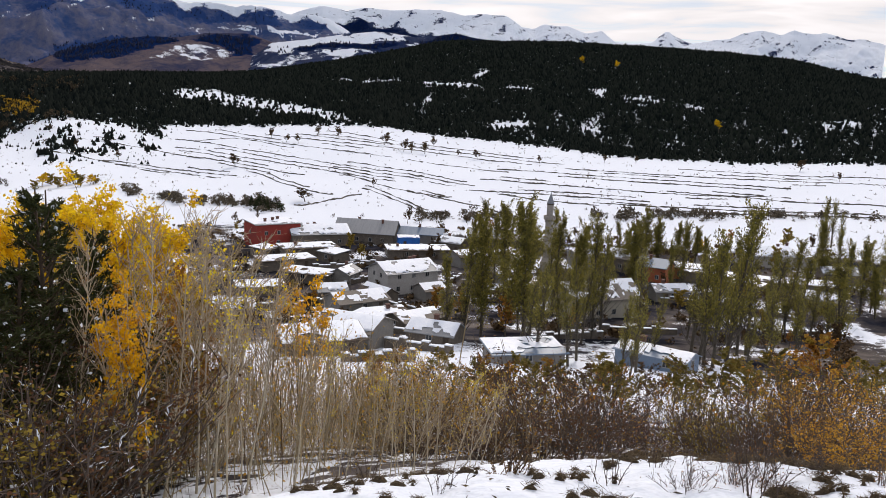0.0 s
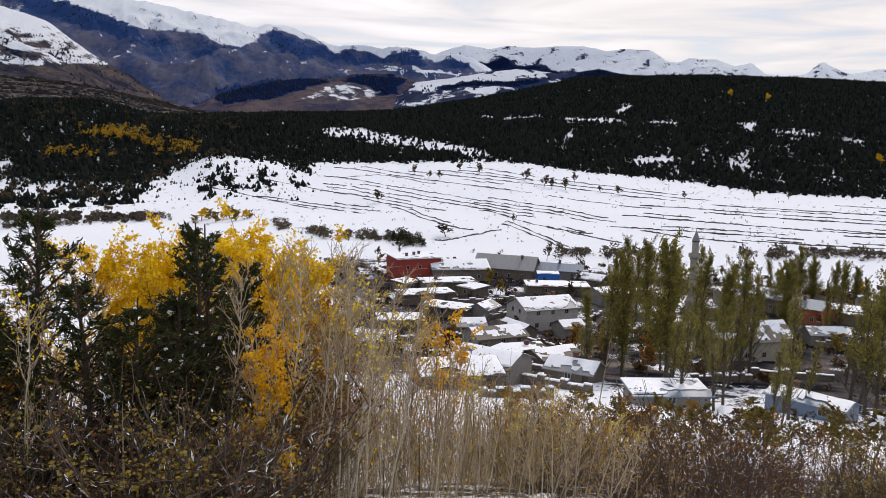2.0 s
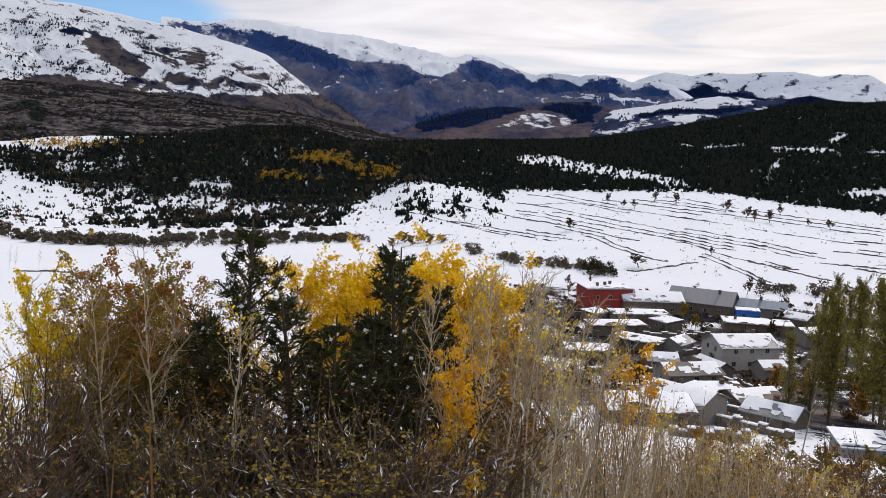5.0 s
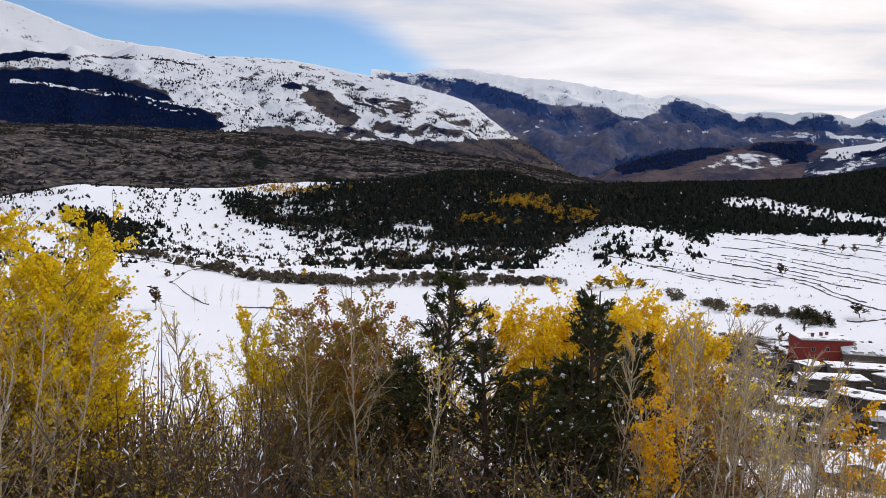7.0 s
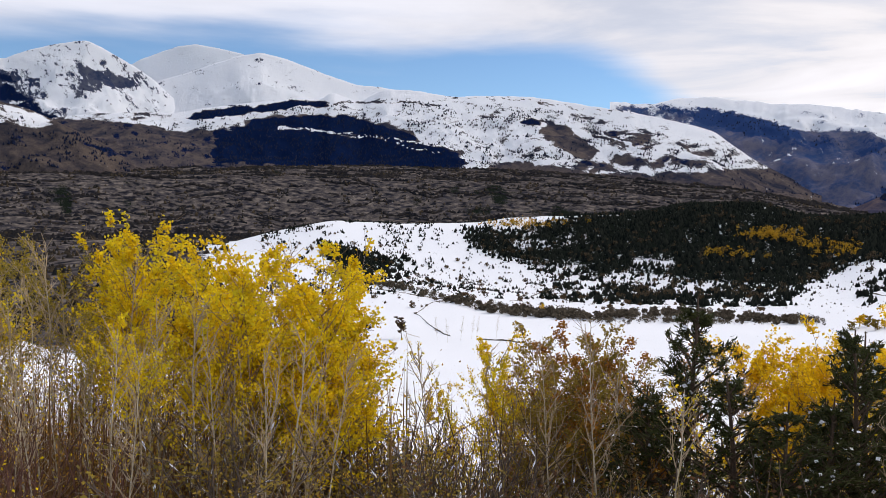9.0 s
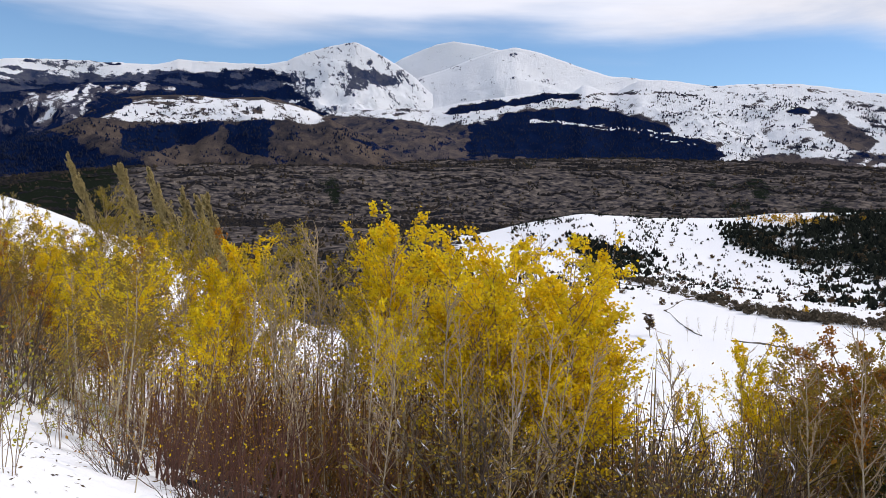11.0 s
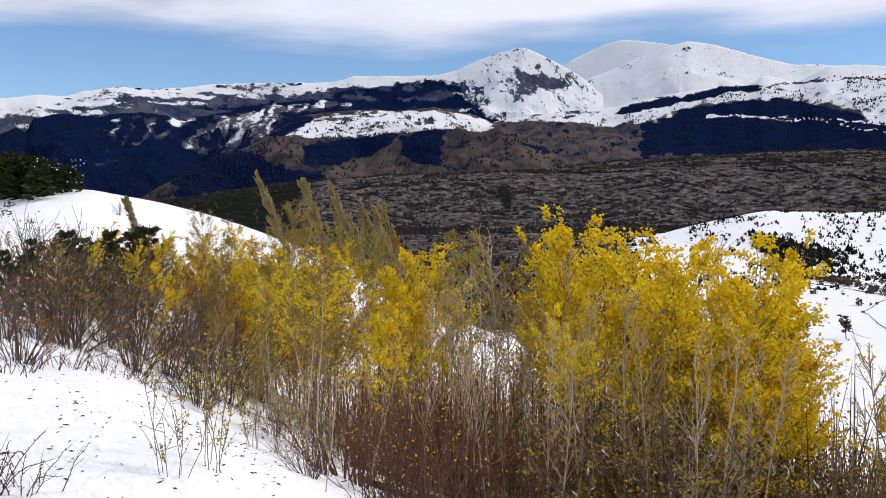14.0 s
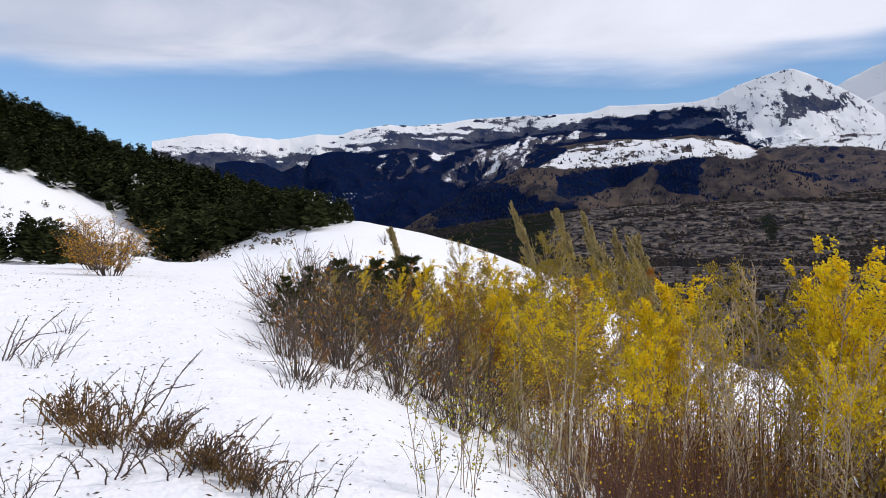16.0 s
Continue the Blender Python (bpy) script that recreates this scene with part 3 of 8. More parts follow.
    if len(i):
        p = v.reshape(*A.shape, 3)[i, j]
        i2, j2 = np.minimum(i + 1, A.shape[0] - 1), np.minimum(j + 1, A.shape[1] - 1)
        q = v.reshape(*A.shape, 3)[i2, j2]
        p = p + (q - p) * rng.random((len(i), 1))
        far_spots.append((p, rng.uniform(4, 10, len(i))))
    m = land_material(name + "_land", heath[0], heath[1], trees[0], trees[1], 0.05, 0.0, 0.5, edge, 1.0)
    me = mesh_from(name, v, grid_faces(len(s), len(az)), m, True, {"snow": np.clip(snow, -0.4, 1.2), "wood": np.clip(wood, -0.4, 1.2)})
    return tagged(new(name, me), label, "mountain", kind="structure")


# brown slope tones shifted to blue, with the haze painted into the colour
HAZED_SLOPE = ((0.032, 0.066, 0.170), (0.145, 0.142, 0.195))


def cover_right(A, el, s, g):
    rock = np.clip(fbm(A * 1.4 + el, el * 1.2, 91, 5) * 1.6 - 0.2, 0, 1)
    return 1.0 - 0.7 * rock * np.clip(0.5 - 1.4 * g, 0, 1) - 0.5 * np.clip(1 - np.abs(fbm(A * 1.6 + el, el * 0.9, 88, 4)) * 8, 0, 1) - 0.3 * np.clip(g - 0.25, 0, 1), 0 * A


mountain("mountain_range_east", "far white snow peaks under a bright cloudy sky",
         [(-26.24, 3.95), (-25.09, 4.26), (-24.2, 4.18), (-22.99, 4.61), (-22.33, 4.47), (-21.21, 4.72), (-20.61, 4.45), (-19.47, 4.66), (-18.51, 4.54), (-17.57, 4.12), (-16.65, 4.03), (-15.43, 3.8), (-14.38, 4.18), (-13.91, 4.57), (-13.58, 4.36), (-13.05, 3.83), (-11.85, 3.69), (-10.72, 3.8), (-9.87, 4.46), (-9, 4.22), (-7.8, 4.61), (-6.57, 4.68), (-6.13, 4.68), (-5.65, 4.44), (-4.89, 4.43), (-4.54, 4.6), (-4.15, 4.82), (-3.7, 5.17), (-2.93, 4), (-2.08, 5.13), (-0.77, 4.98)],
         3900, 4750, cover_right, seed=3, rough=1.1, ridges=4.0, loose=0.0, soft=0.1)


def cover_white_range(A, el, s, g):
    # dark: shade of the hollows, painted as snowless wood-coloured patches
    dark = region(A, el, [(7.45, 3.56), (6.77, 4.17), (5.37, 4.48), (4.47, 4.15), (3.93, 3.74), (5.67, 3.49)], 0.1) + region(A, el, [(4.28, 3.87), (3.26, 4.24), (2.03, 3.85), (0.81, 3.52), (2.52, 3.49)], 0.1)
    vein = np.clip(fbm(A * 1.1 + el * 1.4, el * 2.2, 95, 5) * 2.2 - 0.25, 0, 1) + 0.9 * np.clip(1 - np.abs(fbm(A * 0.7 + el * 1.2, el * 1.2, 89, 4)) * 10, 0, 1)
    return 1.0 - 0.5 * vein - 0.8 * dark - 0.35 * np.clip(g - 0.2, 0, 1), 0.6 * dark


mountain("mountain_range_north_east", "smooth white mountain range with blue shade painted into its hollows",
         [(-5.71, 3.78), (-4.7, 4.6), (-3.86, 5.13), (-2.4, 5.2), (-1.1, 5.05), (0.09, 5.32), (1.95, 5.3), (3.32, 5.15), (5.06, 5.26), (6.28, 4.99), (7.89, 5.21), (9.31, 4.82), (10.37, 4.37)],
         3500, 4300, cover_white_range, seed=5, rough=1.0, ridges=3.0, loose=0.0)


def cover_centre(A, el, s, g):
    # steep wooded bluffs under a white crest, brown smooth slopes below
    bluff = (region(A, el, [(39.02, 7), (35.86, 7), (33.9, 6.88), (32.24, 6.52), (30.54, 6.29), (29.15, 5.69), (28.1, 5.12), (29.15, 4.79), (30.53, 5.12), (31.9, 5.18), (32.91, 5.53), (35.54, 6.36), (37.78, 6.68)], 0.15)
             + region(A, el, [(32.91, 6.21), (31.22, 5.91), (29.85, 5.54), (27.4, 4.98), (24.2, 5.03), (22.02, 4.17), (23.46, 3.57), (25.61, 3.83), (27.74, 4.16), (29.84, 4.75), (31.56, 5.2)], 0.2) * 0.85
             + region(A, el, [(20.96, 5.17), (20.25, 5.76), (19.16, 5.7), (17.32, 5.16), (16.2, 4.56), (16.17, 3.84), (18.37, 3.84), (20.21, 4.34)], 0.12)
             + region(A, el, [(16.36, 4.02), (15.65, 4.65), (14.75, 4.96), (13.83, 4.63), (13.07, 3.94), (14.34, 3.62), (15.8, 3.57)], 0.12)
             + region(A, el, [(13.25, 3.94), (12.56, 4.67), (11.47, 4.77), (10.54, 4.3), (10.16, 3.84), (11.78, 3.69)], 0.12)
             + region(A, el, [(9.97, 3.74), (9.47, 4.47), (8.76, 4.7), (7.66, 4.15), (7.28, 3.74), (8.52, 3.57)], 0.1))
    low = region(A, el, [(23.43, 1.96), (20.16, 2.62), (15.04, 2.87), (15.03, 2.51), (18.31, 1.97), (20.13, 1.47), (23.05, 1.29)], 0.08) + region(A, el, [(24.85, 0.93), (21.96, 1.4), (19.03, 1.43), (21.94, 0.68), (24.12, 0.45)], 0.08)
    line = smooth_interp(A, [(7.1, 3.74), (10.34, 3.84), (13.25, 3.94), (16.19, 4.2), (17.67, 4.94), (20.6, 5.29), (22.75, 4.49), (25.64, 5.24), (28.8, 5.26), (32.24, 6.18), (33.91, 5.74), (39.03, 6.74), (43.22, 6.68)])
    finger = fbm(A * 1.3 - el * 1.2, el * 0.8, 64, 5)
    snow = 0.62 + 1.5 * (el - line) + 0.5 * finger - 0.9 * bluff + 0.15 * g
    # white field walls and lanes at the head of the valley
    lanes = seam(A, el, [(20.16, 2.55), (19.07, 2.74), (15.04, 2.95)], 0.03, 0.05) + seam(A, el, [(16.16, 3.31), (13.96, 3.48), (11.77, 3.44), (8.87, 3.41)], 0.05, 0.06) + seam(A, el, [(14.34, 3.83), (11.42, 3.63), (8.51, 3.28)], 0.03, 0.05) + seam(A, el, [(29.14, 2.97), (27.73, 2.68)], 0.03, 0.06)
    vein = np.clip(1 - np.abs(fbm(A * 0.8 + el * 0.9, el * 0.45, 98, 5)) * 13, 0, 1) * np.clip((s - 0.3) * 2.5, 0, 1)
    snow = np.minimum(snow, 1.0) * np.clip((s - 0.25) * 5, 0, 1) + 0.75 * lanes
    snow = np.maximum(snow, 0.8 * vein * np.clip((s - 0.35) * 4, 0, 1) * np.clip(0.6 + 1.5 * finger, 0, 1))
    return snow, np.clip(bluff * 0.62 + low * 0.9 + 0.28 * np.clip(finger, 0, 1), 0, 1) - 0.5 * lanes


# slope and bluff-wood colours here both include painted blue haze
mountain("mountain_range_middle", "long mountain side, brown and wooded below with snow along its crest",
         [(4.92, 2.73), (5.66, 3.35), (6.4, 3.9), (7.31, 4.37), (8.58, 4.7), (9.65, 4.53), (11.48, 4.98), (13.29, 4.86), (14.76, 5.03), (16.21, 4.84), (17.69, 5.4), (19.16, 5.95), (20.26, 6.05), (21.34, 5.79), (22.43, 6.02), (23.51, 6.22), (25.66, 6.57), (27.77, 6.93), (29.51, 6.93), (31.22, 7.16), (33.24, 7.46), (35.21, 7.44), (37.14, 7.06), (39.64, 7.26)],
         2900, 4000, cover_centre, seed=8, rough=1.7, heath=HAZED_SLOPE, trees=((0.016, 0.042, 0.135), (0.032, 0.064, 0.175)), loose=0.1)


def cover_plateau(A, el, s, g):
    speck = fbm(A * 2.2, el * 6.0, 67, 4)
    # the snow ends along the foot of the slope
    line = smooth_interp(A, [(32.01, 3.06), (34.21, 2.82), (37.16, 2.73), (40.1, 2.7), (43.02, 3.07), (45.18, 3.34), (49.04, 2.93), (55.41, 2.7), (58.06, 3.13), (60.41, 3.44), (61.57, 2.87), (62.47, 4.24), (64.92, 4.8), (67.41, 4.82), (69.57, 5.2)])
    snow = 0.5 + np.clip((el - line) * 3, -0.6, 0.26) + 0.45 * speck + 0.2 * g
    snow = snow + 0.45 * np.clip(el - smooth_interp(A, [(33.17, 4.67), (37.98, 5.78), (43.09, 6.47), (48.74, 6.94), (55.41, 6.7), (61.55, 6.26)]), 0, 1)
    wood = (region(A, el, [(64.95, 4.71), (63.28, 5.32), (61.55, 5.88), (58.86, 6.03), (56.69, 6), (54.28, 5.66), (52.63, 5.19), (52.13, 4.67), (51.11, 4.24), (49.12, 3.92), (48.98, 3.15), (49.73, 2.83), (52.11, 2.65), (55.41, 2.84), (58.56, 3.01), (61.57, 3.03), (64.98, 2.76)], 0.1)
            + region(A, el, [(62.64, 3.89), (60.78, 5.05), (59.13, 5.92), (56.67, 5.98), (54.91, 5.45), (53.8, 5.02), (52.71, 4.39), (50.64, 3.28), (50.62, 2.5), (55.78, 2.69), (60.33, 2.95), (62.97, 3.46)], 0.1)
            + region(A, el, [(66.78, 5.64), (65.3, 6.19), (63.56, 6.44), (59.48, 6.92), (59.41, 6.68), (63.2, 6.08), (65.64, 5.55)], 0.05)
            + region(A, el, [(45.47, 5.79), (44.69, 6.11), (43.98, 6.07), (44.15, 5.71)], 0.05) * 0.9
            + region(A, el, [(61.54, 6.74), (59.76, 7), (57.94, 6.96), (57.94, 6.76), (61.54, 6.45)], 0.04) * 0.9)
    # bare wedge and the streaked gullies beside it
    wedge = region(A, el, [(44.04, 5.36), (43.51, 5.88), (42.64, 5.71), (41.68, 5.03), (40.43, 4.22), (41.22, 3.61), (42.32, 4.07), (43.34, 4.61)], 0.09)
    gully = (region(A, el, [(41.41, 5.55), (39.44, 5.48), (37.23, 5.2), (36.29, 4.4), (37.2, 4.11), (38.31, 4.29), (39.78, 4.6)], 0.09) + region(A, el, [(40.13, 3.9), (38.3, 3.86), (35.72, 3.79), (33.13, 3.51), (33.12, 3.14), (36.44, 3.12), (39.02, 3.25)], 0.09)
             + region(A, el, [(41.58, 3.59), (40.12, 3.43), (39.38, 2.95), (40.83, 2.68), (41.93, 3)], 0.08) + region(A, el, [(35.89, 4.73), (34.26, 4.46), (33.14, 3.87), (34.62, 4.05)], 0.07))
    gully = np.clip(gully, 0, 1) * np.clip(0.8 + 0.9 * fbm(A * 1.6 + el * 2.2, el * 2.0, 68, 4), 0.1, 1)
    lanes = seam(A, el, [(60.97, 5.28), (58.86, 5.18), (56.05, 5.04), (53.62, 4.79), (52.12, 4.53), (49.75, 4.17)], 0.012, 0.035) + seam(A, el, [(41.91, 5.63), (40.52, 4.86), (38.67, 3.99)], 0.05, 0.06) + seam(A, el, [(40.16, 5.24), (37.94, 4.3), (36.46, 4.06)], 0.03, 0.05) + seam(A, el, [(61.19, 5.2), (58.11, 5.07), (54.26, 4.7), (50.66, 3.81)], 0.03, 0.05)
    patches = region(A, el, [(67.94, 4.79), (66.88, 5.18), (65.47, 5.59), (63.2, 5.8), (64.23, 5.46), (65.99, 5.13)], 0.07) + region(A, el, [(62.82, 4.52), (62.15, 5.15), (60.28, 5.43), (60.78, 5.05), (62.14, 4.66)], 0.07)
    below = np.clip((line - el) * 4 + 0.3, 0, 1) * (A > 56)
    snow = snow - 0.95 * np.clip(wood, 0, 1) - 0.9 * wedge - 0.7 * gully + 0.9 * lanes + 0.8 * patches
    snow = snow - 0.75 * seam(A, el, [(60.36, 6.62), (56.05, 7.05), (52.14, 7.13), (50.63, 7)], 0.02, 0.05) - 0.7 * seam(A, el, [(50.29, 7.46), (47.01, 7.53), (44.53, 7.25), (41.65, 6.89), (38, 6.61)], 0.012, 0.05)
    bench = np.clip(1 - np.abs((el * 7.0 + 0.6 * fbm(A / 3, el, 70)) % 1.0 - 0.5) * 6, 0, 1) * region(A, el, [(45.2, 4.24), (43.05, 4.51), (40.84, 3.15), (43.02, 3.03), (45.89, 3.28)], 0.15)
    return snow - 0.35 * bench, np.clip(wood, 0, 1) * 0.95 + 0.42 * gully + 0.12 * wedge - 0.8 * lanes + 0.45 * below * np.clip(0.4 + 2 * speck, 0, 1)


mountain("mountain_plateau", "broad snowy mountain shoulder with dark pine woods along its foot",
         [(26.82, 1.56), (28.68, 2.53), (30.55, 3.47), (32.06, 4.52), (33.11, 5.32), (34.3, 5.72), (35.78, 6.04), (38, 6.57), (40.56, 6.94), (42.74, 7.3), (44.54, 7.56), (47.36, 7.61), (49.78, 7.53), (52.15, 7.85), (54.12, 7.93), (55.9, 7.03), (57.62, 7.64), (58.49, 6.99), (59.76, 7.29), (60.82, 6.89), (61.54, 6.96), (63.21, 6.64), (65.3, 6.33), (67.42, 5.86), (69.58, 5.81), (72.13, 5.6), (74.33, 5.2)],
         2300, 3400, cover_plateau, seed=13, rough=0.8, base=-0.5, soft=0.35, loose=0.9, heath=((0.026, 0.030, 0.050), (0.115, 0.094, 0.088)), brush=0.18)


def cover_white(A, el, s, g):
    rock = region(A, el, [(63.26, 9.07), (62.76, 9.67), (62.08, 9.64), (61.21, 9.13), (62.06, 9.1)], 0.08) + region(A, el, [(66.12, 8.45), (64.29, 8.34), (64.22, 8.2), (66.04, 8.24)], 0.04)
    vein = np.clip(fbm(A * 1.2 - el * 1.0, el * 2.0, 96, 5) * 2.0 - 0.45, 0, 1) + 0.8 * np.clip(1 - np.abs(fbm(A * 0.8 - el * 1.2, el * 0.8, 90, 4)) * 22, 0, 1)
    return 1.05 - 0.5 * rock * np.clip(0.6 + fbm(A * 3, el * 5, 97), 0, 1) - 0.40 * vein, 0 * A


mountain("mountain_dome", "wide white snow dome with cloud on its top",
         [(48.74, 6.7), (51.91, 7.76), (53.43, 7.84), (54.67, 8.07), (55.93, 8.1), (57.22, 8.46), (58.87, 9), (60.55, 9.55), (62.08, 9.88), (63.45, 9.62), (65, 9.05), (66.4, 8.46), (68.17, 7.86), (69.6, 7.17), (71.77, 6.03), (73.96, 4.95)],
         3500, 4500, cover_white, seed=17, rough=0.75, ridges=2.0, loose=0.0, soft=0.3)
mountain("mountain_summit", "distant white snow summit behind the dome", [(59.18, 8.14), (61.21, 9.07), (62.59, 9.59), (64.32, 9.93), (66.15, 10.16), (67.21, 9.94), (68.2, 9.54), (69.27, 9.07), (70.17, 8.52), (71.42, 7.54)],
         4550, 4800, cover_white, seed=18, rough=0.7, ridges=3.0, loose=0.0, soft=0.15)


def cover_peak(A, el, s, g):
    rock = (region(A, el, [(73.61, 7.19), (73.33, 8.19), (72.71, 8.54), (71.62, 8.32), (70.16, 7.88), (69.25, 7.59), (70.15, 7.31), (71.42, 7.18), (72.51, 6.76)], 0.12) + 0.7 * region(A, el, [(77.29, 7.54), (76.56, 7.97), (75.75, 7.9), (75.08, 7.01), (74.26, 6.4), (75.07, 6.25), (76.36, 6.61)], 0.12)
            + 0.5 * region(A, el, [(75.1, 8.9), (74.37, 9.26), (73.92, 8.9), (73.99, 8.4)], 0.1))
    rib = fbm(A * 2.4 - el * 1.6, el * 0.9, 66, 5)
    snow = 0.95 - 0.8 * np.clip(rock, 0, 1) * np.clip(0.6 + 1.9 * rib, 0.0, 1.2) + 0.3 * rib + 0.25 * g - 0.6 * np.clip(1 - np.abs(fbm(A * 1.8 - el * 1.3, el * 0.7, 99, 4)) * 9, 0, 1)
    # the long ridge: white along its top, blue and wooded lower down
    ridge = np.clip((A - 76.6) / 1.2, 0, 1)
    crown = smooth_interp(A, [(78.03, 7.53), (80.61, 7.68), (83.53, 7.74), (85.71, 7.54), (87.86, 7.34), (91.38, 7.05), (94.8, 6.56), (97.44, 6.44), (99.69, 6.1), (102.47, 5.85)])
    streak = fbm(A * 0.7, el * 4.5, 92, 5)
    long = 0.55 + 1.0 * (el - crown) + 0.95 * streak + 0.25 * g
    snow = snow * (1 - ridge) + np.clip(long, -0.2, 1.0) * ridge
    dark = seam(A, el, [(99.68, 6.96), (97.76, 7.2), (94.79, 7.08), (91.37, 7.47), (88.57, 7.6), (85.71, 7.76)], 0.03, 0.08) * np.clip(0.4 + 2.2 * fbm(A * 1.5, el, 93), 0, 1)
    wood = region(A, el, [(87.86, 6.56), (85.71, 6.87), (83.9, 7.44), (82.07, 7.41), (79.87, 7.87), (78.4, 8.1), (76.92, 7.47), (75.07, 5.89), (73.96, 5.17), (77.65, 5.73), (80.6, 6.06), (84.26, 6.15)], 0.12) * np.clip(0.75 + 0.8 * streak, 0, 1) + region(A, el, [(93.79, 6.02), (90.69, 6.19), (88.57, 6.54), (88.57, 6.19), (91.39, 5.82)], 0.08)
    left = np.clip((A - 99.5) / 1.5, 0, 1)
    snow = snow + left * (0.40 + 0.3 * streak) + 0.5 * region(A, el, [(83.82, 7.87), (82.8, 8.11), (79.51, 8.09), (79.87, 7.8), (82.44, 7.47)], 0.08) - 0.7 * dark
    return snow - 0.6 * wood, np.clip(wood * 0.9 + 0.7 * dark, 0, 1)


# grey-blue heath: distance haze is part of this base colour
mountain("mountain_peak", "sharp snow peak with bare rock and a long wooded ridge",
         [(64.56, 4.44), (65.99, 5.52), (67.44, 6.79), (68.6, 7.79), (69.62, 8.51), (70.72, 9.09), (71.74, 9.6), (72.55, 9.88), (73.46, 9.68), (74.55, 9.4), (75.65, 9.04), (76.93, 8.47), (78.03, 8.21), (79.51, 8.16), (81.34, 8.17), (83.53, 8.13), (84.62, 7.78), (85.71, 7.69), (88.57, 7.67), (92.07, 7.51), (95.79, 7.07), (98.08, 7.15), (99.99, 6.81), (101.02, 6.43), (102.46, 6.5), (104.26, 6.23), (104.65, 6.17), (106.79, 6.28), (108.19, 6.5), (110.27, 6.31), (112.64, 5.9)],
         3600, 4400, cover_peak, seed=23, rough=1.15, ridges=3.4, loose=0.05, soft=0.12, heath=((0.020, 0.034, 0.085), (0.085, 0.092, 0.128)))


def cover_rugged(A, el, s, g):
    rib = fbm(A * 2.6 + el * 1.4, el * 0.7, 60, 4)
    crag = (region(A, el, [(94.15, 3.45), (93.12, 4.64), (91.39, 5.64), (89.99, 6.08), (88.4, 6.19), (87.68, 5.57), (88.58, 4.66), (90, 3.87), (91.4, 3.27), (93.13, 3.09)], 0.2) + 0.55 * region(A, el, [(99.08, 4.68), (98.1, 5.5), (96.47, 5.63), (94.81, 5.42), (94.82, 4.24), (96.83, 3.14), (98.13, 3.52)], 0.25)
            + region(A, el, [(89.21, 6.24), (87.15, 6.44), (83.89, 6.59), (83.82, 6.23), (85.71, 5.97), (87.86, 5.71)], 0.08) + 0.8 * region(A, el, [(95.14, 5.48), (93.79, 5.32), (94.07, 4.68), (94.81, 4.73)], 0.1))
    crag = np.clip(crag, 0, 1)
    bare = crag * np.clip(0.75 + 1.0 * rib, 0, 1)
    snow = crag * (0.42 + 1.1 * rib + 0.35 * g) + 0.35 * np.clip((s - 0.9) * 8, 0, 1) * np.clip(0.4 + rib * 1.5, 0, 1)
    fields = region(A, el, [(100.68, 2.59), (99.1, 2.87), (97.16, 2.79), (98.14, 2.42), (100.37, 2.29)], 0.08) * 0.35
    return snow + fields * (rib + 0.3), np.clip(0.98 - 1.0 * bare - fields, 0, 1)


mountain("mountain_wooded", "dark wooded mountain with craggy snow-dusted slopes",
         [(79.13, 6.08), (81.33, 6.34), (83.71, 6.66), (85.71, 6.62), (87.86, 6.49), (89.99, 6.18), (91.39, 5.82), (93.62, 5.39), (94.47, 5.23), (95.31, 5.54), (96.8, 5.65), (98.1, 5.56), (99.23, 5.28), (100.48, 5.42), (101.72, 5.39), (102.79, 5.08), (103.22, 4.27), (103.7, 4.57), (104.67, 4.07), (105.74, 4.61), (107.5, 4.77), (108.9, 4.57)],
         2700, 3700, cover_rugged, seed=29, rough=1.25, ridges=4.2, soft=0.12, loose=0.0, heath=((0.040, 0.046, 0.080), (0.125, 0.116, 0.130)))


def cover_mesa(A, el, s, g):
    speck = fbm(A * 1.6, el * 8.0, 69, 5)
    snow = region(A, el, [(88.3, 4.27), (87.44, 4.79), (86.25, 5.46), (84.98, 5.77), (82.8, 5.96), (80.6, 5.85), (78.39, 6.09), (76.91, 5.88), (75.43, 5.45), (73.88, 4.8), (75.06, 4.51), (76.9, 4.79), (78.38, 4.63), (80.96, 4.5), (83.53, 4.28), (85.71, 4.14)], 0.07) * (0.78 + 0.95 * np.minimum(speck, 0.15))
    wood = (region(A, el, [(86.72, 3.72), (85.71, 3.96), (83.53, 4.21), (80.96, 4.46), (80.96, 3.88), (82.24, 3.28), (83.53, 2.75), (85.71, 2.29), (86.94, 2.41)], 0.1) + region(A, el, [(80.81, 4.39), (79.12, 4.56), (77.57, 4.64), (77.82, 3.47), (77.92, 2.59), (79.48, 2.65), (80.59, 3.22)], 0.1)
            + region(A, el, [(89.47, 4.1), (88.58, 4.62), (86.79, 5.59), (85.71, 5.62), (86.25, 5.1), (87.87, 4.42)], 0.08)
            + region(A, el, [(94.83, 2.98), (90.7, 3.29), (89.29, 3.1), (87.87, 2.26), (85.71, 1.99), (85.71, 0.9), (94.86, 0.45)], 0.15) + region(A, el, [(73.21, 4.3), (71.74, 3.75), (70.45, 3.2), (71, 2.91), (72.47, 3.49)], 0.08) * 0.6)
    brush = np.clip(fbm(A / 0.7, el * 3.0, 58, 5) * 2.0 - 0.15, 0, 1) * (snow < 0.3) * np.clip(1.0 - np.clip(g, 0, 1), 0.3, 1)
    return snow + 0.1 * np.clip(speck - 0.35, 0, 1), np.clip(wood * 0.95 + 0.45 * brush, 0, 1)


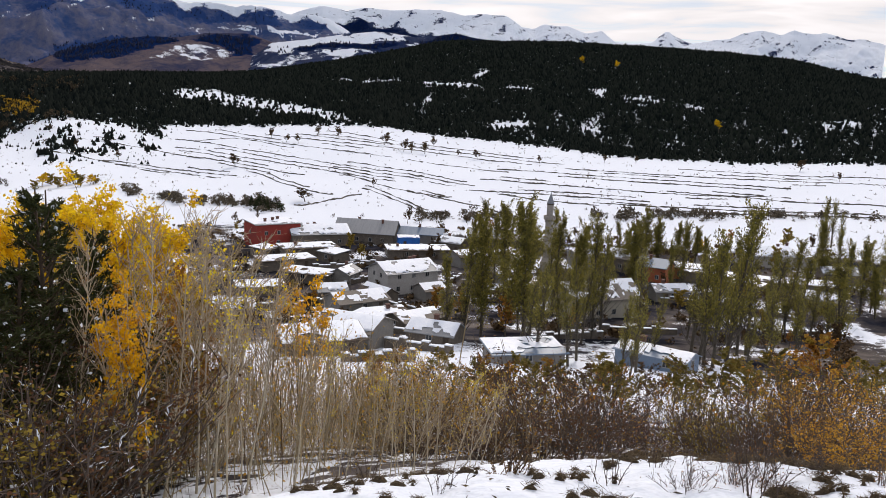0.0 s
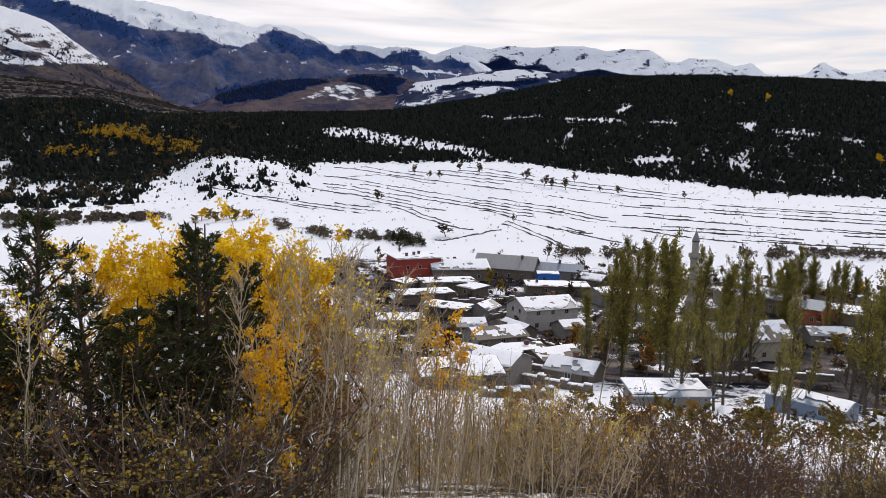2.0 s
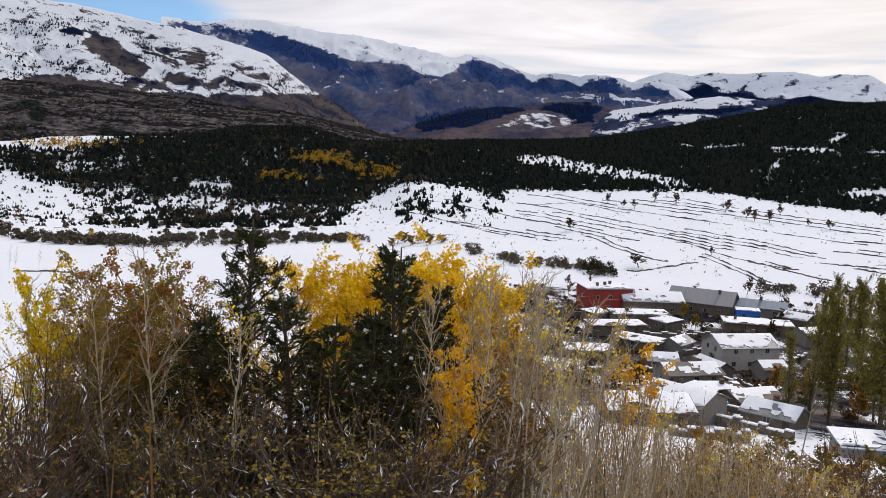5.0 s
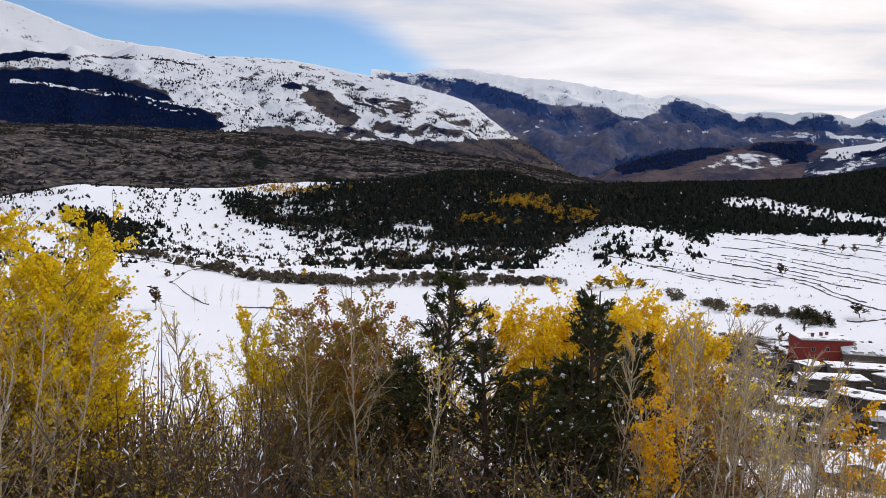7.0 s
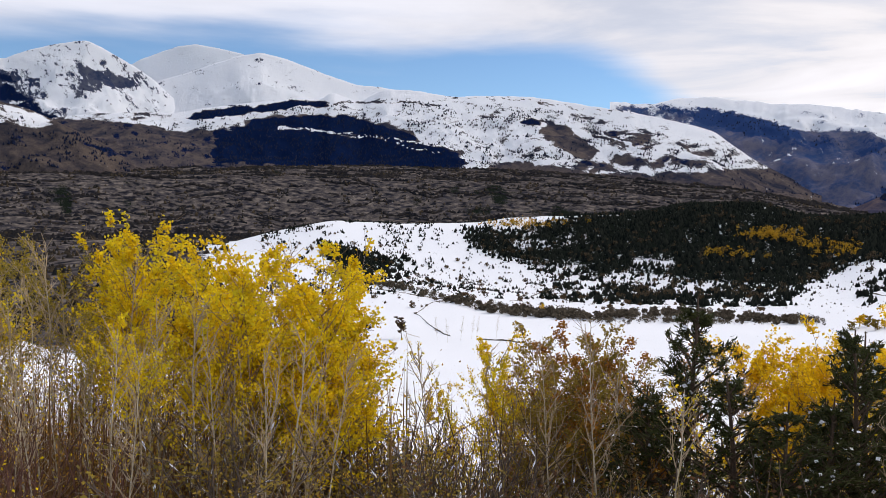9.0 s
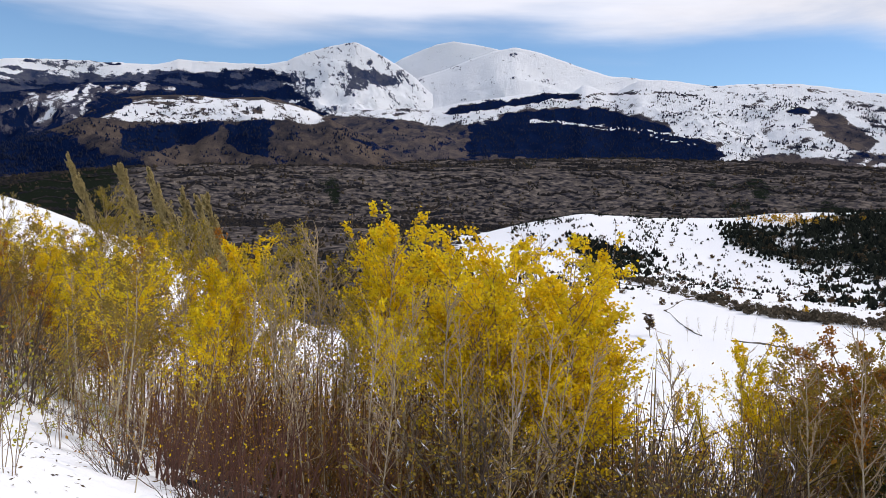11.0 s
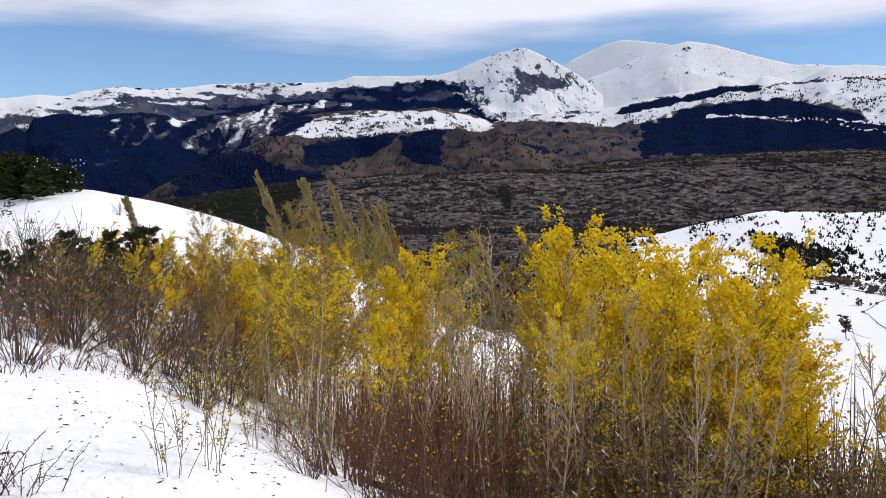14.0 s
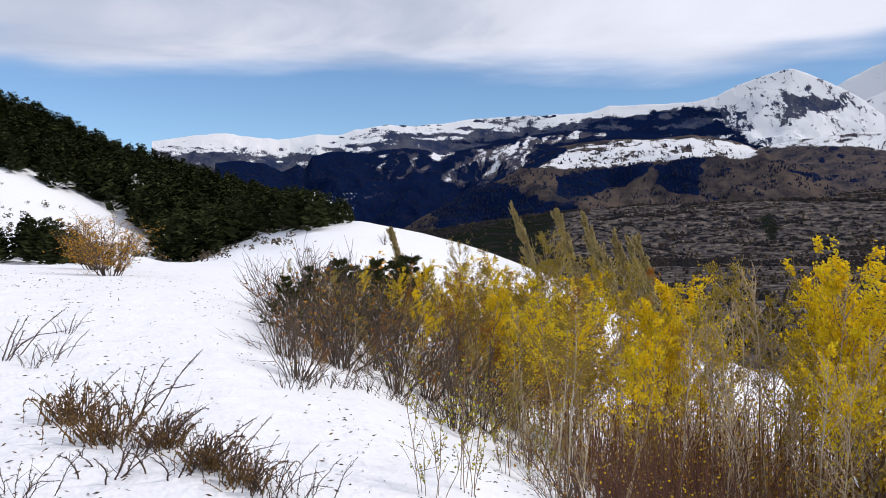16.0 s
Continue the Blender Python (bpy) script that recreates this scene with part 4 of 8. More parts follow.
mountain("mesa", "flat-topped hill with snow on its top and brown flanks",
         [(68.44, 1.75), (69.53, 2.4), (70.45, 3.13), (71.37, 3.71), (72.48, 4.3), (73.88, 4.88), (75.43, 5.53), (76.91, 5.95), (78.39, 6.16), (80.6, 5.96), (82.8, 6.03), (85.35, 5.87), (86.79, 5.59), (88.58, 4.69), (89.47, 4.1), (90.35, 3.65), (92.1, 2.9), (94.16, 1.94), (95.86, 0.96), (97.19, 0.25)],
         2050, 3000, cover_mesa, rim=[(68.43, 1.68), (70.45, 3.06), (71.37, 3.64), (72.48, 4.22), (73.77, 4.8), (75.06, 4.51), (78.38, 4.63), (80.96, 4.46), (83.53, 4.28), (85.71, 4.17), (88.22, 4.27), (89.64, 3.95), (94.83, 3.05)], r_rim=2500, seed=34, rough=0.9, ridges=4, loose=0.3,
         heath=((0.030, 0.030, 0.042), (0.105, 0.084, 0.074)), soft=0.15, brush=0.30)


def cover_foot(A, el, s, g):
    n = fbm(A * 1.6, el * 4, 94, 5)
    bare = region(A, el, [(20.13, 1.36), (17.59, 2.17), (16.5, 2.68), (15.4, 2.79), (13.55, 2.31), (12.25, 1.73), (12.41, 1.36), (16.07, 0.88), (19.74, 0.64)], 0.12)
    wood = region(A, el, [(15.58, 2.71), (14.87, 3.1), (12.49, 3.24), (11.57, 2.91), (12.26, 1.98), (13.17, 1.92), (14.29, 2.39)], 0.08) + region(A, el, [(23.78, 1.77), (20.53, 2.54), (18.34, 2.76), (16.5, 2.68), (18.31, 1.97), (20.13, 1.39), (23.41, 0.99)], 0.1)
    snow = bare * region(A, el, [(18.3, 1.53), (16.86, 2.45), (15.76, 2.63), (13.18, 2.06), (13.89, 1.61), (16.09, 1.46)], 0.12) * (0.40 + 0.9 * n)
    return snow, np.clip(wood, 0, 1) * 0.95 + 0.2 * np.clip(n, 0, 1)


# wood tones pushed to deep blue as painted haze
mountain("foothill", "dark wooded foothill at the far end of the valley",
         [(8.79, 1.73), (10.28, 2.51), (11.39, 2.99), (12.5, 3.28), (15.05, 3.13), (16.51, 2.82), (18.34, 2.76), (20.16, 2.48), (21.97, 1.98), (23.78, 1.33), (25.56, 0.44)], 2100, 2600, cover_foot, seed=37, rough=0.5, base=-0.8, heath=((0.034, 0.040, 0.080), (0.130, 0.100, 0.105)), loose=0.0, soft=0.12, trees=((0.003, 0.012, 0.055), (0.008, 0.022, 0.080)))


def cover_bench(A, el, s, g):
    n = fbm(A / 1.0, el * 3.5, 62, 5)
    white = region(A, el, [(11.54, 2.19), (11.02, 2.78), (8.86, 3.06), (6.73, 3.47), (4.28, 3.8), (1.84, 3.5), (2.85, 3.27), (6, 3.13), (8.48, 2.78), (10.26, 2.23)], 0.08)
    strip = region(A, el, [(8.82, 2.34), (6.69, 2.69), (4.21, 2.68), (5.6, 2.36), (7.73, 2.08)], 0.06) + region(A, el, [(12.04, 1.23), (10.24, 1.79), (8.82, 2.27), (8.45, 2.06), (9.51, 1.67), (11.3, 1.11)], 0.05) + region(A, el, [(4.59, 3.16), (2.51, 3.28), (1.81, 3.15), (3.53, 2.9)], 0.04)
    wood = region(A, el, [(9.19, 2.55), (7.06, 2.96), (3.9, 3.25), (2.16, 3.21), (4.22, 2.75), (6.69, 2.76), (8.82, 2.34)], 0.06) + region(A, el, [(1.81, 3.08), (0.82, 3.66), (-0.84, 3.89), (-2.51, 3.64), (-2.57, 2.89), (1.11, 2.82)], 0.05)
    return np.clip(0.12 + 0.7 * n + 0.9 * white + 0.6 * strip, 0, 1) - 0.6 * wood, np.clip(wood * 0.9 + 0.5 * np.clip(-n, 0, 1) - white, 0, 1)


mountain("snow_bench", "low rolling hill with snowy pastures behind the pine wood",
         [(-5.44, 3.21), (-3.17, 3.51), (-1.85, 3.7), (-0.67, 3.92), (0.49, 3.73), (1.84, 3.57), (4.28, 3.84), (6.73, 3.5), (8.86, 3.09), (11.02, 2.78), (11.72, 2.18), (13.14, 1.23)], 2000, 2450, cover_bench, seed=39, rough=0.35, base=-0.5, loose=0.1, soft=0.12)


def mountain_trees():
    """All the single trees on the mountain sides, as one ragged mesh."""
    rng = np.random.default_rng(88)
    p = np.concatenate([s[0] for s in far_spots])
    h = np.concatenate([s[1] for s in far_spots])
    n, sides = len(p), 4
    ang = np.arange(sides) * 2 * np.pi / sides + rng.uniform(0, 6.28, (n, 1))
    rad = h[:, None] * rng.uniform(0.22, 0.5, (n, sides))
    low = np.stack([p[:, None, 0] + rad * np.cos(ang), p[:, None, 1] + rad * np.sin(ang), p[:, None, 2] + 0.1 * h[:, None] + 0 * ang], -1)
    tip = (p + np.stack([0 * h, 0 * h, h], -1))[:, None, :]
    v = np.concatenate([low, tip], 1).reshape(-1, 3)
    k = np.arange(n)[:, None] * (sides + 1)
    q = np.arange(sides)
    f = np.stack([k + q, k + (q + 1) % sides, k + sides + 0 * q], -1).reshape(-1, 3)
    # dark tree colour tinted blue to paint in the haze of distance
    m, nt, bs = nodes("hazed_wood", 0.9, 0.1)
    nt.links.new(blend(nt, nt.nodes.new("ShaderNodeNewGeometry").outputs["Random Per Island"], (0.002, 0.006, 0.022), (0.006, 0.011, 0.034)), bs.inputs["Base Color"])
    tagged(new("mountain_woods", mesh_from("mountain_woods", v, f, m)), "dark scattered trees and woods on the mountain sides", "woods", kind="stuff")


mountain_trees()


# ---- plants: builders ----
class Tubes:
    """Collects tapered limbs as quads."""

    def __init__(self):
        self.v, self.f, self.n = [], [], 0

    def limb(self, pts, radii, sides=4):
        pts = np.asarray(pts, float)
        d = np.gradient(pts, axis=0)
        d /= np.linalg.norm(d, axis=1)[:, None] + 1e-9
        ref = np.array([0.31, 0.95, 0.05])
        a = np.cross(d, ref)
        a /= np.linalg.norm(a, axis=1)[:, None] + 1e-9
        b = np.cross(d, a)
        ang = np.arange(sides) * 2 * np.pi / sides
        ring = pts[:, None, :] + np.asarray(radii)[:, None, None] * (np.cos(ang)[None, :, None] * a[:, None, :] + np.sin(ang)[None, :, None] * b[:, None, :])
        self.v.append(ring.reshape(-1, 3))
        self.f.append(grid_faces(len(pts), sides, closed=True) + self.n)
        self.n += len(pts) * sides

    def mesh(self, name, material):
        return mesh_from(name, np.concatenate(self.v), np.concatenate(self.f), material, True)


def leaves(name, centres, size, material, rng, long=1.35, aim=None, jitter=1.0, broad=1.0):
    """One small diamond-shaped blade for each centre; aim: directions that the blades follow."""
    c = np.asarray(centres, float)
    n = len(c)
    u = rng.normal(size=(n, 3)) * jitter
    if aim is not None:
        u = u * 0.45 + np.asarray(aim)
    u /= np.linalg.norm(u, axis=1)[:, None] + 1e-9
    w = np.cross(u, rng.normal(size=(n, 3)))
    w /= np.linalg.norm(w, axis=1)[:, None] + 1e-9
    s = (size * rng.uniform(0.6, 1.25, n))[:, None]
    v = np.stack([c - u * s * long * 0.5, c + w * s * 0.5 * broad, c + u * s * long * 0.5, c - w * s * 0.5 * broad], 1).reshape(-1, 3)
    return mesh_from(name, v, np.arange(4 * n).reshape(-1, 4), material)


def bend(p0, direction, length, rng, n=5, rise=0.25, wander=0.12):
    """A wandering line that curves upwards."""
    d = np.asarray(direction, float)
    d = d / np.linalg.norm(d)
    pts = [np.asarray(p0, float)]
    for k in range(n - 1):
        d = d + rng.normal(size=3) * wander + np.array([0, 0, rise / n])
        d /= np.linalg.norm(d)
        pts.append(pts[-1] + d * length / (n - 1))
    return np.array(pts)


def pick(line, t):
    x = t * (len(line) - 1)
    i = min(int(x), len(line) - 2)
    return line[i] + (line[i + 1] - line[i]) * (x - i)


def plant_parts(name, trunk, twigs, crown, bark, twig_bark, label, category, group=""):
    """A thing of trunk, branches and foliage, kept aside at the origin as a pattern."""
    root = new(name)
    tagged(root, label, category, group)
    for pname, data in (("trunk", trunk), ("twigwork", twigs), ("foliage", crown)):
        if data is not None:
            ob = new(pname, data)
            ob.parent = root
            if pname != "trunk":
                ob["kind"] = "stuff"
    return root


def young_tree(name, seed, label, bark, twig_bark, leaf, height=7.0, limbs=34, twigs=5, leaf_n=3000, leaf_size=0.065, spread=0.17, low=0.3, trunk_r=0.045,
               stems=1, lift=1.3, clump=0.0, category="tree", group="", high_leaf=0.0, wander=0.05, crown_bias=1.3):
    """A slender broadleaf tree: stems, rising limbs, twigs and single leaves."""
    rng = np.random.default_rng(seed)
    T, B = Tubes(), Tubes()
    spots = []
    for k in range(stems):
        off = rng.normal(size=3) * np.array([0.12, 0.12, 0]) * (stems > 1)
        dirn = np.array([0, 0, 1]) + rng.normal(size=3) * np.array([0.07, 0.07, 0]) * (1 + 2.5 * (stems > 2))
        h = height * (1 if k == 0 else rng.uniform(0.7, 0.97))
        tr = bend(off + np.array([0, 0, -0.25]), dirn, h, rng, 10, 0.2, wander)
        T.limb(tr, np.linspace(trunk_r * 1.25, 0.006, 10) * h / height, 6)
        for b in range(int(limbs / stems ** 0.7)):
            t = rng.uniform(low, 0.98) ** 0.85
            p = pick(tr, t)
            a = rng.uniform(0, 2 * np.pi)
            ln = height * spread * (1.25 - 0.8 * t) * rng.uniform(0.55, 1.3) * (0.6 + 0.4 * min(1, (t - low) * 5 + 0.3))
            br = bend(p, (np.cos(a), np.sin(a), rng.uniform(0.5, 1.0) * lift), ln, rng, 5, 0.7, 0.14)
            B.limb(br, np.linspace(0.0115, 0.0042, 5) * (0.7 + height / 14), 4)
            for q in range(twigs):
                s = rng.uniform(0.25, 1.0)
                tp = pick(br, s)
                td = np.array([np.cos(a), np.sin(a), 0.8]) + rng.normal(size=3) * 0.75
                tw = bend(tp, td, ln * rng.uniform(0.2, 0.5), rng, 3, 0.5, 0.15)
                B.limb(tw, np.linspace(0.0058, 0.0034, 3), 3)
                spots.append(tw)
            spots.append(br[2:])
    crown = None
    if leaf_n:
        w = np.array([max(0.02, (s[-1][2] / height - high_leaf)) for s in spots]) ** crown_bias
        lot = rng.random(len(spots)) < (1 - clump)
        w = np.where(lot, w, w * 0.04)
        idx = rng.choice(len(spots), leaf_n, p=w / w.sum())
        c = np.array([pick(spots[i], rng.uniform(0.1, 1.0)) for i in idx]) + rng.normal(size=(leaf_n, 3)) * 0.055
        crown = leaves("foliage", c, leaf_size, leaf, rng)
    return plant_parts(name, T.mesh("trunk", bark), B.mesh("branches", twig_bark), crown, bark, twig_bark, label, category, group)


def bush(name, seed, label, twig_bark, leaf=None, height=2.0, stems=26, leaf_n=500, leaf_size=0.05, fan=0.55, forks=5, category="shrub", snowy=0, thick=0.010):
    """A many-stemmed shrub, with few or many leaves and clots of snow."""
    rng = np.random.default_rng(seed)
    B = Tubes()
    spots = []
    for k in range(stems):
        a, lean = rng.uniform(0, 2 * np.pi), abs(rng.normal()) * fan
        ln = height * rng.uniform(0.55, 1.05)
        st = bend((np.cos(a) * 0.1 * height * rng.random(), np.sin(a) * 0.1 * height * rng.random(), -0.1), (np.cos(a) * lean, np.sin(a) * lean, 1), ln, rng, 6, 0.1, 0.09)
        B.limb(st, np.linspace(thick, 0.003, 6) * (0.6 + height / 4), 4)
        for q in range(forks):
            p = pick(st, rng.uniform(0.25, 0.97))
            tw = bend(p, np.array([np.cos(a) * lean, np.sin(a) * lean, 0.9]) + rng.normal(size=3) * 0.5, ln * rng.uniform(0.15, 0.4), rng, 4, 0.3, 0.13)
            B.limb(tw, np.linspace(0.006, 0.0025, 4) * (0.6 + height / 5), 3)
            spots.append(tw)
    root = new(name)
    tagged(root, label, category)
    tuft = tagged(new("twigwork", B.mesh("twigwork", twig_bark)), kind="stuff")
    tuft.parent = root
    if leaf_n and leaf:
        idx = rng.integers(0, len(spots), leaf_n)
        c = np.array([pick(spots[i], rng.uniform(0.2, 1)) for i in idx]) + rng.normal(size=(leaf_n, 3)) * 0.04
        tagged(new("foliage", leaves("foliage", c, leaf_size, leaf, rng)), kind="stuff").parent = root
    if snowy:
        idx = rng.integers(0, len(spots), snowy)
        c = np.array([pick(spots[i], rng.uniform(0.2, 1)) for i in idx])
        way = np.array([spots[i][-1] - spots[i][0] for i in idx])
        way /= np.linalg.norm(way, axis=1)[:, None] + 1e-9
        tagged(new("twig_snow", leaves("twig_snow", c, 0.03 * min(1.0, height / 2), m_snow, rng, 3.2, way * 2.5, 1.0, 0.5)), kind="stuff").parent = root
    return root


def pine(name, seed, label, height=8.0, width=2.0, whorls=14, tufts=6, needle=0.2, snowy=60, per=17, broad=0.3):
    """A pine: trunk, whorls of upswept boughs, tufts of needles."""
    rng = np.random.default_rng(seed)
    T, B = Tubes(), Tubes()
    tr = bend((0, 0, -0.3), (0, 0, 1), height + 0.3, rng, 9, 0.1, 0.02)
    T.limb(tr, np.linspace(0.13, 0.015, 9) * height / 8, 7)
    cs, aims, sn = [], [], []
    for k in range(whorls):
        t = 0.06 + 0.93 * k / whorls
        for j in range(rng.integers(4, 7)):
            p = pick(tr, min(0.99, t + rng.uniform(-0.02, 0.02)))
            a = rng.uniform(0, 2 * np.pi)
            ln = width * (1.05 - t) ** 1.05 * rng.uniform(0.65, 1.2)
            br = bend(p, (np.cos(a), np.sin(a), 0.15 + 0.75 * t), ln, rng, 5, 0.9, 0.08)
            B.limb(br, np.linspace(0.03, 0.008, 5) * height / 8, 4)
            ends = [br]
            for q in range(tufts):
                tp = pick(br, rng.uniform(0.3, 0.95))
                tw = bend(tp, np.array([np.cos(a), np.sin(a), 0.5]) + rng.normal(size=3) * 0.6, ln * rng.uniform(0.2, 0.45), rng, 3, 0.6, 0.1)
                B.limb(tw, np.linspace(0.010, 0.005, 3), 3)
                ends.append(tw)
            for e in ends:
                m = per * (2 if e is br else 1)
                tt = rng.uniform(0.6 if e is br else 0.45, 1.0, m)
                d = e[-1] - e[-2]
                d = d / (np.linalg.norm(d) + 1e-9)
                for s in tt:
                    cs.append(pick(e, s))
                    aims.append(d * 0.9)
                sn.append(e[-1])
    crown = leaves("foliage", np.array(cs) + rng.normal(size=(len(cs), 3)) * 0.035, needle, m_needle, rng, 1.0, np.array(aims), 1.0, broad)
    root = plant_parts(name, T.mesh("trunk", m_pinebark), B.mesh("branches", m_pinebark), crown, None, None, label, "pine tree")
    if snowy:
        pickd = rng.integers(0, len(sn), snowy)
        tagged(new("twig_snow", leaves("twig_snow", np.array(sn)[pickd], 0.1, m_snow, rng, 1.1)), kind="stuff").parent = root
    return root


def poplar(name, seed, label, leaf, height=18.0, width=1.5, leaf_n=2600, leaf_size=0.3, low=0.18, thin=0.0, category="poplar tree"):
    """A columnar poplar: steep limbs round one trunk, foliage in uneven clumps."""
    rng = np.random.default_rng(seed)
    T, B = Tubes(), Tubes()
    tr = bend((0, 0, -0.6), (0, 0, 1), height, rng, 10, 0.1, 0.02)
    T.limb(tr, np.linspace(0.22, 0.02, 10) * height / 18, 6)
    cs = []
    for k in range(80):
        t = rng.uniform(low * 0.35, 0.97)
        a = rng.uniform(0, 2 * np.pi)
        ln = height * 0.23 * (1.2 - 0.8 * t) * rng.uniform(0.45, 1.35)
        out = width / (height * 0.16) * rng.uniform(0.4, 1.5)
        br = bend(pick(tr, t), (np.cos(a) * out, np.sin(a) * out, 1.6), ln, rng, 5, 0.6, 0.06)
        B.limb(br, np.linspace(0.05, 0.012, 5) * height / 18, 3)
        if t < low or rng.random() < thin:
            continue
        m = int(leaf_n / 55 * rng.uniform(0.3, 1.7))
        for s in rng.uniform(0.25, 1.0, m):
            cs.append(pick(br, s) + rng.normal(size=3) * np.array([0.10, 0.10, 0.26]) * width * (1.1 - 0.75 * t))
    crown = leaves("foliage", cs, leaf_size, leaf, rng, 2.0, np.tile([0.0, 0.0, 0.75], (len(cs), 1)), 1.0, 0.8)
    return plant_parts(name, T.mesh("trunk", m_darkbark), B.mesh("branches", m_darkbark), crown, None, None, label, category)


def far_conifers(az, r, h, rng, rings=3, sides=5, skirt=0.36):
    """Many small conifers as one mesh: stacked ragged skirts."""
    x, y, z = ground_at(az, r)
    n = len(x)
    vs, fs, base = [], [], 0
    for k in range(rings):
        lo, hi = k / rings * 0.82, min(1.0, (k + 1.65) / rings)
        rad = h * skirt * (1 - lo) * rng.uniform(0.75, 1.2, n) * 0.75
        ang = np.arange(sides) * 2 * np.pi / sides
        jag = rng.uniform(0.6, 1.3, (n, sides))
        turn = rng.uniform(0, 6.28, (n, 1))
        px = x[:, None] + rad[:, None] * jag * np.cos(ang + turn)
        py = y[:, None] + rad[:, None] * jag * np.sin(ang + turn)
        pz = (z + lo * h)[:, None] + rng.uniform(-0.06, 0.06, (n, sides)) * h[:, None]
        tip = np.stack([x + rng.normal(size=n) * 0.02 * h, y, z + hi * h], -1)[:, None, :]
        v = np.concatenate([np.stack([px, py, pz], -1), tip], 1)
        vs.append(v.reshape(-1, 3))
        i = np.arange(n)[:, None] * (sides + 1) + base
        j = np.arange(sides)
        f = np.stack([i + j, i + (j + 1) % sides, i + sides + 0 * j], -1)
        fs.append(f.reshape(-1, 3))
        base += n * (sides + 1)
    return np.concatenate(vs), np.concatenate(fs)


def tuft_conifers(az, r, h, rng, blades=95):
    """Nearer conifers as one mesh: each a spray of drooping boughs round a stem."""
    x, y, z = ground_at(az, r)
    n = len(x)
    t = rng.random((n, blades)) ** 0.75 * 0.98
    a = rng.uniform(0, 2 * np.pi, (n, blades))
    ln = 0.30 * h[:, None] * (1.03 - t) ** 0.8 * rng.uniform(0.55, 1.2, (n, blades)) + 0.05 * h[:, None]
    p = np.stack([np.broadcast_to(x[:, None], t.shape), np.broadcast_to(y[:, None], t.shape), z[:, None] + h[:, None] * (0.03 + 0.9 * t)], -1)
    out = np.stack([np.cos(a), np.sin(a), rng.uniform(-0.15, 0.55, t.shape)], -1)
    side = np.stack([-np.sin(a), np.cos(a), rng.normal(size=t.shape) * 0.5], -1)
    tip = p + out * ln[..., None]
    mid = p + out * (ln * 0.55)[..., None]
    w = (ln * 0.22)[..., None]
    v = np.stack([p, mid + side * w, tip, mid - side * w], -2).reshape(-1, 3)
    return v, np.arange(len(v)).reshape(-1, 4)


# ---- plant materials ----
m_pale = plain("pale_bark", (0.52, 0.46, 0.34), (0.34, 0.29, 0.21), 5.0, 0.85, 0.01, stretch=(1, 1, 0.35))
m_twig = plain("twig_bark", (0.26, 0.18, 0.11), (0.14, 0.095, 0.06), 4.0, 0.85, 0.004)
m_greytwig = plain("grey_twig", (0.46, 0.36, 0.24), (0.25, 0.19, 0.125), 4.0, 0.85, 0.004)
m_redtwig = plain("red_twig", (0.070, 0.028, 0.020), (0.12, 0.055, 0.036), 4.0, 0.7, 0.004)
m_darkbark = plain("dark_bark", (0.055, 0.045, 0.035), (0.10, 0.085, 0.065), 3.0, 0.9, 0.02)
m_darktwig = plain("dark_twig", (0.11, 0.08, 0.06), (0.06, 0.045, 0.038), 4.0, 0.85, 0.004)
m_pinebark = plain("pine_bark", (0.05, 0.035, 0.025), (0.09, 0.06, 0.04), 6.0, 0.9, 0.02)
m_yellow = leafy("yellow_leaf", (0.98, 0.75, 0.020), (0.62, 0.42, 0.012), (0.66, 0.56, 0.028), 0.6)
m_gold = leafy("gold_leaf", (0.96, 0.70, 0.020), (0.62, 0.40, 0.014), None, 0.55)
m_amber = leafy("amber_leaf", (0.92, 0.54, 0.015), (0.55, 0.27, 0.012), None, 0.45)
m_rust = leafy("rust_leaf", (0.46, 0.20, 0.03), (0.20, 0.09, 0.025), (0.32, 0.22, 0.035), 0.45)
m_olive = leafy("olive_leaf", (0.34, 0.24, 0.04), (0.15, 0.12, 0.03), (0.38, 0.26, 0.045), 0.4)
m_olivegold = leafy("olive_gold_leaf", (0.46, 0.34, 0.028), (0.22, 0.18, 0.03), (0.20, 0.165, 0.03), 0.5)
m_orchard = leafy("orchard_leaf", (0.20, 0.155, 0.035), (0.10, 0.088, 0.024), (0.24, 0.165, 0.04), 0.4)
m_green = leafy("green_leaf", (0.40, 0.34, 0.03), (0.24, 0.25, 0.03), None, 0.45)
m_needle = leafy("pine_needle", (0.018, 0.026, 0.009), (0.066, 0.070, 0.022), None, 0.1)
m_poplarleaf = leafy("poplar_leaf", (0.14, 0.13, 0.032), (0.30, 0.25, 0.055), (0.10, 0.09, 0.03), 0.4)
m_drypoplar = leafy("dry_poplar_leaf", (0.38, 0.31, 0.14), (0.28, 0.22, 0.10), None, 0.4)
m_goldwood = leafy("gold_wood_leaf", (0.62, 0.36, 0.015), (0.34, 0.20, 0.02), (0.30, 0.19, 0.03), 0.35)
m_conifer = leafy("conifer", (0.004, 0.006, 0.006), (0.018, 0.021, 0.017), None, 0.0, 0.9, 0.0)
m_hillconifer = leafy("hill_conifer", (0.012, 0.019, 0.008), (0.052, 0.060, 0.026), None, 0.05, 0.9, 0.0)
m_fern = leafy("dry_stalk", (0.17, 0.10, 0.04), (0.08, 0.05, 0.025), None, 0.1)
m_creekbush = leafy("creek_bush", (0.130, 0.108, 0.080), (0.048, 0.041, 0.032), (0.17, 0.138, 0.10), 0.1, 0.9, 0.0)
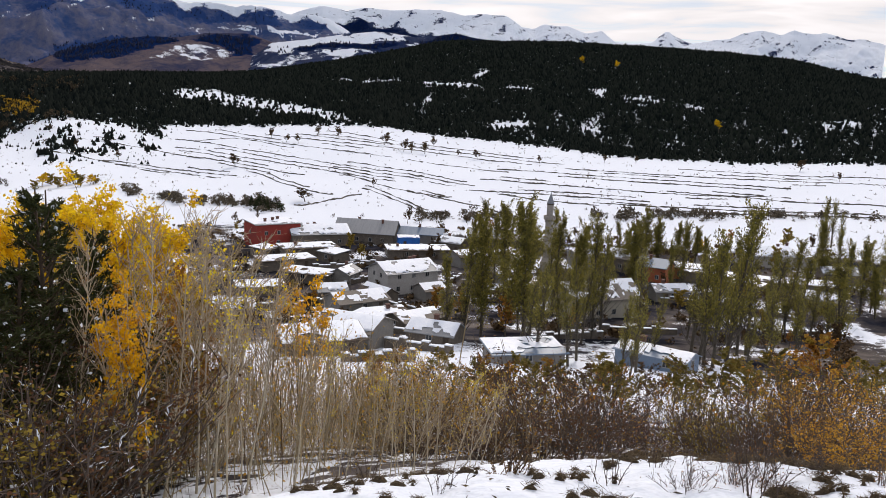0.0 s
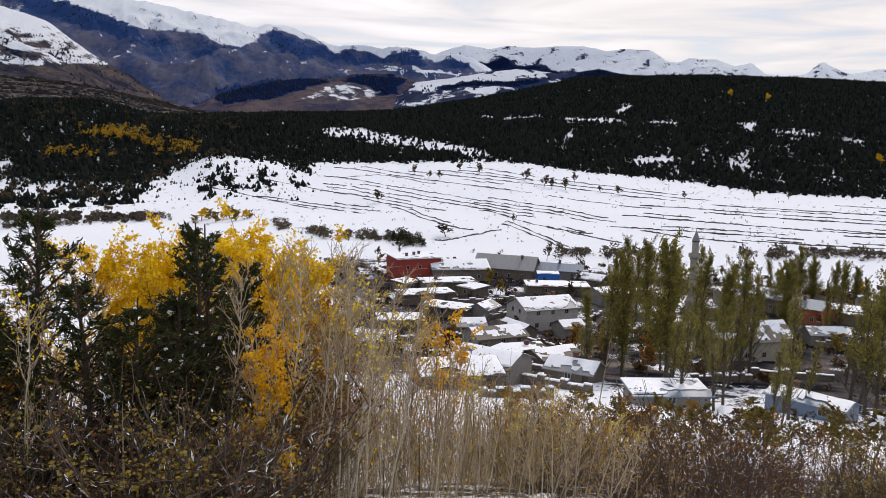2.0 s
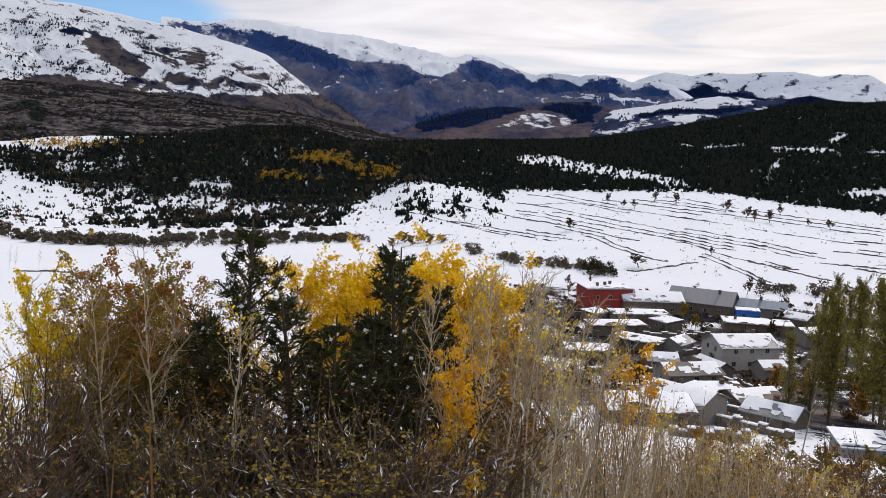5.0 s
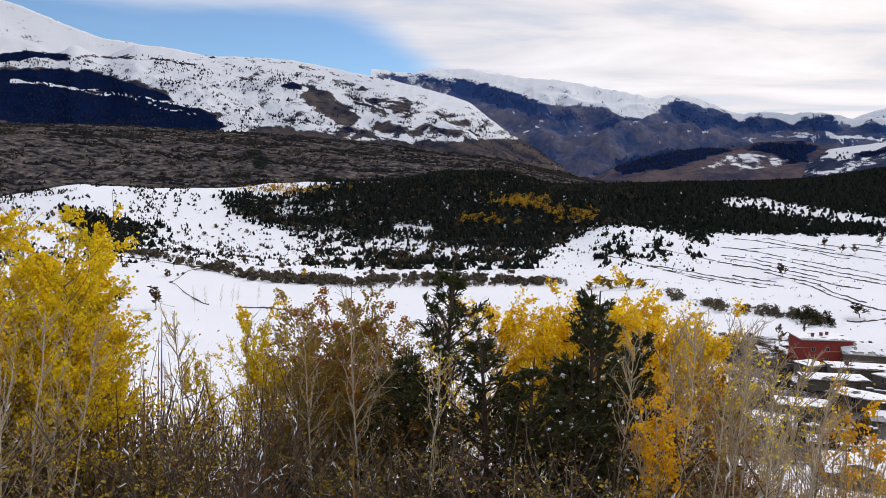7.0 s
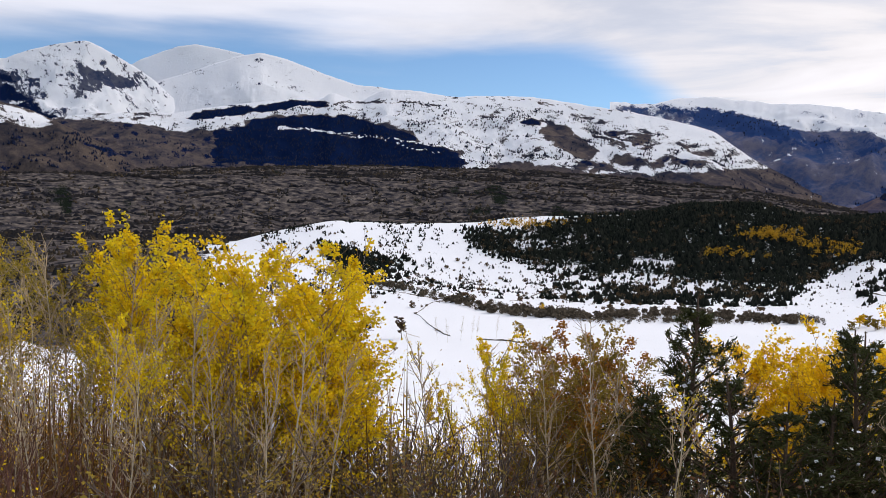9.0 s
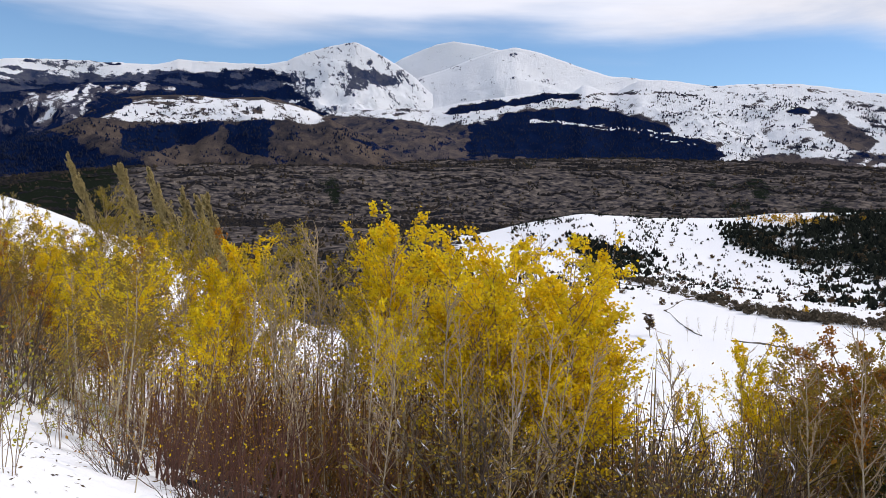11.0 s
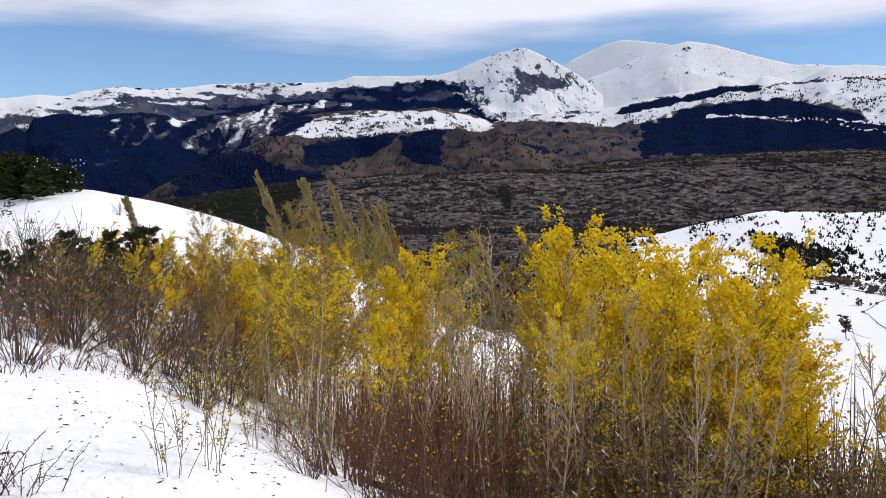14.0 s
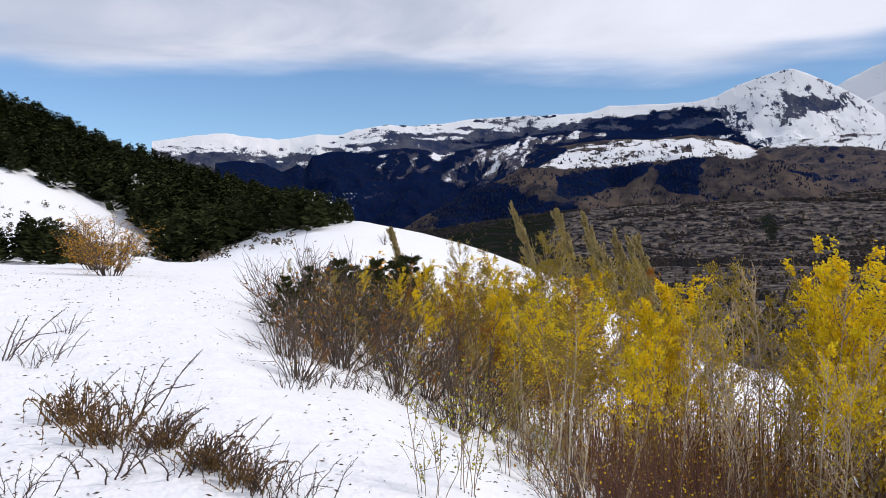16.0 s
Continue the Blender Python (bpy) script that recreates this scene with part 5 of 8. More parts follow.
m_greywood = leafy("grey_wood", (0.085, 0.066, 0.046), (0.035, 0.028, 0.022), (0.12, 0.085, 0.045), 0.1, 0.9, 0.0)
m_lumber = leafy("old_boards", (0.13, 0.115, 0.10), (0.05, 0.042, 0.036), None, 0.0, 0.9, 0.0)
m_brush = leafy("brush", (0.055, 0.036, 0.022), (0.13, 0.085, 0.045), None, 0.0, 0.9, 0.0)


# ---- woods and scrub on the hills ----
def woods():
    rng = np.random.default_rng(5)
    n = 190000
    az, r = rng.uniform(-33, 62, n), rng.uniform(480, 1330, n)
    x, y, z = ground_at(az, r)
    el = np.degrees(np.arctan2(z - EYE, r))
    dens = wood_cover(az, el, r)
    # loose young pines over the snowy slope between wood and creek
    loose = np.clip(fbm(az * 1.9, r / 30.0, 77) * 1.2 + 0.16, 0, 1) * np.where(az > 28, 0.85, 0.16)
    loose = loose * ((az > 17) & (el < 0.1) & (el > -5.6) & (rng.random(n) < 0.75))
    keep = rng.random(n) < np.maximum(dens * 0.85, loose)
    az, r = az[keep], r[keep]
    tall = dens[keep] > 0.15
    h = np.where(tall, rng.uniform(1.8, 4.2, len(az)), rng.uniform(0.9, 2.6, len(az))) * np.where(rng.random(len(az)) < 0.06, 1.5, 1.0) * np.where(r < 700, 0.8, 1.0)
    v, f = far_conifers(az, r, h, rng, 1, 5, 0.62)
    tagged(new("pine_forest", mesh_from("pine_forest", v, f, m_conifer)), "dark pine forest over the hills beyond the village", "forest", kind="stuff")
    # gold and brown broadleaf patches on the knoll and the hill
    az = np.concatenate([rng.normal(a, sa, k) for a, sa, k in ((29.65, 0.8, 70), (27.42, 0.5, 16), (44.6, 1.3, 50), (32.94, 0.4, 10), (31.2, 0.6, 10), (25.6, 0.9, 26))])
    el = np.concatenate([rng.normal(e, se, k) for e, se, k in ((-1.15, 0.22, 70), (-1.75, 0.15, 16), (-0.80, 0.14, 50), (-2.35, 0.1, 10), (-2.5, 0.1, 10), (-1.9, 0.3, 26))])
    r = np.array([reach(a, e, 500, 1200) for a, e in zip(az, el)])
    x, y, z = ground_at(az, r)
    c = np.concatenate([np.stack([x, y, z + 3.0], -1) + rng.normal(size=(len(x), 3)) * np.array([1.3, 1.3, 1.2]) for k in range(26)])
    new_ob = new("gold_trees", leaves("gold_trees", c, 1.1, m_goldwood, rng, 1.1))
    tagged(new_ob, "patches of orange-gold broadleaf trees among the dark pines", "trees", kind="stuff")


def reach(az, el, lo=60.0, hi=1300.0):
    """Distance at which a line of sight meets the ground."""
    r = np.geomspace(lo, hi, 500)
    x, y, z = ground_at(np.full(500, az), r)
    e = np.degrees(np.arctan2(z - EYE, r))
    k = np.nonzero(e >= el)[0]
    return float(r[k[0]]) if len(k) else hi


woods()


def far_bushes():
    """Trees and hedges on the brown valley floor."""
    rng = np.random.default_rng(27)
    a, r = rng.uniform(22, 100, 30000), rng.uniform(1380, 3000, 30000)
    k = rng.random(30000) < np.clip(0.15 + 1.6 * fbm(a * 1.2, r / 120, 19), 0.02, 1)
    a, r = a[k], r[k]
    v, f = far_conifers(a, r, rng.uniform(2.0, 6.5, len(a)), rng, 1, 5, 0.8)
    tagged(new("valley_trees", mesh_from("valley_trees", v, f, m_valley)), "scattered dark trees and hedges over the brown valley", "trees", kind="stuff")
    a = rng.uniform(64, 100, 1500)
    r = rng.uniform(300, 1380, 1500)
    v, f = far_conifers(a, r, rng.uniform(2, 7, 1500), rng, 2, 5, 0.75)
    tagged(new("valley_bushes", mesh_from("valley_bushes", v, f, m_valley)), "brown bushes over the near valley side", "bushes", kind="stuff")


m_valley = leafy("valley_tree", (0.012, 0.014, 0.016), (0.055, 0.042, 0.028), None, 0.0, 0.9, 0.0)
far_bushes()


def valley_hedges():
    """Hedges and terrace edges running along the contours of the brown valley."""
    rng = np.random.default_rng(28)
    vs, fs, base = [], [], 0
    for k in range(1000):
        a0, r0 = rng.uniform(22, 99), 1400 + 1500 * rng.random() ** 1.4
        span = rng.uniform(0.6, 4.5)
        n = int(span / 0.08)
        a = a0 + np.linspace(0, span, n)
        r = r0 * (1 + 0.012 * rng.normal() * np.linspace(0, 1, n) + 0.022 * fbm(a * 0.55, a * 0 + r0 / 260, 29, 3))
        x, y, z = ground_at(a, r)
        h = np.clip(rng.uniform(2.0, 5.5) * (0.7 + 1.6 * fbm(a * 9, a * 0 + k, 30, 3)), 0.1, 6.5)
        ux, uy = x / r, y / r
        v = np.stack([np.stack([x - ux * 2.5, y - uy * 2.5, z - 0.8], -1), np.stack([x, y, z + h], -1), np.stack([x + ux * 3.0, y + uy * 3.0, z - 0.8], -1)], 0).reshape(-1, 3)
        fs.append(grid_faces(3, n) + base)
        vs.append(v)
        base += len(v)
    tagged(new("valley_hedges", mesh_from("valley_hedges", np.concatenate(vs), np.concatenate(fs), m_hedge)), "dark hedges along the terraces of the brown valley", "hedges", kind="stuff")


m_hedge = plain("far_hedge", (0.007, 0.009, 0.014), (0.026, 0.022, 0.02), 0.02, 0.95, 0.0, 0.05)
valley_hedges()


def terraces():
    """Field banks: low dark strips of earth and dry grass along the slope."""
    lines = (
        [(-4.48, -4.13), (0.73, -3.71), (5.9, -3.36), (11.31, -3.02)], [(-4.52, -4.79), (-0.79, -4.56), (5.15, -3.96), (10.95, -3.43), (16.17, -2.89)], [(-2.34, -5.78), (1.41, -5.28), (6.59, -4.74), (12.01, -4.04), (16.85, -3.47)],
        [(2.88, -5.71), (6.58, -5.25), (11.65, -4.61), (16.86, -3.96)], [(8.77, -5.47), (12.71, -4.92), (16.18, -4.51)], [(6.92, -6.69), (10.21, -6.05), (12.36, -5.38)], [(-0.89, -6.59), (2.86, -6.19), (6.58, -5.4)],
        [(0.18, -7.75), (2.83, -6.93), (5.08, -6.27)], [(-2.78, -7.09), (-0.14, -6.7), (2.11, -6.35)], [(-8.15, -4.09), (-2.61, -3.78), (2.96, -3.29), (8.09, -2.83)], [(-22.05, -4.7), (-17.06, -4.73), (-10.01, -4.71), (-3.76, -4.61)],
        [(-22.11, -5.28), (-15.41, -5.56), (-8.24, -5.47), (-2.69, -5.32)], [(-27.19, -4.11), (-22, -4.26), (-15.31, -4.38), (-8.17, -4.38)], [(-27.15, -3.71), (-21.97, -3.92), (-15.27, -3.96)], [(-13.7, -6.15), (-8.28, -6.13), (-1.98, -6.1)],
        [(-27.34, -5.29), (-22.13, -5.49), (-14.7, -5.43)], [(-27.41, -5.88), (-18.91, -6.32), (-10.13, -6.46)], [(13.06, -5.65), (17.21, -5.3), (21.17, -4.84)], [(16.18, -4.44), (18.86, -4.01), (23.03, -3.52)], [(17.21, -5.58), (20.52, -5), (23.99, -4.37)],
        [(5.07, -6.64), (6.54, -6.94), (9.46, -7.49)], [(9.52, -3.75), (13.07, -3.29), (15.83, -3.51)], [(-10.51, -6.62), (-6.84, -6.51), (-3.86, -6.26)],
        [(47.9, -5.95), (51.04, -5.61), (55.4, -5.08)], [(48.6, -5.81), (50.69, -5.89), (52.06, -6.67)], [(49.63, -8.11), (51.02, -7.39), (52.06, -6.67)], [(42.8, -8.83), (44.27, -8.48), (47.87, -8.3)], [(39.95, -4), (42.88, -4.8), (45.76, -5.75)])
    rng = np.random.default_rng(9)
    vs, fs, base = [], [], 0
    # lesser banks half-way between the main ones
    lesser = []
    for line in lines[:20]:
        for drop in (0.22, -0.2):
            a0, a1 = sorted(rng.uniform(line[0][0], line[-1][0], 2))
            if a1 - a0 > 1.2:
                lesser.append([(q, float(smooth_interp(q, line)) + drop) for q in np.linspace(a0, a1, 4)])
    for line in list(lines) + lesser:
        a = np.linspace(line[0][0], line[-1][0], max(10, int((line[-1][0] - line[0][0]) / 0.12)))
        e = smooth_interp(a, line) + 0.03 * fbm(a * 2, a * 0, 3)
        r = np.array([reach(p, q, 120, 900) for p, q in zip(a, e)])
        x, y, z = ground_at(a, r)
        hgt = 0.42 * np.clip(0.9 + 1.0 * fbm(a * 4, a * 0, 8), 0.15, 1.4)
        ux, uy = x / r, y / r
        w = 0.45
        ring = [np.stack([x - ux * w, y - uy * w, z - 0.2], -1), np.stack([x - ux * 0.35, y - uy * 0.35, z + hgt], -1), np.stack([x + ux * 0.35, y + uy * 0.35, z + hgt * 0.9], -1), np.stack([x + ux * w, y + uy * w, z - 0.2], -1)]
        v = np.stack(ring, 0).reshape(-1, 3)
        fs.append(grid_faces(4, len(a)) + base)
        vs.append(v)
        base += len(v)
    tagged(new("terrace_banks", mesh_from("terrace_banks", np.concatenate(vs), np.concatenate(fs), m_bank)), "dark earth banks between snowy terraced fields", "field bank", kind="stuff")


m_bank = plain("bank_earth", (0.06, 0.05, 0.04), (0.12, 0.10, 0.075), 0.8, 0.95, 0.05)
terraces()


def scrub(name, label, a, r, h, blades, material, seed, wide=0.5, slim=0.07, up0=0.25):
    """Leafless bushes as sprays of twigs in one mesh."""
    rng = np.random.default_rng(seed)
    x, y, z = ground_at(a, r)
    n = len(x)
    ang, up = rng.uniform(0, 6.28, (n, blades)), rng.uniform(up0, 1.0, (n, blades))
    out = np.stack([np.cos(ang) * (1 - up) * 1.1, np.sin(ang) * (1 - up) * 1.1, up], -1)
    ln = h[:, None] * rng.uniform(0.6, 1.05, (n, blades))
    p = np.stack([x, y, z], -1)[:, None, :] + rng.normal(size=(n, blades, 3)) * np.array([wide, wide, 0.05]) * h[:, None, None] * 0.5
    tip = p + out * ln[..., None]
    side = np.stack([-np.sin(ang), np.cos(ang), 0 * ang], -1) * (slim * ln)[..., None]
    mid = p + out * (0.65 * ln)[..., None]
    v = np.stack([p, mid + side, tip, mid - side], -2).reshape(-1, 3)
    tagged(new(name, mesh_from(name, v, np.arange(len(v)).reshape(-1, 4), material)), label, "scrub", kind="stuff")


def bush_rows(name, label, a, r, h, material, seed, blades=60, size=0.26, flat=0.75, category="bushes"):
    """Rounded leafless bushes: each a cloud of small crossed blades, in one mesh."""
    rng = np.random.default_rng(seed)
    x, y, z = ground_at(a, r)
    n = len(x)
    d = rng.normal(size=(n, blades, 3))
    d = d / np.linalg.norm(d, axis=2)[..., None] * rng.random((n, blades, 1)) ** 0.4
    c = np.stack([x, y, z + 0.45 * h], -1)[:, None, :] + d * np.array([1, 1, flat]) * (h * 0.6)[:, None, None] * rng.uniform(0.7, 1.3, (n, 1, 3))
    k = np.repeat(h, blades) * size
    tagged(new(name, leaves(name, c.reshape(-1, 3), k, material, rng, 1.5)), label, category, kind="stuff")


def field_scrub():
    rng = np.random.default_rng(12)
    a, r = rng.uniform(-30, 60, 6500), rng.uniform(300, 700, 6500)
    x, y, z = ground_at(a, r)
    el = np.degrees(np.arctan2(z - EYE, r))
    k = (wood_cover(a, el, r) < 0.2) & (rng.random(6500) < np.clip(0.25 + 0.9 * fbm(a * 0.8, r / 35, 55), 0.04, 1)) & ((a < 26) | (r > 440))
    scrub("field_scrub", "small leafless bushes dotted over snowy fields", a[k], r[k], rng.uniform(0.5, 1.7, k.sum()), 9, m_brush, 13)
    rows = ([(10.19, -7.76), (13.76, -7.39), (17.23, -7.06), (19.9, -6.66)], [(-4.68, -7.74), (-3.2, -7.89), (1.3, -8.02)], [(-27.44, -6.14), (-20.61, -6.52), (-15.54, -6.98), (-10.2, -7.33)],
            [(26.51, -6.22), (30.94, -6.52), (35.42, -6.7), (39.89, -6.81), (42.84, -6.49), (45.03, -6.29), (47.89, -6.24), (51.38, -5.25), (54.41, -4.84), (56.69, -4.04), (58.27, -2.69)], [(10.34, -7.42), (12.56, -7.41), (17.23, -7.25), (19.67, -6.87)])
    aa, rr, hh = [], [], []
    for line in rows:
        a = np.repeat(np.linspace(line[0][0], line[-1][0], int((line[-1][0] - line[0][0]) * 9)), 2)
        e = smooth_interp(a, line)
        r = np.array([reach(p, q, 150, 900) for p, q in zip(a, e)]) + rng.normal(size=len(a)) * 5
        aa.append(a + rng.normal(size=len(a)) * 0.08), rr.append(r), hh.append(rng.uniform(1.2, 4.2, len(a)) * np.clip(0.75 + 1.3 * fbm(a * 2.5, a * 0, 4), 0.15, 1.6))
    bush_rows("hedgerow", "dark leafless hedges and bushes along the creek", np.concatenate(aa), np.concatenate(rr), np.concatenate(hh) * 0.75, m_creekbush, 14, 60, 0.18)
    # thick brown bushes where the creek runs under the knoll
    line = [(57.01, -4.01), (55.4, -4.55), (53.41, -4.9), (51.38, -5.32), (48.6, -5.95), (46.46, -6.37), (44.3, -6.57), (41.37, -6.61), (37.67, -6.38), (33.94, -6.21), (30.21, -6.23), (27.98, -6.21)]
    a = rng.uniform(line[-1][0], line[0][0], 230)
    e = smooth_interp(a, sorted(line)) + rng.normal(size=230) * 0.09 - 0.1
    r = np.array([reach(p, q, 150, 900) for p, q in zip(a, e)])
    bush_rows("creek_bushes", "brown and grey bushes massed along the creek", a, r, rng.uniform(1.8, 4.6, 230), m_creekbush, 17, 60, 0.3)
    va, vr = scatter_on(rng, 1500, (-27, 17), (140, 290))
    k = rng.random(1500) < np.clip(0.55 + 1.4 * fbm(va / 1.6, vr / 14, 44), 0, 1)
    bush_rows("garden_scrub", "dark bare bushes and dry stalks between the village yards", va[k], vr[k], rng.uniform(0.5, 2.3, k.sum()), m_brush, 16, 26, 0.3, 0.6)
    va, vr = scatter_on(rng, 500, (-14, 13), (150, 270))
    k = rng.random(500) < np.clip(0.5 + 1.6 * fbm(va / 1.3, vr / 10, 45), 0, 1)
    bush_rows("yard_lumber", "grey boards, rubble and firewood heaped in the yards", va[k], vr[k], rng.uniform(0.5, 1.3, k.sum()), m_lumber, 18, 16, 0.8, 0.35, "lumber")
    # leafless broadleaf trees mixed into the woods of the knoll
    a, r = scatter_on(rng, 1500, (22, 48), (520, 900))
    x, y, z = ground_at(a, r)
    e = np.degrees(np.arctan2(z - EYE, r))
    k = (wood_cover(a, e, r) > 0.25) & (rng.random(1500) < np.clip(0.3 + 1.3 * fbm(a / 1.5, r / 40, 46), 0, 0.8))
    bush_rows("knoll_trees", "grey-brown bare trees among the pines of the knoll", a[k], r[k], rng.uniform(2.5, 5.5, k.sum()), m_greywood, 19, 30, 0.24, 0.9, "trees")
    loose = scatter_on(rng, 260, (30, 62), (420, 800))
    bush_rows("slope_scrub", "dark scrub scattered over the snowy slope", loose[0], loose[1], rng.uniform(1.0, 3.4, len(loose[0])), m_brush, 15)


def scatter_on(rng, n, az, r):
    return rng.uniform(az[0], az[1], n), rng.uniform(r[0], r[1], n)


field_scrub()


def hillside_wood():
    """The near pine wood on the slope to the left."""
    rng = np.random.default_rng(31)
    n = 8200
    a, r = rng.uniform(96.5, 127, n), rng.uniform(58, 225, n)
    x, y, z = ground_at(a, r)
    el = np.degrees(np.arctan2(z - EYE, r))
    low = smooth_interp(a, [(99.6, 0.89), (100.7, 1.04), (103.26, 0.32), (106.13, -0.03), (108.26, -0.89), (110.35, -1.86), (111.89, -2.12), (112.71, -0.42), (114.35, 1.06), (116.59, 2.3), (118.77, 3.01), (121.17, 3.96)] + [(127, 6.0)])
    hole = blob(a, el, 113.67, 2.92, 1.0, 0.7) + blob(a, el, 111.34, 1.35, 0.7, 0.5) + blob(a, el, 114.34, 1.34, 0.6, 0.4)
    k = (el > low + 0.08 - 0.45 * np.clip((104.5 - a) / 3, 0, 1) + 0.1 * rng.normal(size=n)) & (r > np.where(a < 107, 72, 95)) & (a > 100.2) & (rng.random(n) < 0.62) & (rng.random(n) > hole * 1.1)
    a, r = a[k], r[k]
    v, f = tuft_conifers(a, r, rng.uniform(3.4, 6.4, len(a)) * np.where(rng.random(len(a)) < 0.15, 0.55, 1) * np.clip(0.34 + (a - 100) * 0.11, 0.3, 1), rng, 90)
    tagged(new("hillside_pines", mesh_from("hillside_pines", v, f, m_hillconifer)), "dense dark green young pines on the snowy hillside", "pine wood", kind="stuff")
    j = rng.integers(0, len(a), 2600)
    x, y, z = ground_at(a[j], r[j])
    c = np.stack([x, y, z + rng.uniform(0.6, 3.2, len(j))], -1) + rng.normal(size=(len(j), 3)) * np.array([0.6, 0.6, 0.1])
    tagged(new("bough_snow", leaves("bough_snow", c, 0.13, m_snow, rng, 1.2)), "small clots of snow left on the pine boughs", "snow", kind="stuff")
    a, r = rng.uniform(114.8, 127, 90), rng.uniform(36, 50, 90)
    v, f = tuft_conifers(a, r, rng.uniform(1.1, 2.3, 90) * np.clip((a - 114) / 4, 0.4, 1), rng, 130)
    tagged(new("pine_thicket", mesh_from("pine_thicket", v, f, m_hillconifer)), "low thicket of dark green pines behind a snow bank", "pine wood", kind="stuff")
    bush_rows("slope_bushes", "small bare bushes on the snowy slope under the pines", *scatter_on(rng, 110, (103, 124), (55, 130)), rng.uniform(0.25, 1.0, 110), m_creekbush, 33, 30, 0.22)


m_twigtan = leafy("tan_twigs", (0.32, 0.25, 0.15), (0.16, 0.125, 0.075), None, 0.1)
hillside_wood()


# ---- village ----
def box(bm, x0, x1, y0, y1, z0, z1):
    vs = [bm.verts.new(p) for p in ((x0, y0, z0), (x1, y0, z0), (x1, y1, z0), (x0, y1, z0), (x0, y0, z1), (x1, y0, z1), (x1, y1, z1), (x0, y1, z1))]
    for q in ((0, 3, 2, 1), (4, 5, 6, 7), (0, 1, 5, 4), (1, 2, 6, 5), (2, 3, 7, 6), (3, 0, 4, 7)):
        bm.faces.new([vs[k] for k in q])


def slab(bm, quad, t):
    """A plate of thickness t above a quad (any slope)."""
    lo = [bm.verts.new(p) for p in quad]
    hi = [bm.verts.new((p[0], p[1], p[2] + t)) for p in quad]
    bm.faces.new(lo[::-1])
    bm.faces.new(hi)
    for k in range(4):
        bm.faces.new([lo[k], lo[(k + 1) % 4], hi[(k + 1) % 4], hi[k]])


def part(name, bm, material, parent, label=""):
    me = bpy.data.meshes.new(name)
    bmesh.ops.recalc_face_normals(bm, faces=bm.faces)
    bm.to_mesh(me)
    bm.free()
    me.materials.append(material)
    ob = new(name, me)
    ob.parent = parent
    if label:
        ob["label"] = label
    return ob


def snow_sheet(quad, t, rng, melt=0.0):
    """Snow lying on a roof plane, with wavy edges and bare spots towards the eaves."""
    bm = bmesh.new()
    a, b, c, d = (np.array(p, float) for p in quad)      # a-b eaves, d-c ridge
    wide, deep = np.linalg.norm(b - a), np.linalg.norm(d - a)
    nu, nv = max(8, int(wide / 0.55)), max(5, int(deep / 0.55))
    ox, oy = rng.uniform(0, 90, 2)
    grid = []
    for j in range(nv):
        v = j / (nv - 1)
        row = []
        for i in range(nu):
            u = min(1.0, max(0.0, (i + 0.35 * rng.normal() * (0 < i < nu - 1)) / (nu - 1)))
            vv = min(1.0, max(0.0, v + 0.3 * rng.normal() / nv * (j < nv - 1)))
            if j == 0:
                vv = max(0.0, 0.25 * melt * abs(rng.normal()) + 0.01)
            p = (a * (1 - u) + b * u) * (1 - vv) + (d * (1 - u) + c * u) * vv
            hgt = t * (0.3 if j in (0, nv - 1) or i in (0, nu - 1) else 1.0) * rng.uniform(0.6, 1.1)
            row.append(bm.verts.new((p[0], p[1], p[2] + max(0.015, hgt))))
        grid.append(row)
    for j in range(nv - 1):
        for i in range(nu - 1):
            bare = float(fbm(ox + i * 0.28, oy + j * 0.34, 83, 3)) + 0.55 * (1 - j / nv) - 0.35
            if bare < 0.62 - 0.55 * min(melt, 1.0):
                bm.faces.new((grid[j][i], grid[j][i + 1], grid[j + 1][i + 1], grid[j + 1][i]))
    loose = [w for w in bm.verts if not w.link_faces]
    bmesh.ops.delete(bm, geom=loose, context="VERTS")
    for f in bm.faces:
        f.smooth = True
    return bm


def window(parent, x, z, y, w=1.0, h=1.2, side=0, frame_m=None):
    """A framed window on the front (side 0) or on an end wall (side 1 or -1); y is the wall's place."""
    def put(bm, x0, x1, z0, z1, d0, d1):
        if side == 0:
            box(bm, x + x0, x + x1, y + d0, y + d1, z + z0, z + z1)
        else:
            box(bm, *sorted((y - side * d0, y - side * d1)), x + x0, x + x1, z + z0, z + z1)
    bm = bmesh.new()
    for x0, x1, z0, z1 in ((-w / 2, w / 2, 0, 0.1), (-w / 2, w / 2, h - 0.08, h), (-w / 2, -w / 2 + 0.08, 0.1, h - 0.08), (w / 2 - 0.08, w / 2, 0.1, h - 0.08), (-0.03, 0.03, 0.1, h - 0.08)):
        put(bm, x0, x1, z0, z1, -0.07, 0.05)
    fr = part("window", bm, frame_m or m_whitewood, parent)
    bm = bmesh.new()
    put(bm, -w / 2 + 0.08, w / 2 - 0.08, 0.1, h - 0.08, -0.03, 0.0)
    part("pane", bm, m_pane, fr)


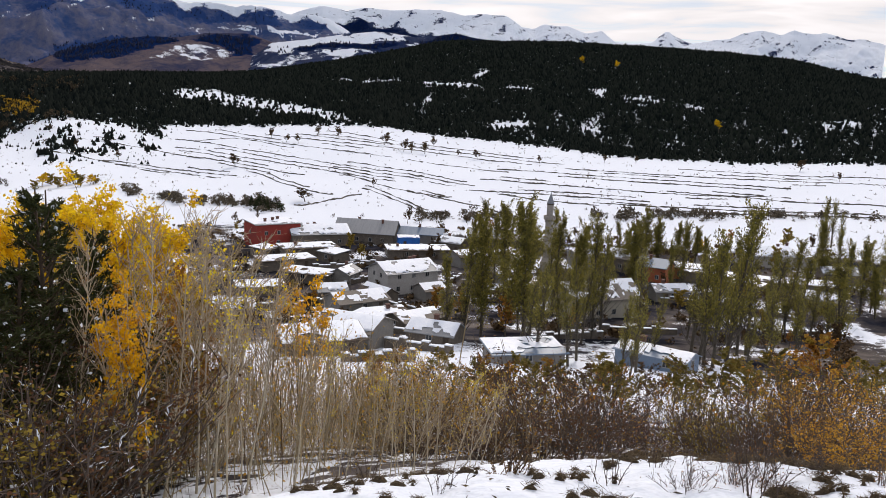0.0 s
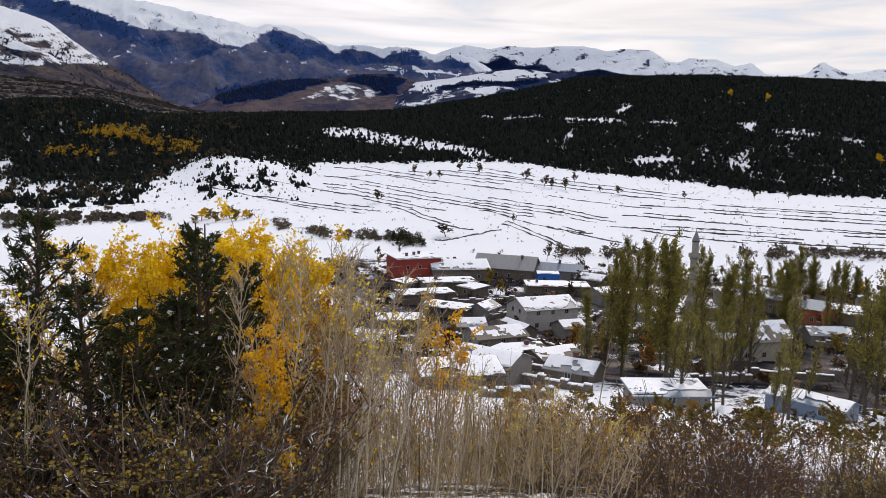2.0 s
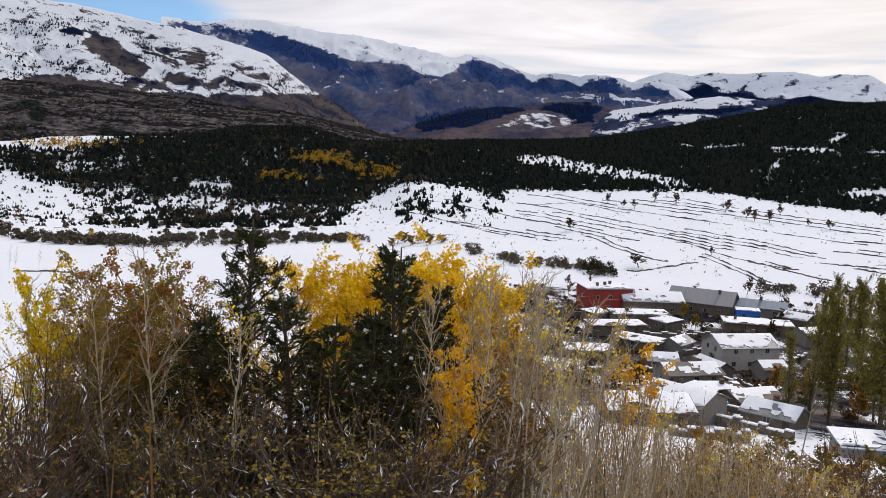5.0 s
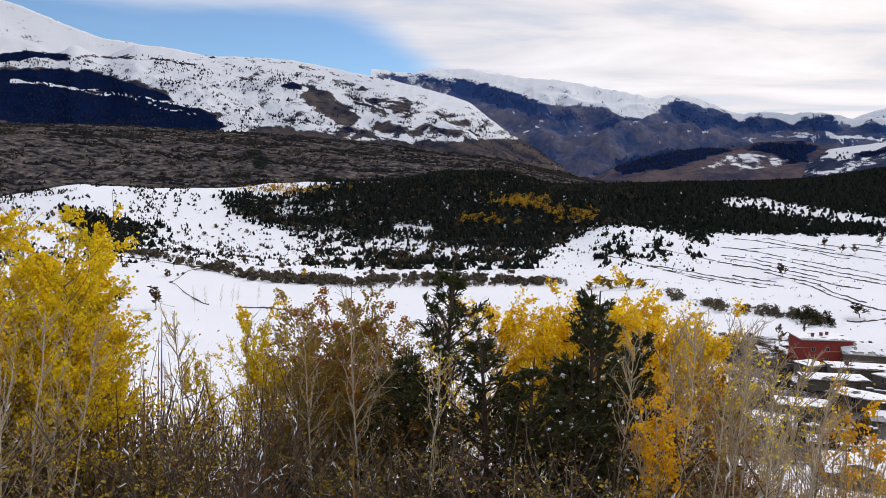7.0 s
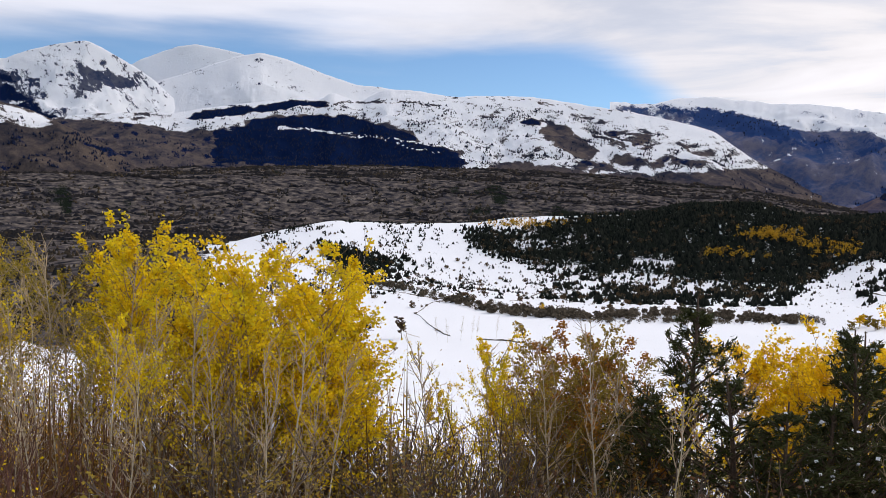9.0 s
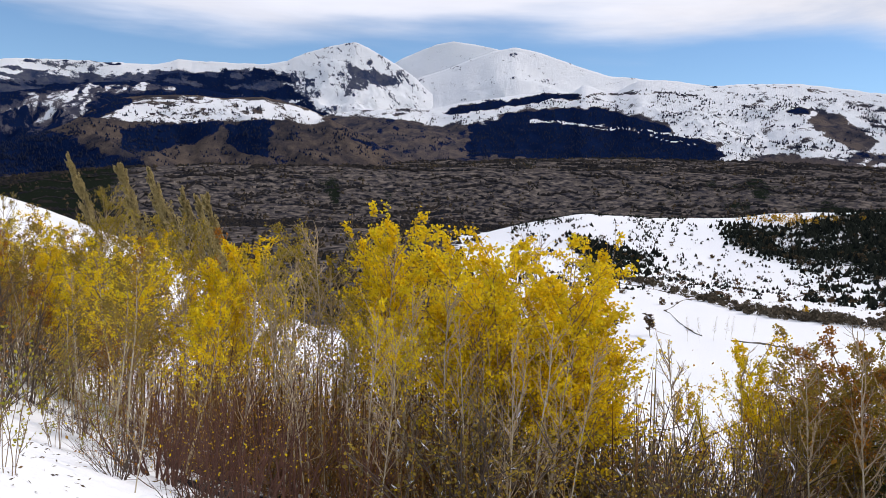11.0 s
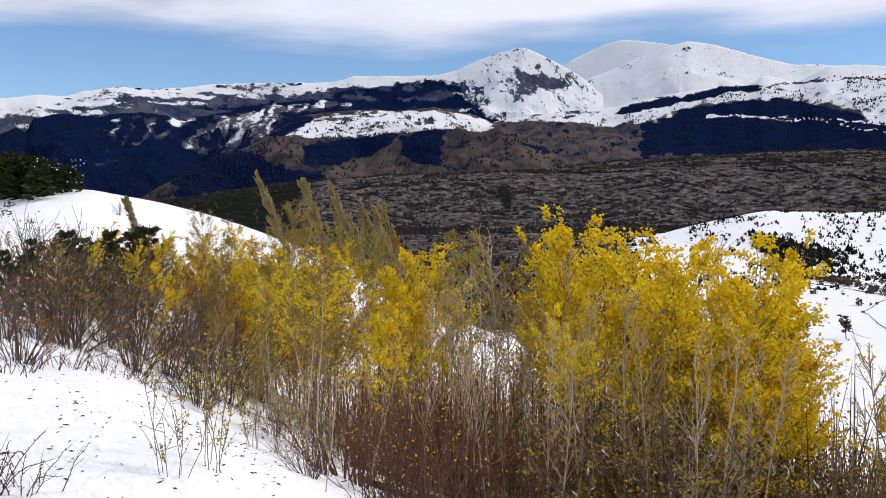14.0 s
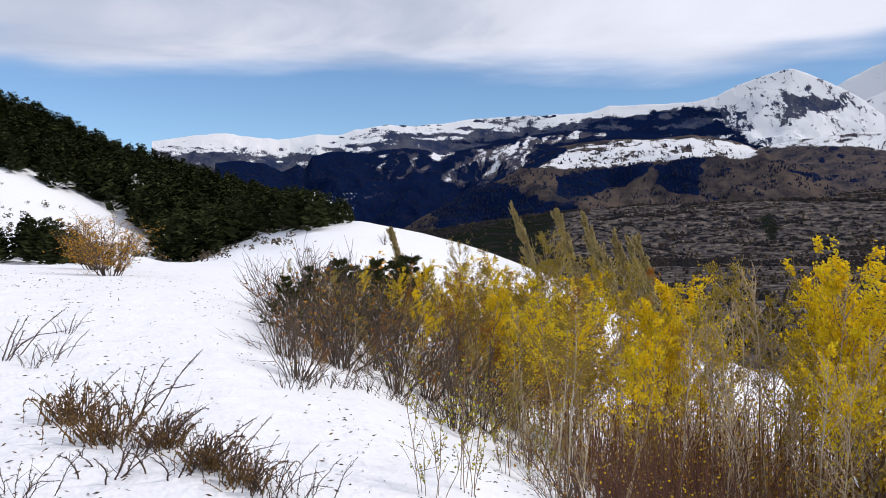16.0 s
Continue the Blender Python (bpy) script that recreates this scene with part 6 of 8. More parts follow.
def house(name, label, az, el, w, d, h, turn, wall, roof, kind="gable", rise=1.6, snow=0.15, melt=0.2, windows=3, storeys=1, chimneys=1, over=0.45, end_windows=1, seed=0, r=None, group=""):
    """A village building: walls, roof, snow, windows, door and chimneys. turn: degrees from facing the viewer."""
    rng = np.random.default_rng(seed + 100)
    r = r or reach(az, el, 80, 420)
    root = new(name)
    root.matrix_basis = Matrix.Translation(spot(az, r)) @ pose(0, 0, 0, 0, 0, az + turn)
    tagged(root, label, "house" if name != "shed" else "shed", group)
    bm = bmesh.new()
    x, y = w / 2, d / 2
    if kind == "gable":
        base = [(-x, -y), (x, -y), (x, y), (-x, y)]
        lo = [bm.verts.new((px, py, -1.2)) for px, py in base]
        hi = [bm.verts.new((px, py, h)) for px, py in base]
        e1, e2 = bm.verts.new((-x, 0, h + rise)), bm.verts.new((x, 0, h + rise))
        bm.faces.new((lo[0], lo[1], hi[1], hi[0]))
        bm.faces.new((lo[2], lo[3], hi[3], hi[2]))
        bm.faces.new((lo[1], lo[2], hi[2], e2, hi[1]))
        bm.faces.new((lo[3], lo[0], hi[0], e1, hi[3]))
        bm.faces.new((hi[0], hi[1], e2, e1))
        bm.faces.new((hi[2], hi[3], e1, e2))
    else:
        box(bm, -x, x, -y, y, -1.2, h)
    part("wall", bm, wall, root)
    # roof planes
    xo = x + over
    if kind == "gable":
        k = rise / y
        planes = [((-xo, -y - over, h - k * over), (xo, -y - over, h - k * over), (xo, 0, h + rise), (-xo, 0, h + rise)),
                  ((xo, y + over, h - k * over), (-xo, y + over, h - k * over), (-xo, 0, h + rise), (xo, 0, h + rise))]
    else:
        planes = [((-xo, -y - over, h + 0.02), (xo, -y - over, h + 0.02), (xo, y + over, h + 0.02 + rise), (-xo, y + over, h + 0.02 + rise))]
        if rise > 0.1:
            bm = bmesh.new()
            slab(bm, ((-x, y - 0.2, h - 0.1), (x, y - 0.2, h - 0.1), (x, y, h - 0.1), (-x, y, h - 0.1)), rise)
            part("back_wall", bm, wall, root)
    bm = bmesh.new()
    for q in planes:
        slab(bm, q, 0.14)
    part("roof", bm, roof, root)
    if snow:
        snow, melt = snow * 0.7, melt + 0.25
        for q in planes:
            up = tuple((p[0] * 0.985, p[1], p[2] + 0.15) for p in q)
            ob = part("roof_snow", snow_sheet(up, snow, rng, melt), m_snow, root, "wet white snow")
    # openings
    for s in range(storeys):
        zz = 0.9 + s * 2.8
        for i in range(windows):
            window(root, (i + 0.5) / windows * w * 0.86 - w * 0.43 + rng.normal() * 0.1, zz, -y, 1.0, 1.15)
        for sd in (-1, 1):
            for i in range(end_windows):
                window(root, (i + 0.5) / end_windows * d * 0.7 - d * 0.35, zz, sd * x, 0.9, 1.1, sd)
    bm = bmesh.new()
    dx = x * 0.55 * (1 if seed % 2 else -1) + 0.6
    box(bm, dx - 0.45, dx + 0.45, -y - 0.05, -y + 0.02, -0.1, 1.95)
    part("door", bm, m_darkwood, root, "dark wooden door")
    for c in range(chimneys):
        cx, cy = rng.uniform(-0.75, 0.75) * x, rng.uniform(-0.3, 0.5) * y
        zt = h + (rise * (1 - abs(cy) / y) if kind == "gable" else rise * 0.5)
        bm = bmesh.new()
        box(bm, cx - 0.32, cx + 0.32, cy - 0.32, cy + 0.32, zt - 0.6, zt + 1.0)
        box(bm, cx - 0.42, cx + 0.42, cy - 0.42, cy + 0.42, zt + 1.0, zt + 1.12)
        part("chimney", bm, m_brick, root)
    return root


m_redwall = plain("red_plaster", (0.30, 0.045, 0.03), (0.21, 0.035, 0.028), 0.6, 0.9, 0.01)
m_whitewall = plain("pale_plaster", (0.42, 0.40, 0.37), (0.30, 0.28, 0.26), 0.5, 0.9, 0.01)
m_greywall = plain("grey_block", (0.22, 0.205, 0.185), (0.15, 0.14, 0.125), 0.6, 0.95, 0.02)
m_mudwall = plain("rubble_wall", (0.17, 0.14, 0.11), (0.095, 0.08, 0.065), 1.2, 0.95, 0.05)
m_creamwall = plain("cream_plaster", (0.38, 0.35, 0.28), (0.29, 0.26, 0.21), 0.5, 0.9, 0.01)
m_greyroof = plain("grey_sheet_roof", (0.17, 0.18, 0.195), (0.23, 0.235, 0.245), 0.4, 0.55, 0.01, 0.5, stretch=(4, 0.3, 1))
m_blueroof = plain("blue_sheet_roof", (0.10, 0.15, 0.22), (0.14, 0.19, 0.26), 0.4, 0.5, 0.01, 0.5, stretch=(4, 0.3, 1))
m_rustroof = plain("brown_tile_roof", (0.14, 0.12, 0.10), (0.20, 0.175, 0.15), 0.8, 0.8, 0.02)
m_bluetarp = plain("blue_tarp", (0.015, 0.11, 0.40), (0.02, 0.15, 0.48), 0.8, 0.5, 0.02, 0.4)
m_whitewood = plain("painted_frame", (0.34, 0.33, 0.31), (0.24, 0.23, 0.22), 2.0, 0.6, 0.0)
m_darkwood = plain("dark_wood", (0.06, 0.045, 0.035), (0.10, 0.075, 0.055), 2.0, 0.85, 0.01, stretch=(1, 1, 0.2))
m_brick = plain("chimney_brick", (0.16, 0.08, 0.06), (0.10, 0.06, 0.05), 3.0, 0.9, 0.02)
m_orangewall = plain("orange_plaster", (0.36, 0.10, 0.045), (0.27, 0.085, 0.04), 0.6, 0.9, 0.01)
m_stone = plain("pale_stone", (0.40, 0.36, 0.31), (0.27, 0.245, 0.22), 1.5, 0.85, 0.03)
m_lead = plain("lead_cap", (0.22, 0.23, 0.25), (0.15, 0.16, 0.18), 1.0, 0.5, 0.01)
m_pane, nt, bs = nodes("window_glass", 0.08, 0.6)
bs.inputs["Base Color"].default_value = (0.02, 0.025, 0.03, 1)

house("house", "red plastered house with snow on its flat roof and chimneys", 10.82, -10.03, 13.5, 9, 6.6, 24, m_redwall, m_greyroof, "flat", 0.5, 0.12, windows=3, storeys=2, chimneys=3, seed=1)
house("house", "low brown-walled house under a broad snowy roof", 7.88, -9.92, 17, 10, 3.6, 14, m_mudwall, m_greyroof, "gable", 2.2, 0.2, 0.1, windows=4, chimneys=2, seed=2)
house("house", "house with a big grey sheet roof and snow patches", 4.61, -9.69, 18, 11, 3.4, -12, m_mudwall, m_greyroof, "gable", 3.2, 0.0, windows=4, chimneys=2, seed=3)
house("shed", "small bright blue shed with snow on top", 1.90, -9.94, 6.4, 4.5, 2.8, 6, m_bluetarp, m_bluetarp, "flat", 0.2, 0.14, windows=0, chimneys=0, end_windows=0, over=0.1, seed=4)
house("house", "long low house with a blue-grey sheet roof", 1.16, -9.57, 14, 7, 2.6, -6, m_greywall, m_blueroof, "gable", 1.6, 0.0, windows=3, chimneys=1, seed=5)
house("shed", "long flat shed under thick snow", 1.27, -10.62, 17, 7, 2.4, 10, m_mudwall, m_darkwood, "flat", 0.4, 0.22, windows=2, chimneys=1, seed=6)
house("house", "pale two-storey house with snow on its gable roof", 2.17, -12.80, 13.5, 9, 5.0, 32, m_whitewall, m_greyroof, "gable", 2.0, 0.18, 0.25, windows=3, storeys=2, chimneys=2, end_windows=2, seed=7)
house("shed", "dark-walled shed with a flat snowy roof", 8.50, -10.77, 15, 7, 2.8, 18, m_mudwall, m_darkwood, "flat", 0.3, 0.2, windows=2, chimneys=2, seed=8)
house("shed", "low rubble shed with a snowy roof", 9.96, -11.49, 14, 6, 2.4, 22, m_mudwall, m_darkwood, "flat", 0.3, 0.22, windows=1, chimneys=0, seed=9)
house("shed", "ruined low shed with snow on its roof", 8.47, -12.32, 12, 6, 2.0, -25, m_mudwall, m_darkwood, "flat", 0.4, 0.2, windows=1, chimneys=0, seed=10)
house("shed", "grey low barn roofed with old sheets", 5.24, -14.14, 11, 7, 2.4, 30, m_greywall, m_rustroof, "gable", 1.5, 0.1, 1.2, windows=1, chimneys=0, seed=11)
house("shed", "grey block barn with snow on one side of its roof", 5.37, -16.49, 8.5, 7.5, 3.2, -28, m_greywall, m_rustroof, "gable", 1.3, 0.2, 0.2, windows=0, chimneys=0, end_windows=0, seed=12)
house("shed", "barn with a wide snowy roof", 7.82, -16.88, 10, 8, 2.4, 16, m_mudwall, m_darkwood, "gable", 1.2, 0.25, 0.05, windows=1, chimneys=0, seed=13)
house("shed", "old stone shed with a sagging roof", 1.39, -15.29, 8, 6, 2.2, 40, m_mudwall, m_rustroof, "gable", 1.0, 0.1, 1.0, windows=1, chimneys=0, seed=14)
house("house", "white-gabled house behind the poplars", -4.62, -11.16, 8, 10, 3.6, 78, m_whitewall, m_greyroof, "gable", 1.9, 0.2, 0.05, windows=2, chimneys=1, seed=15)
house("house", "grey-roofed house among poplars", -3.37, -9.66, 11, 8, 3.2, -5, m_greywall, m_greyroof, "gable", 1.8, 0.0, windows=3, chimneys=1, seed=16)
house("house", "large cream building with a brown tiled roof", -10.67, -13.60, 17, 9, 4.2, 34, m_creamwall, m_rustroof, "gable", 3.0, 0.06, 1.5, windows=4, chimneys=0, end_windows=2, seed=17)
house("house", "small house with a blue roof and orange wall", -14.41, -11.09, 7.5, 7, 4.0, -18, m_orangewall, m_blueroof, "gable", 1.6, 0.0, windows=2, chimneys=1, seed=18)
house("shed", "long low building with a red-brown wall and snowy roof", -16.40, -10.75, 13, 6, 2.8, -6, m_orangewall, m_darkwood, "flat", 0.4, 0.2, windows=4, chimneys=0, seed=19)
house("shed", "long blue-grey shed under deep snow", -14.97, -16.58, 9.5, 4.5, 2.0, -22, m_blueroof, m_blueroof, "gable", 0.7, 0.2, 0.05, windows=2, chimneys=1, over=0.3, seed=20)
house("house", "pale house with a grey roof near the field edge", -20.91, -9.51, 13, 9, 3.4, 24, m_whitewall, m_greyroof, "gable", 2.0, 0.15, 0.4, windows=3, chimneys=1, seed=21)
house("house", "pale house with a snowy roof at the village edge", -22.71, -9.31, 11, 8, 3.2, -20, m_whitewall, m_greyroof, "gable", 1.8, 0.2, 0.1, windows=3, chimneys=1, seed=22)
house("house", "dark house with snow along its eaves", -12.20, -10.55, 9, 8, 3.6, -30, m_mudwall, m_rustroof, "gable", 1.8, 0.18, 0.3, windows=2, chimneys=1, seed=23)
house("shed", "low blue-grey shed with a snow-dusted roof", -6.20, -17.10, 9, 5, 1.8, 20, m_greywall, m_blueroof, "flat", 0.5, 0.14, 0.6, windows=1, chimneys=0, seed=24)
house("shed", "long low wall of sheds with snow on top", -19.03, -10.95, 22, 5, 2.4, -8, m_mudwall, m_darkwood, "flat", 0.3, 0.2, windows=4, chimneys=0, seed=25)
house("shed", "grey shed with snow on its roof beside the lane", -23.38, -10.96, 14, 6, 2.4, 12, m_greywall, m_darkwood, "flat", 0.4, 0.2, windows=2, chimneys=0, seed=26)
house("shed", "tin-roofed shed beside poplars", -8.19, -12.85, 9, 6, 2.6, 14, m_greywall, m_greyroof, "flat", 0.6, 0.15, 0.3, windows=2, chimneys=0, seed=27)
house("shed", "little flat shed buried in snow", 11.59, -13.17, 10, 6, 2.0, 8, m_mudwall, m_darkwood, "flat", 0.3, 0.25, windows=1, chimneys=0, seed=28)


# small outbuildings and lean-tos crowding the lanes
random.seed(8)
for a, e, w, dd, hh, tn, kd, wm, lab in (
        (11.24, -10.80, 7, 5, 2.3, 40, "flat", m_mudwall, "small stone lean-to with snow on top"), (6.82, -11.00, 7, 5, 2.4, -35, "flat", m_mudwall, "small stone lean-to with snow on top"),
        (6.04, -12.31, 8, 5, 2.2, 50, "gable", m_greywall, "little grey outbuilding with a patched roof"), (3.74, -13.52, 9, 4, 2.0, -40, "flat", m_mudwall, "long rubble outbuilding capped with snow"),
        (6.95, -13.51, 7, 5, 2.2, 10, "gable", m_mudwall, "little mud-walled outbuilding with a snowy roof"), (0.32, -13.33, 6, 5, 2.4, 25, "gable", m_greywall, "little grey outbuilding with a patched roof"),
        (2.93, -14.97, 7, 4, 1.9, 20, "flat", m_mudwall, "small stone lean-to with snow on top"), (4.45, -15.30, 6, 4, 1.9, -30, "flat", m_mudwall, "small stone lean-to with snow on top"),
        (-0.18, -16.08, 8, 5, 1.9, -15, "gable", m_mudwall, "little mud-walled outbuilding with a snowy roof"), (-1.85, -11.00, 8, 6, 2.8, 30, "gable", m_greywall, "little grey outbuilding with a patched roof"),
        (-1.05, -10.11, 9, 6, 2.8, -20, "gable", m_mudwall, "little mud-walled outbuilding with a snowy roof"), (-6.10, -12.62, 8, 5, 2.3, 12, "flat", m_mudwall, "small stone lean-to with snow on top"),
        (-4.93, -11.95, 7, 5, 2.3, -12, "flat", m_greywall, "open shed with snowy beams"), (-15.30, -12.23, 9, 5, 2.3, 20, "flat", m_greywall, "low grey shed with snow on its roof"),
        (-17.91, -10.10, 9, 6, 2.8, 8, "gable", m_whitewall, "pale small house with a snowy roof"), (-20.10, -11.36, 9, 5, 2.2, -25, "flat", m_mudwall, "small stone lean-to with snow on top"),
        (-25.19, -10.04, 10, 6, 2.6, 15, "gable", m_mudwall, "little mud-walled outbuilding with a snowy roof"), (-24.43, -11.68, 9, 5, 2.2, -10, "flat", m_greywall, "low grey shed with snow on its roof"),
        (-12.09, -12.90, 7, 5, 2.4, -35, "flat", m_greywall, "low grey shed with snow on its roof"), (-9.88, -10.51, 9, 6, 3.0, 20, "gable", m_greywall, "grey house behind the poplars")):
    kd = "gable" if "lean-to" not in lab else kd
    house("shed", lab, a, e, w * 0.9, dd * 1.1, hh, tn * 1.3, wm, random.choice((m_rustroof, m_darkwood, m_greyroof)), kd, 1.3 if kd == "gable" else 0.5, random.choice((0.08, 0.14, 0.2)), random.choice((0.2, 0.9, 1.4)), windows=1, chimneys=random.choice((0, 0, 1)), end_windows=0, over=0.3, seed=random.randint(30, 90))


def yard_walls():
    """Low rubble walls round the yards, each capped with snow."""
    for a, e, ln, turn in ((2.59, -13.96, 16, -38), (4.91, -12.36, 12, 50), (6.44, -11.47, 14, 20), (2.91, -15.63, 12, -20), (7.88, -13.89, 12, 40), (0.27, -14.44, 8, 60),
                           (6.71, -15.70, 9, 70), (-4.22, -12.74, 12, 35), (10.11, -14.26, 10, -30), (-17.43, -12.37, 18, 10), (-21.24, -12.62, 14, -15), (-13.70, -14.56, 14, 15),
                           (-9.31, -15.33, 12, 30), (4.19, -11.23, 12, -10), (-1.15, -12.15, 10, 65), (3.61, -17.48, 9, 15), (0.95, -16.67, 10, -25)):
        root = new("yard_wall")
        root.matrix_basis = Matrix.Translation(spot(a, reach(a, e, 80, 420))) @ pose(0, 0, 0, 0, 0, a + turn)
        tagged(root, "low rubble yard wall capped with snow", "wall", "yard walls")
        bm = bmesh.new()
        n = 9
        for i in range(n):
            x0 = -ln / 2 + ln * i / n
            box(bm, x0, x0 + ln / n, -0.25, 0.25, -1.0, 1.1 + 0.25 * math.sin(i * 2.1 + ln))
        part("stones", bm, m_mudwall, root)
        bm = bmesh.new()
        for i in range(n):
            x0 = -ln / 2 + ln * i / n
            t = 1.1 + 0.25 * math.sin(i * 2.1 + ln)
            box(bm, x0, x0 + ln / n - 0.02, -0.32, 0.32, t, t + 0.16)
        part("snow_cap", bm, m_snow, root)


yard_walls()


def lathe(profile, sides=16):
    bm = bmesh.new()
    rings = [[bm.verts.new((r * math.cos(2 * math.pi * k / sides), r * math.sin(2 * math.pi * k / sides), z)) for k in range(sides)] for z, r in profile]
    for a, b in zip(rings, rings[1:]):
        for k in range(sides):
            bm.faces.new((a[k], a[(k + 1) % sides], b[(k + 1) % sides], b[k]))
    bm.faces.new(rings[0][::-1])
    bm.faces.new(rings[-1])
    return bm


def minaret():
    a, e = -7.38, -5.82
    r = 225.0
    p = spot(a, r)
    h = EYE + r * math.tan(radians(e)) - p.z
    root = new("minaret")
    root.matrix_basis = Matrix.Translation(p)
    tagged(root, "slender pale stone minaret with a balcony and pointed cap", "minaret")
    part("base", lathe([(-1, 1.7), (h * 0.14, 1.7), (h * 0.19, 1.15)], 8), m_stone, root)
    part("shaft", lathe([(h * 0.19, 1.12), (h * 0.66, 1.0)]), m_stone, root)
    part("balcony", lathe([(h * 0.635, 1.0), (h * 0.66, 1.55), (h * 0.70, 1.6), (h * 0.70, 1.45), (h * 0.668, 1.4)]), m_stone, root)
    part("upper_shaft", lathe([(h * 0.66, 0.88), (h * 0.84, 0.85)]), m_stone, root)
    part("band", lathe([(h * 0.835, 0.98), (h * 0.85, 0.98)]), m_darkwood, root)
    part("cap", lathe([(h * 0.85, 0.98), (h * 0.97, 0.09), (h, 0.03)]), m_lead, root, "grey lead-clad pointed cap")
    # spiral moulding up the shaft
    T = Tubes()
    t = np.linspace(0, 1, 90)
    T.limb(np.stack([1.1 * np.cos(t * 22), 1.1 * np.sin(t * 22), h * (0.2 + 0.43 * t)], -1), np.full(90, 0.16), 5)
    ob = new("spiral_moulding", T.mesh("spiral_moulding", m_darkstone))
    ob.parent = root


m_darkstone = plain("dark_stone", (0.16, 0.14, 0.125), (0.22, 0.19, 0.17), 1.5, 0.85, 0.03)
minaret()


# ---- planting ----
stock, tallness = {}, {}


def plant(root, height, az, r, top=None, turn=None, tall=None, lean=0.0, wide=1.0, sink=0.05):
    """Puts a pattern plant, or a copy of it, on the ground; top: how high its tip stands in degrees of rise."""
    p = spot(az, r, sink)
    if root.name not in tallness:
        tallness[root.name] = max(v.co.z for ch in root.children for v in ch.data.vertices) / height
    height = height * tallness[root.name] * 0.985
    if tall is None:
        tall = EYE + r * math.tan(radians(top)) - p.z
    s = max(tall, 0.3) / height
    turn = random.uniform(0, 360) if turn is None else turn
    m = Matrix.Translation(p) @ pose(0, 0, 0, 0, 0, az) @ pose(0, 0, 0, 0, lean, 0) @ pose(0, 0, 0, 0, 0, turn) @ Matrix.Diagonal((s * wide, s * wide, s, 1))
    if root.name not in stock:
        stock[root.name] = True
        root.matrix_basis = m
        return root
    k = root.matrix_basis.to_scale()
    return copy_thing(root, m @ Matrix.Diagonal((1 / k.x, 1 / k.y, 1 / k.z, 1)))


random.seed(4)

# poplars in the village: top and foot as seen, thickness
POP = [poplar("poplar_tree", s, "tall columnar poplar with olive-green leaves", m_poplarleaf, 18, w, n, 0.16, lo, th) for s, w, n, lo, th in ((1, 3.2, 7600, 0.10, 0.03), (2, 3.0, 4800, 0.24, 0.2), (3, 2.6, 2600, 0.34, 0.4))]
for k, x, wd in ((0, [-5.88, -5.97, -6.12, -15.86], 1.1), (0, [-3.15, -7.04, -3.24, -15.75], 0.85), (1, [-2.17, -8.39, -2.09, -15.81], 0.9), (1, [-0.67, -9.94, -0.94, -15.86], 0.9),
                 (0, [-4.24, -6.43, -4.60, -12.71], 0.9), (1, [-8.33, -6.86, -7.89, -13.97], 1.1), (0, [-9.47, -7.42, -9.38, -13.86], 1.0), (1, [-10.53, -6.87, -10.61, -15.22], 1.0),
                 (2, [-7.11, -10.71, -6.96, -16.97], 1.1), (2, [-10.21, -9.94, -9.79, -16.74], 1.0), (2, [-13.95, -9.10, -13.73, -17.07], 0.9), (2, [-15.09, -11.89, -14.61, -16.62], 0.9),
                 (0, [-12.21, -7.59, -12.46, -10.68], 1.3), (0, [-13.25, -7.16, -13.33, -10.24], 1.3), (0, [-14.30, -6.90, -14.40, -10.15], 1.2), (0, [-15.55, -7.16, -15.63, -10.03], 1.2),
                 (1, [-19.14, -5.17, -19.34, -15.68], 0.95), (1, [-18.50, -7.27, -18.51, -16.14], 1.0), (2, [-20.24, -7.82, -20.49, -15.17], 1.1), (2, [-17.58, -8.42, -17.60, -15.90], 1.1),
                 (1, [-23.23, -8.21, -23.20, -13.75], 1.1), (2, [-21.46, -8.40, -21.43, -14.34], 1.2), (1, [-23.98, -4.88, -24.07, -7.99], 0.9), (1, [-25.64, -8.46, -25.70, -14.39], 1.4),
                 (1, [-26.41, -7.19, -26.66, -11.88], 1.3), (0, [-27.19, -5.60, -27.71, -10.38], 1.0), (2, [-24.62, -5.00, -24.65, -8.06], 1.0), (2, [-16.71, -10.29, -16.76, -14.58], 1.0),
                 (2, [-12.76, -12.11, -12.77, -17.54], 1.0), (2, [-16.06, -6.94, -16.32, -9.79], 1.0), (2, [-22.26, -9.71, -22.38, -13.86], 1.0), (2, [-23.94, -10.20, -24.04, -13.97], 1.2)):
    a, top, a2, foot = x
    r = reach(a2, foot, 80, 420)
    plant(POP[k], 18, a2, r, top, wide=wd * 1.25, lean=1.5)
    if k and wd > 0.95:
        plant(POP[2], 18, a2 + 0.55 * random.choice((-1, 1)), r + random.uniform(-8, 8), top - random.uniform(0.5, 2.0), wide=wd * 1.3)

# more of them close the belt behind the village and stand singly before it
for k in range(34):
    a2 = -27.5 + 25.5 * ((k * 0.61803) % 1.0)
    near = k % 4 == 3
    foot = random.uniform(-16.8, -14.5) if near else random.uniform(-12.8, -9.8)
    plant(POP[2 if near else (0, 1, 1)[k % 3]], 18, a2, reach(a2, foot, 80, 420), tall=random.uniform(9, 14) if near else random.uniform(11, 19), wide=random.uniform(1.0, 1.6), lean=random.gauss(0, 2))

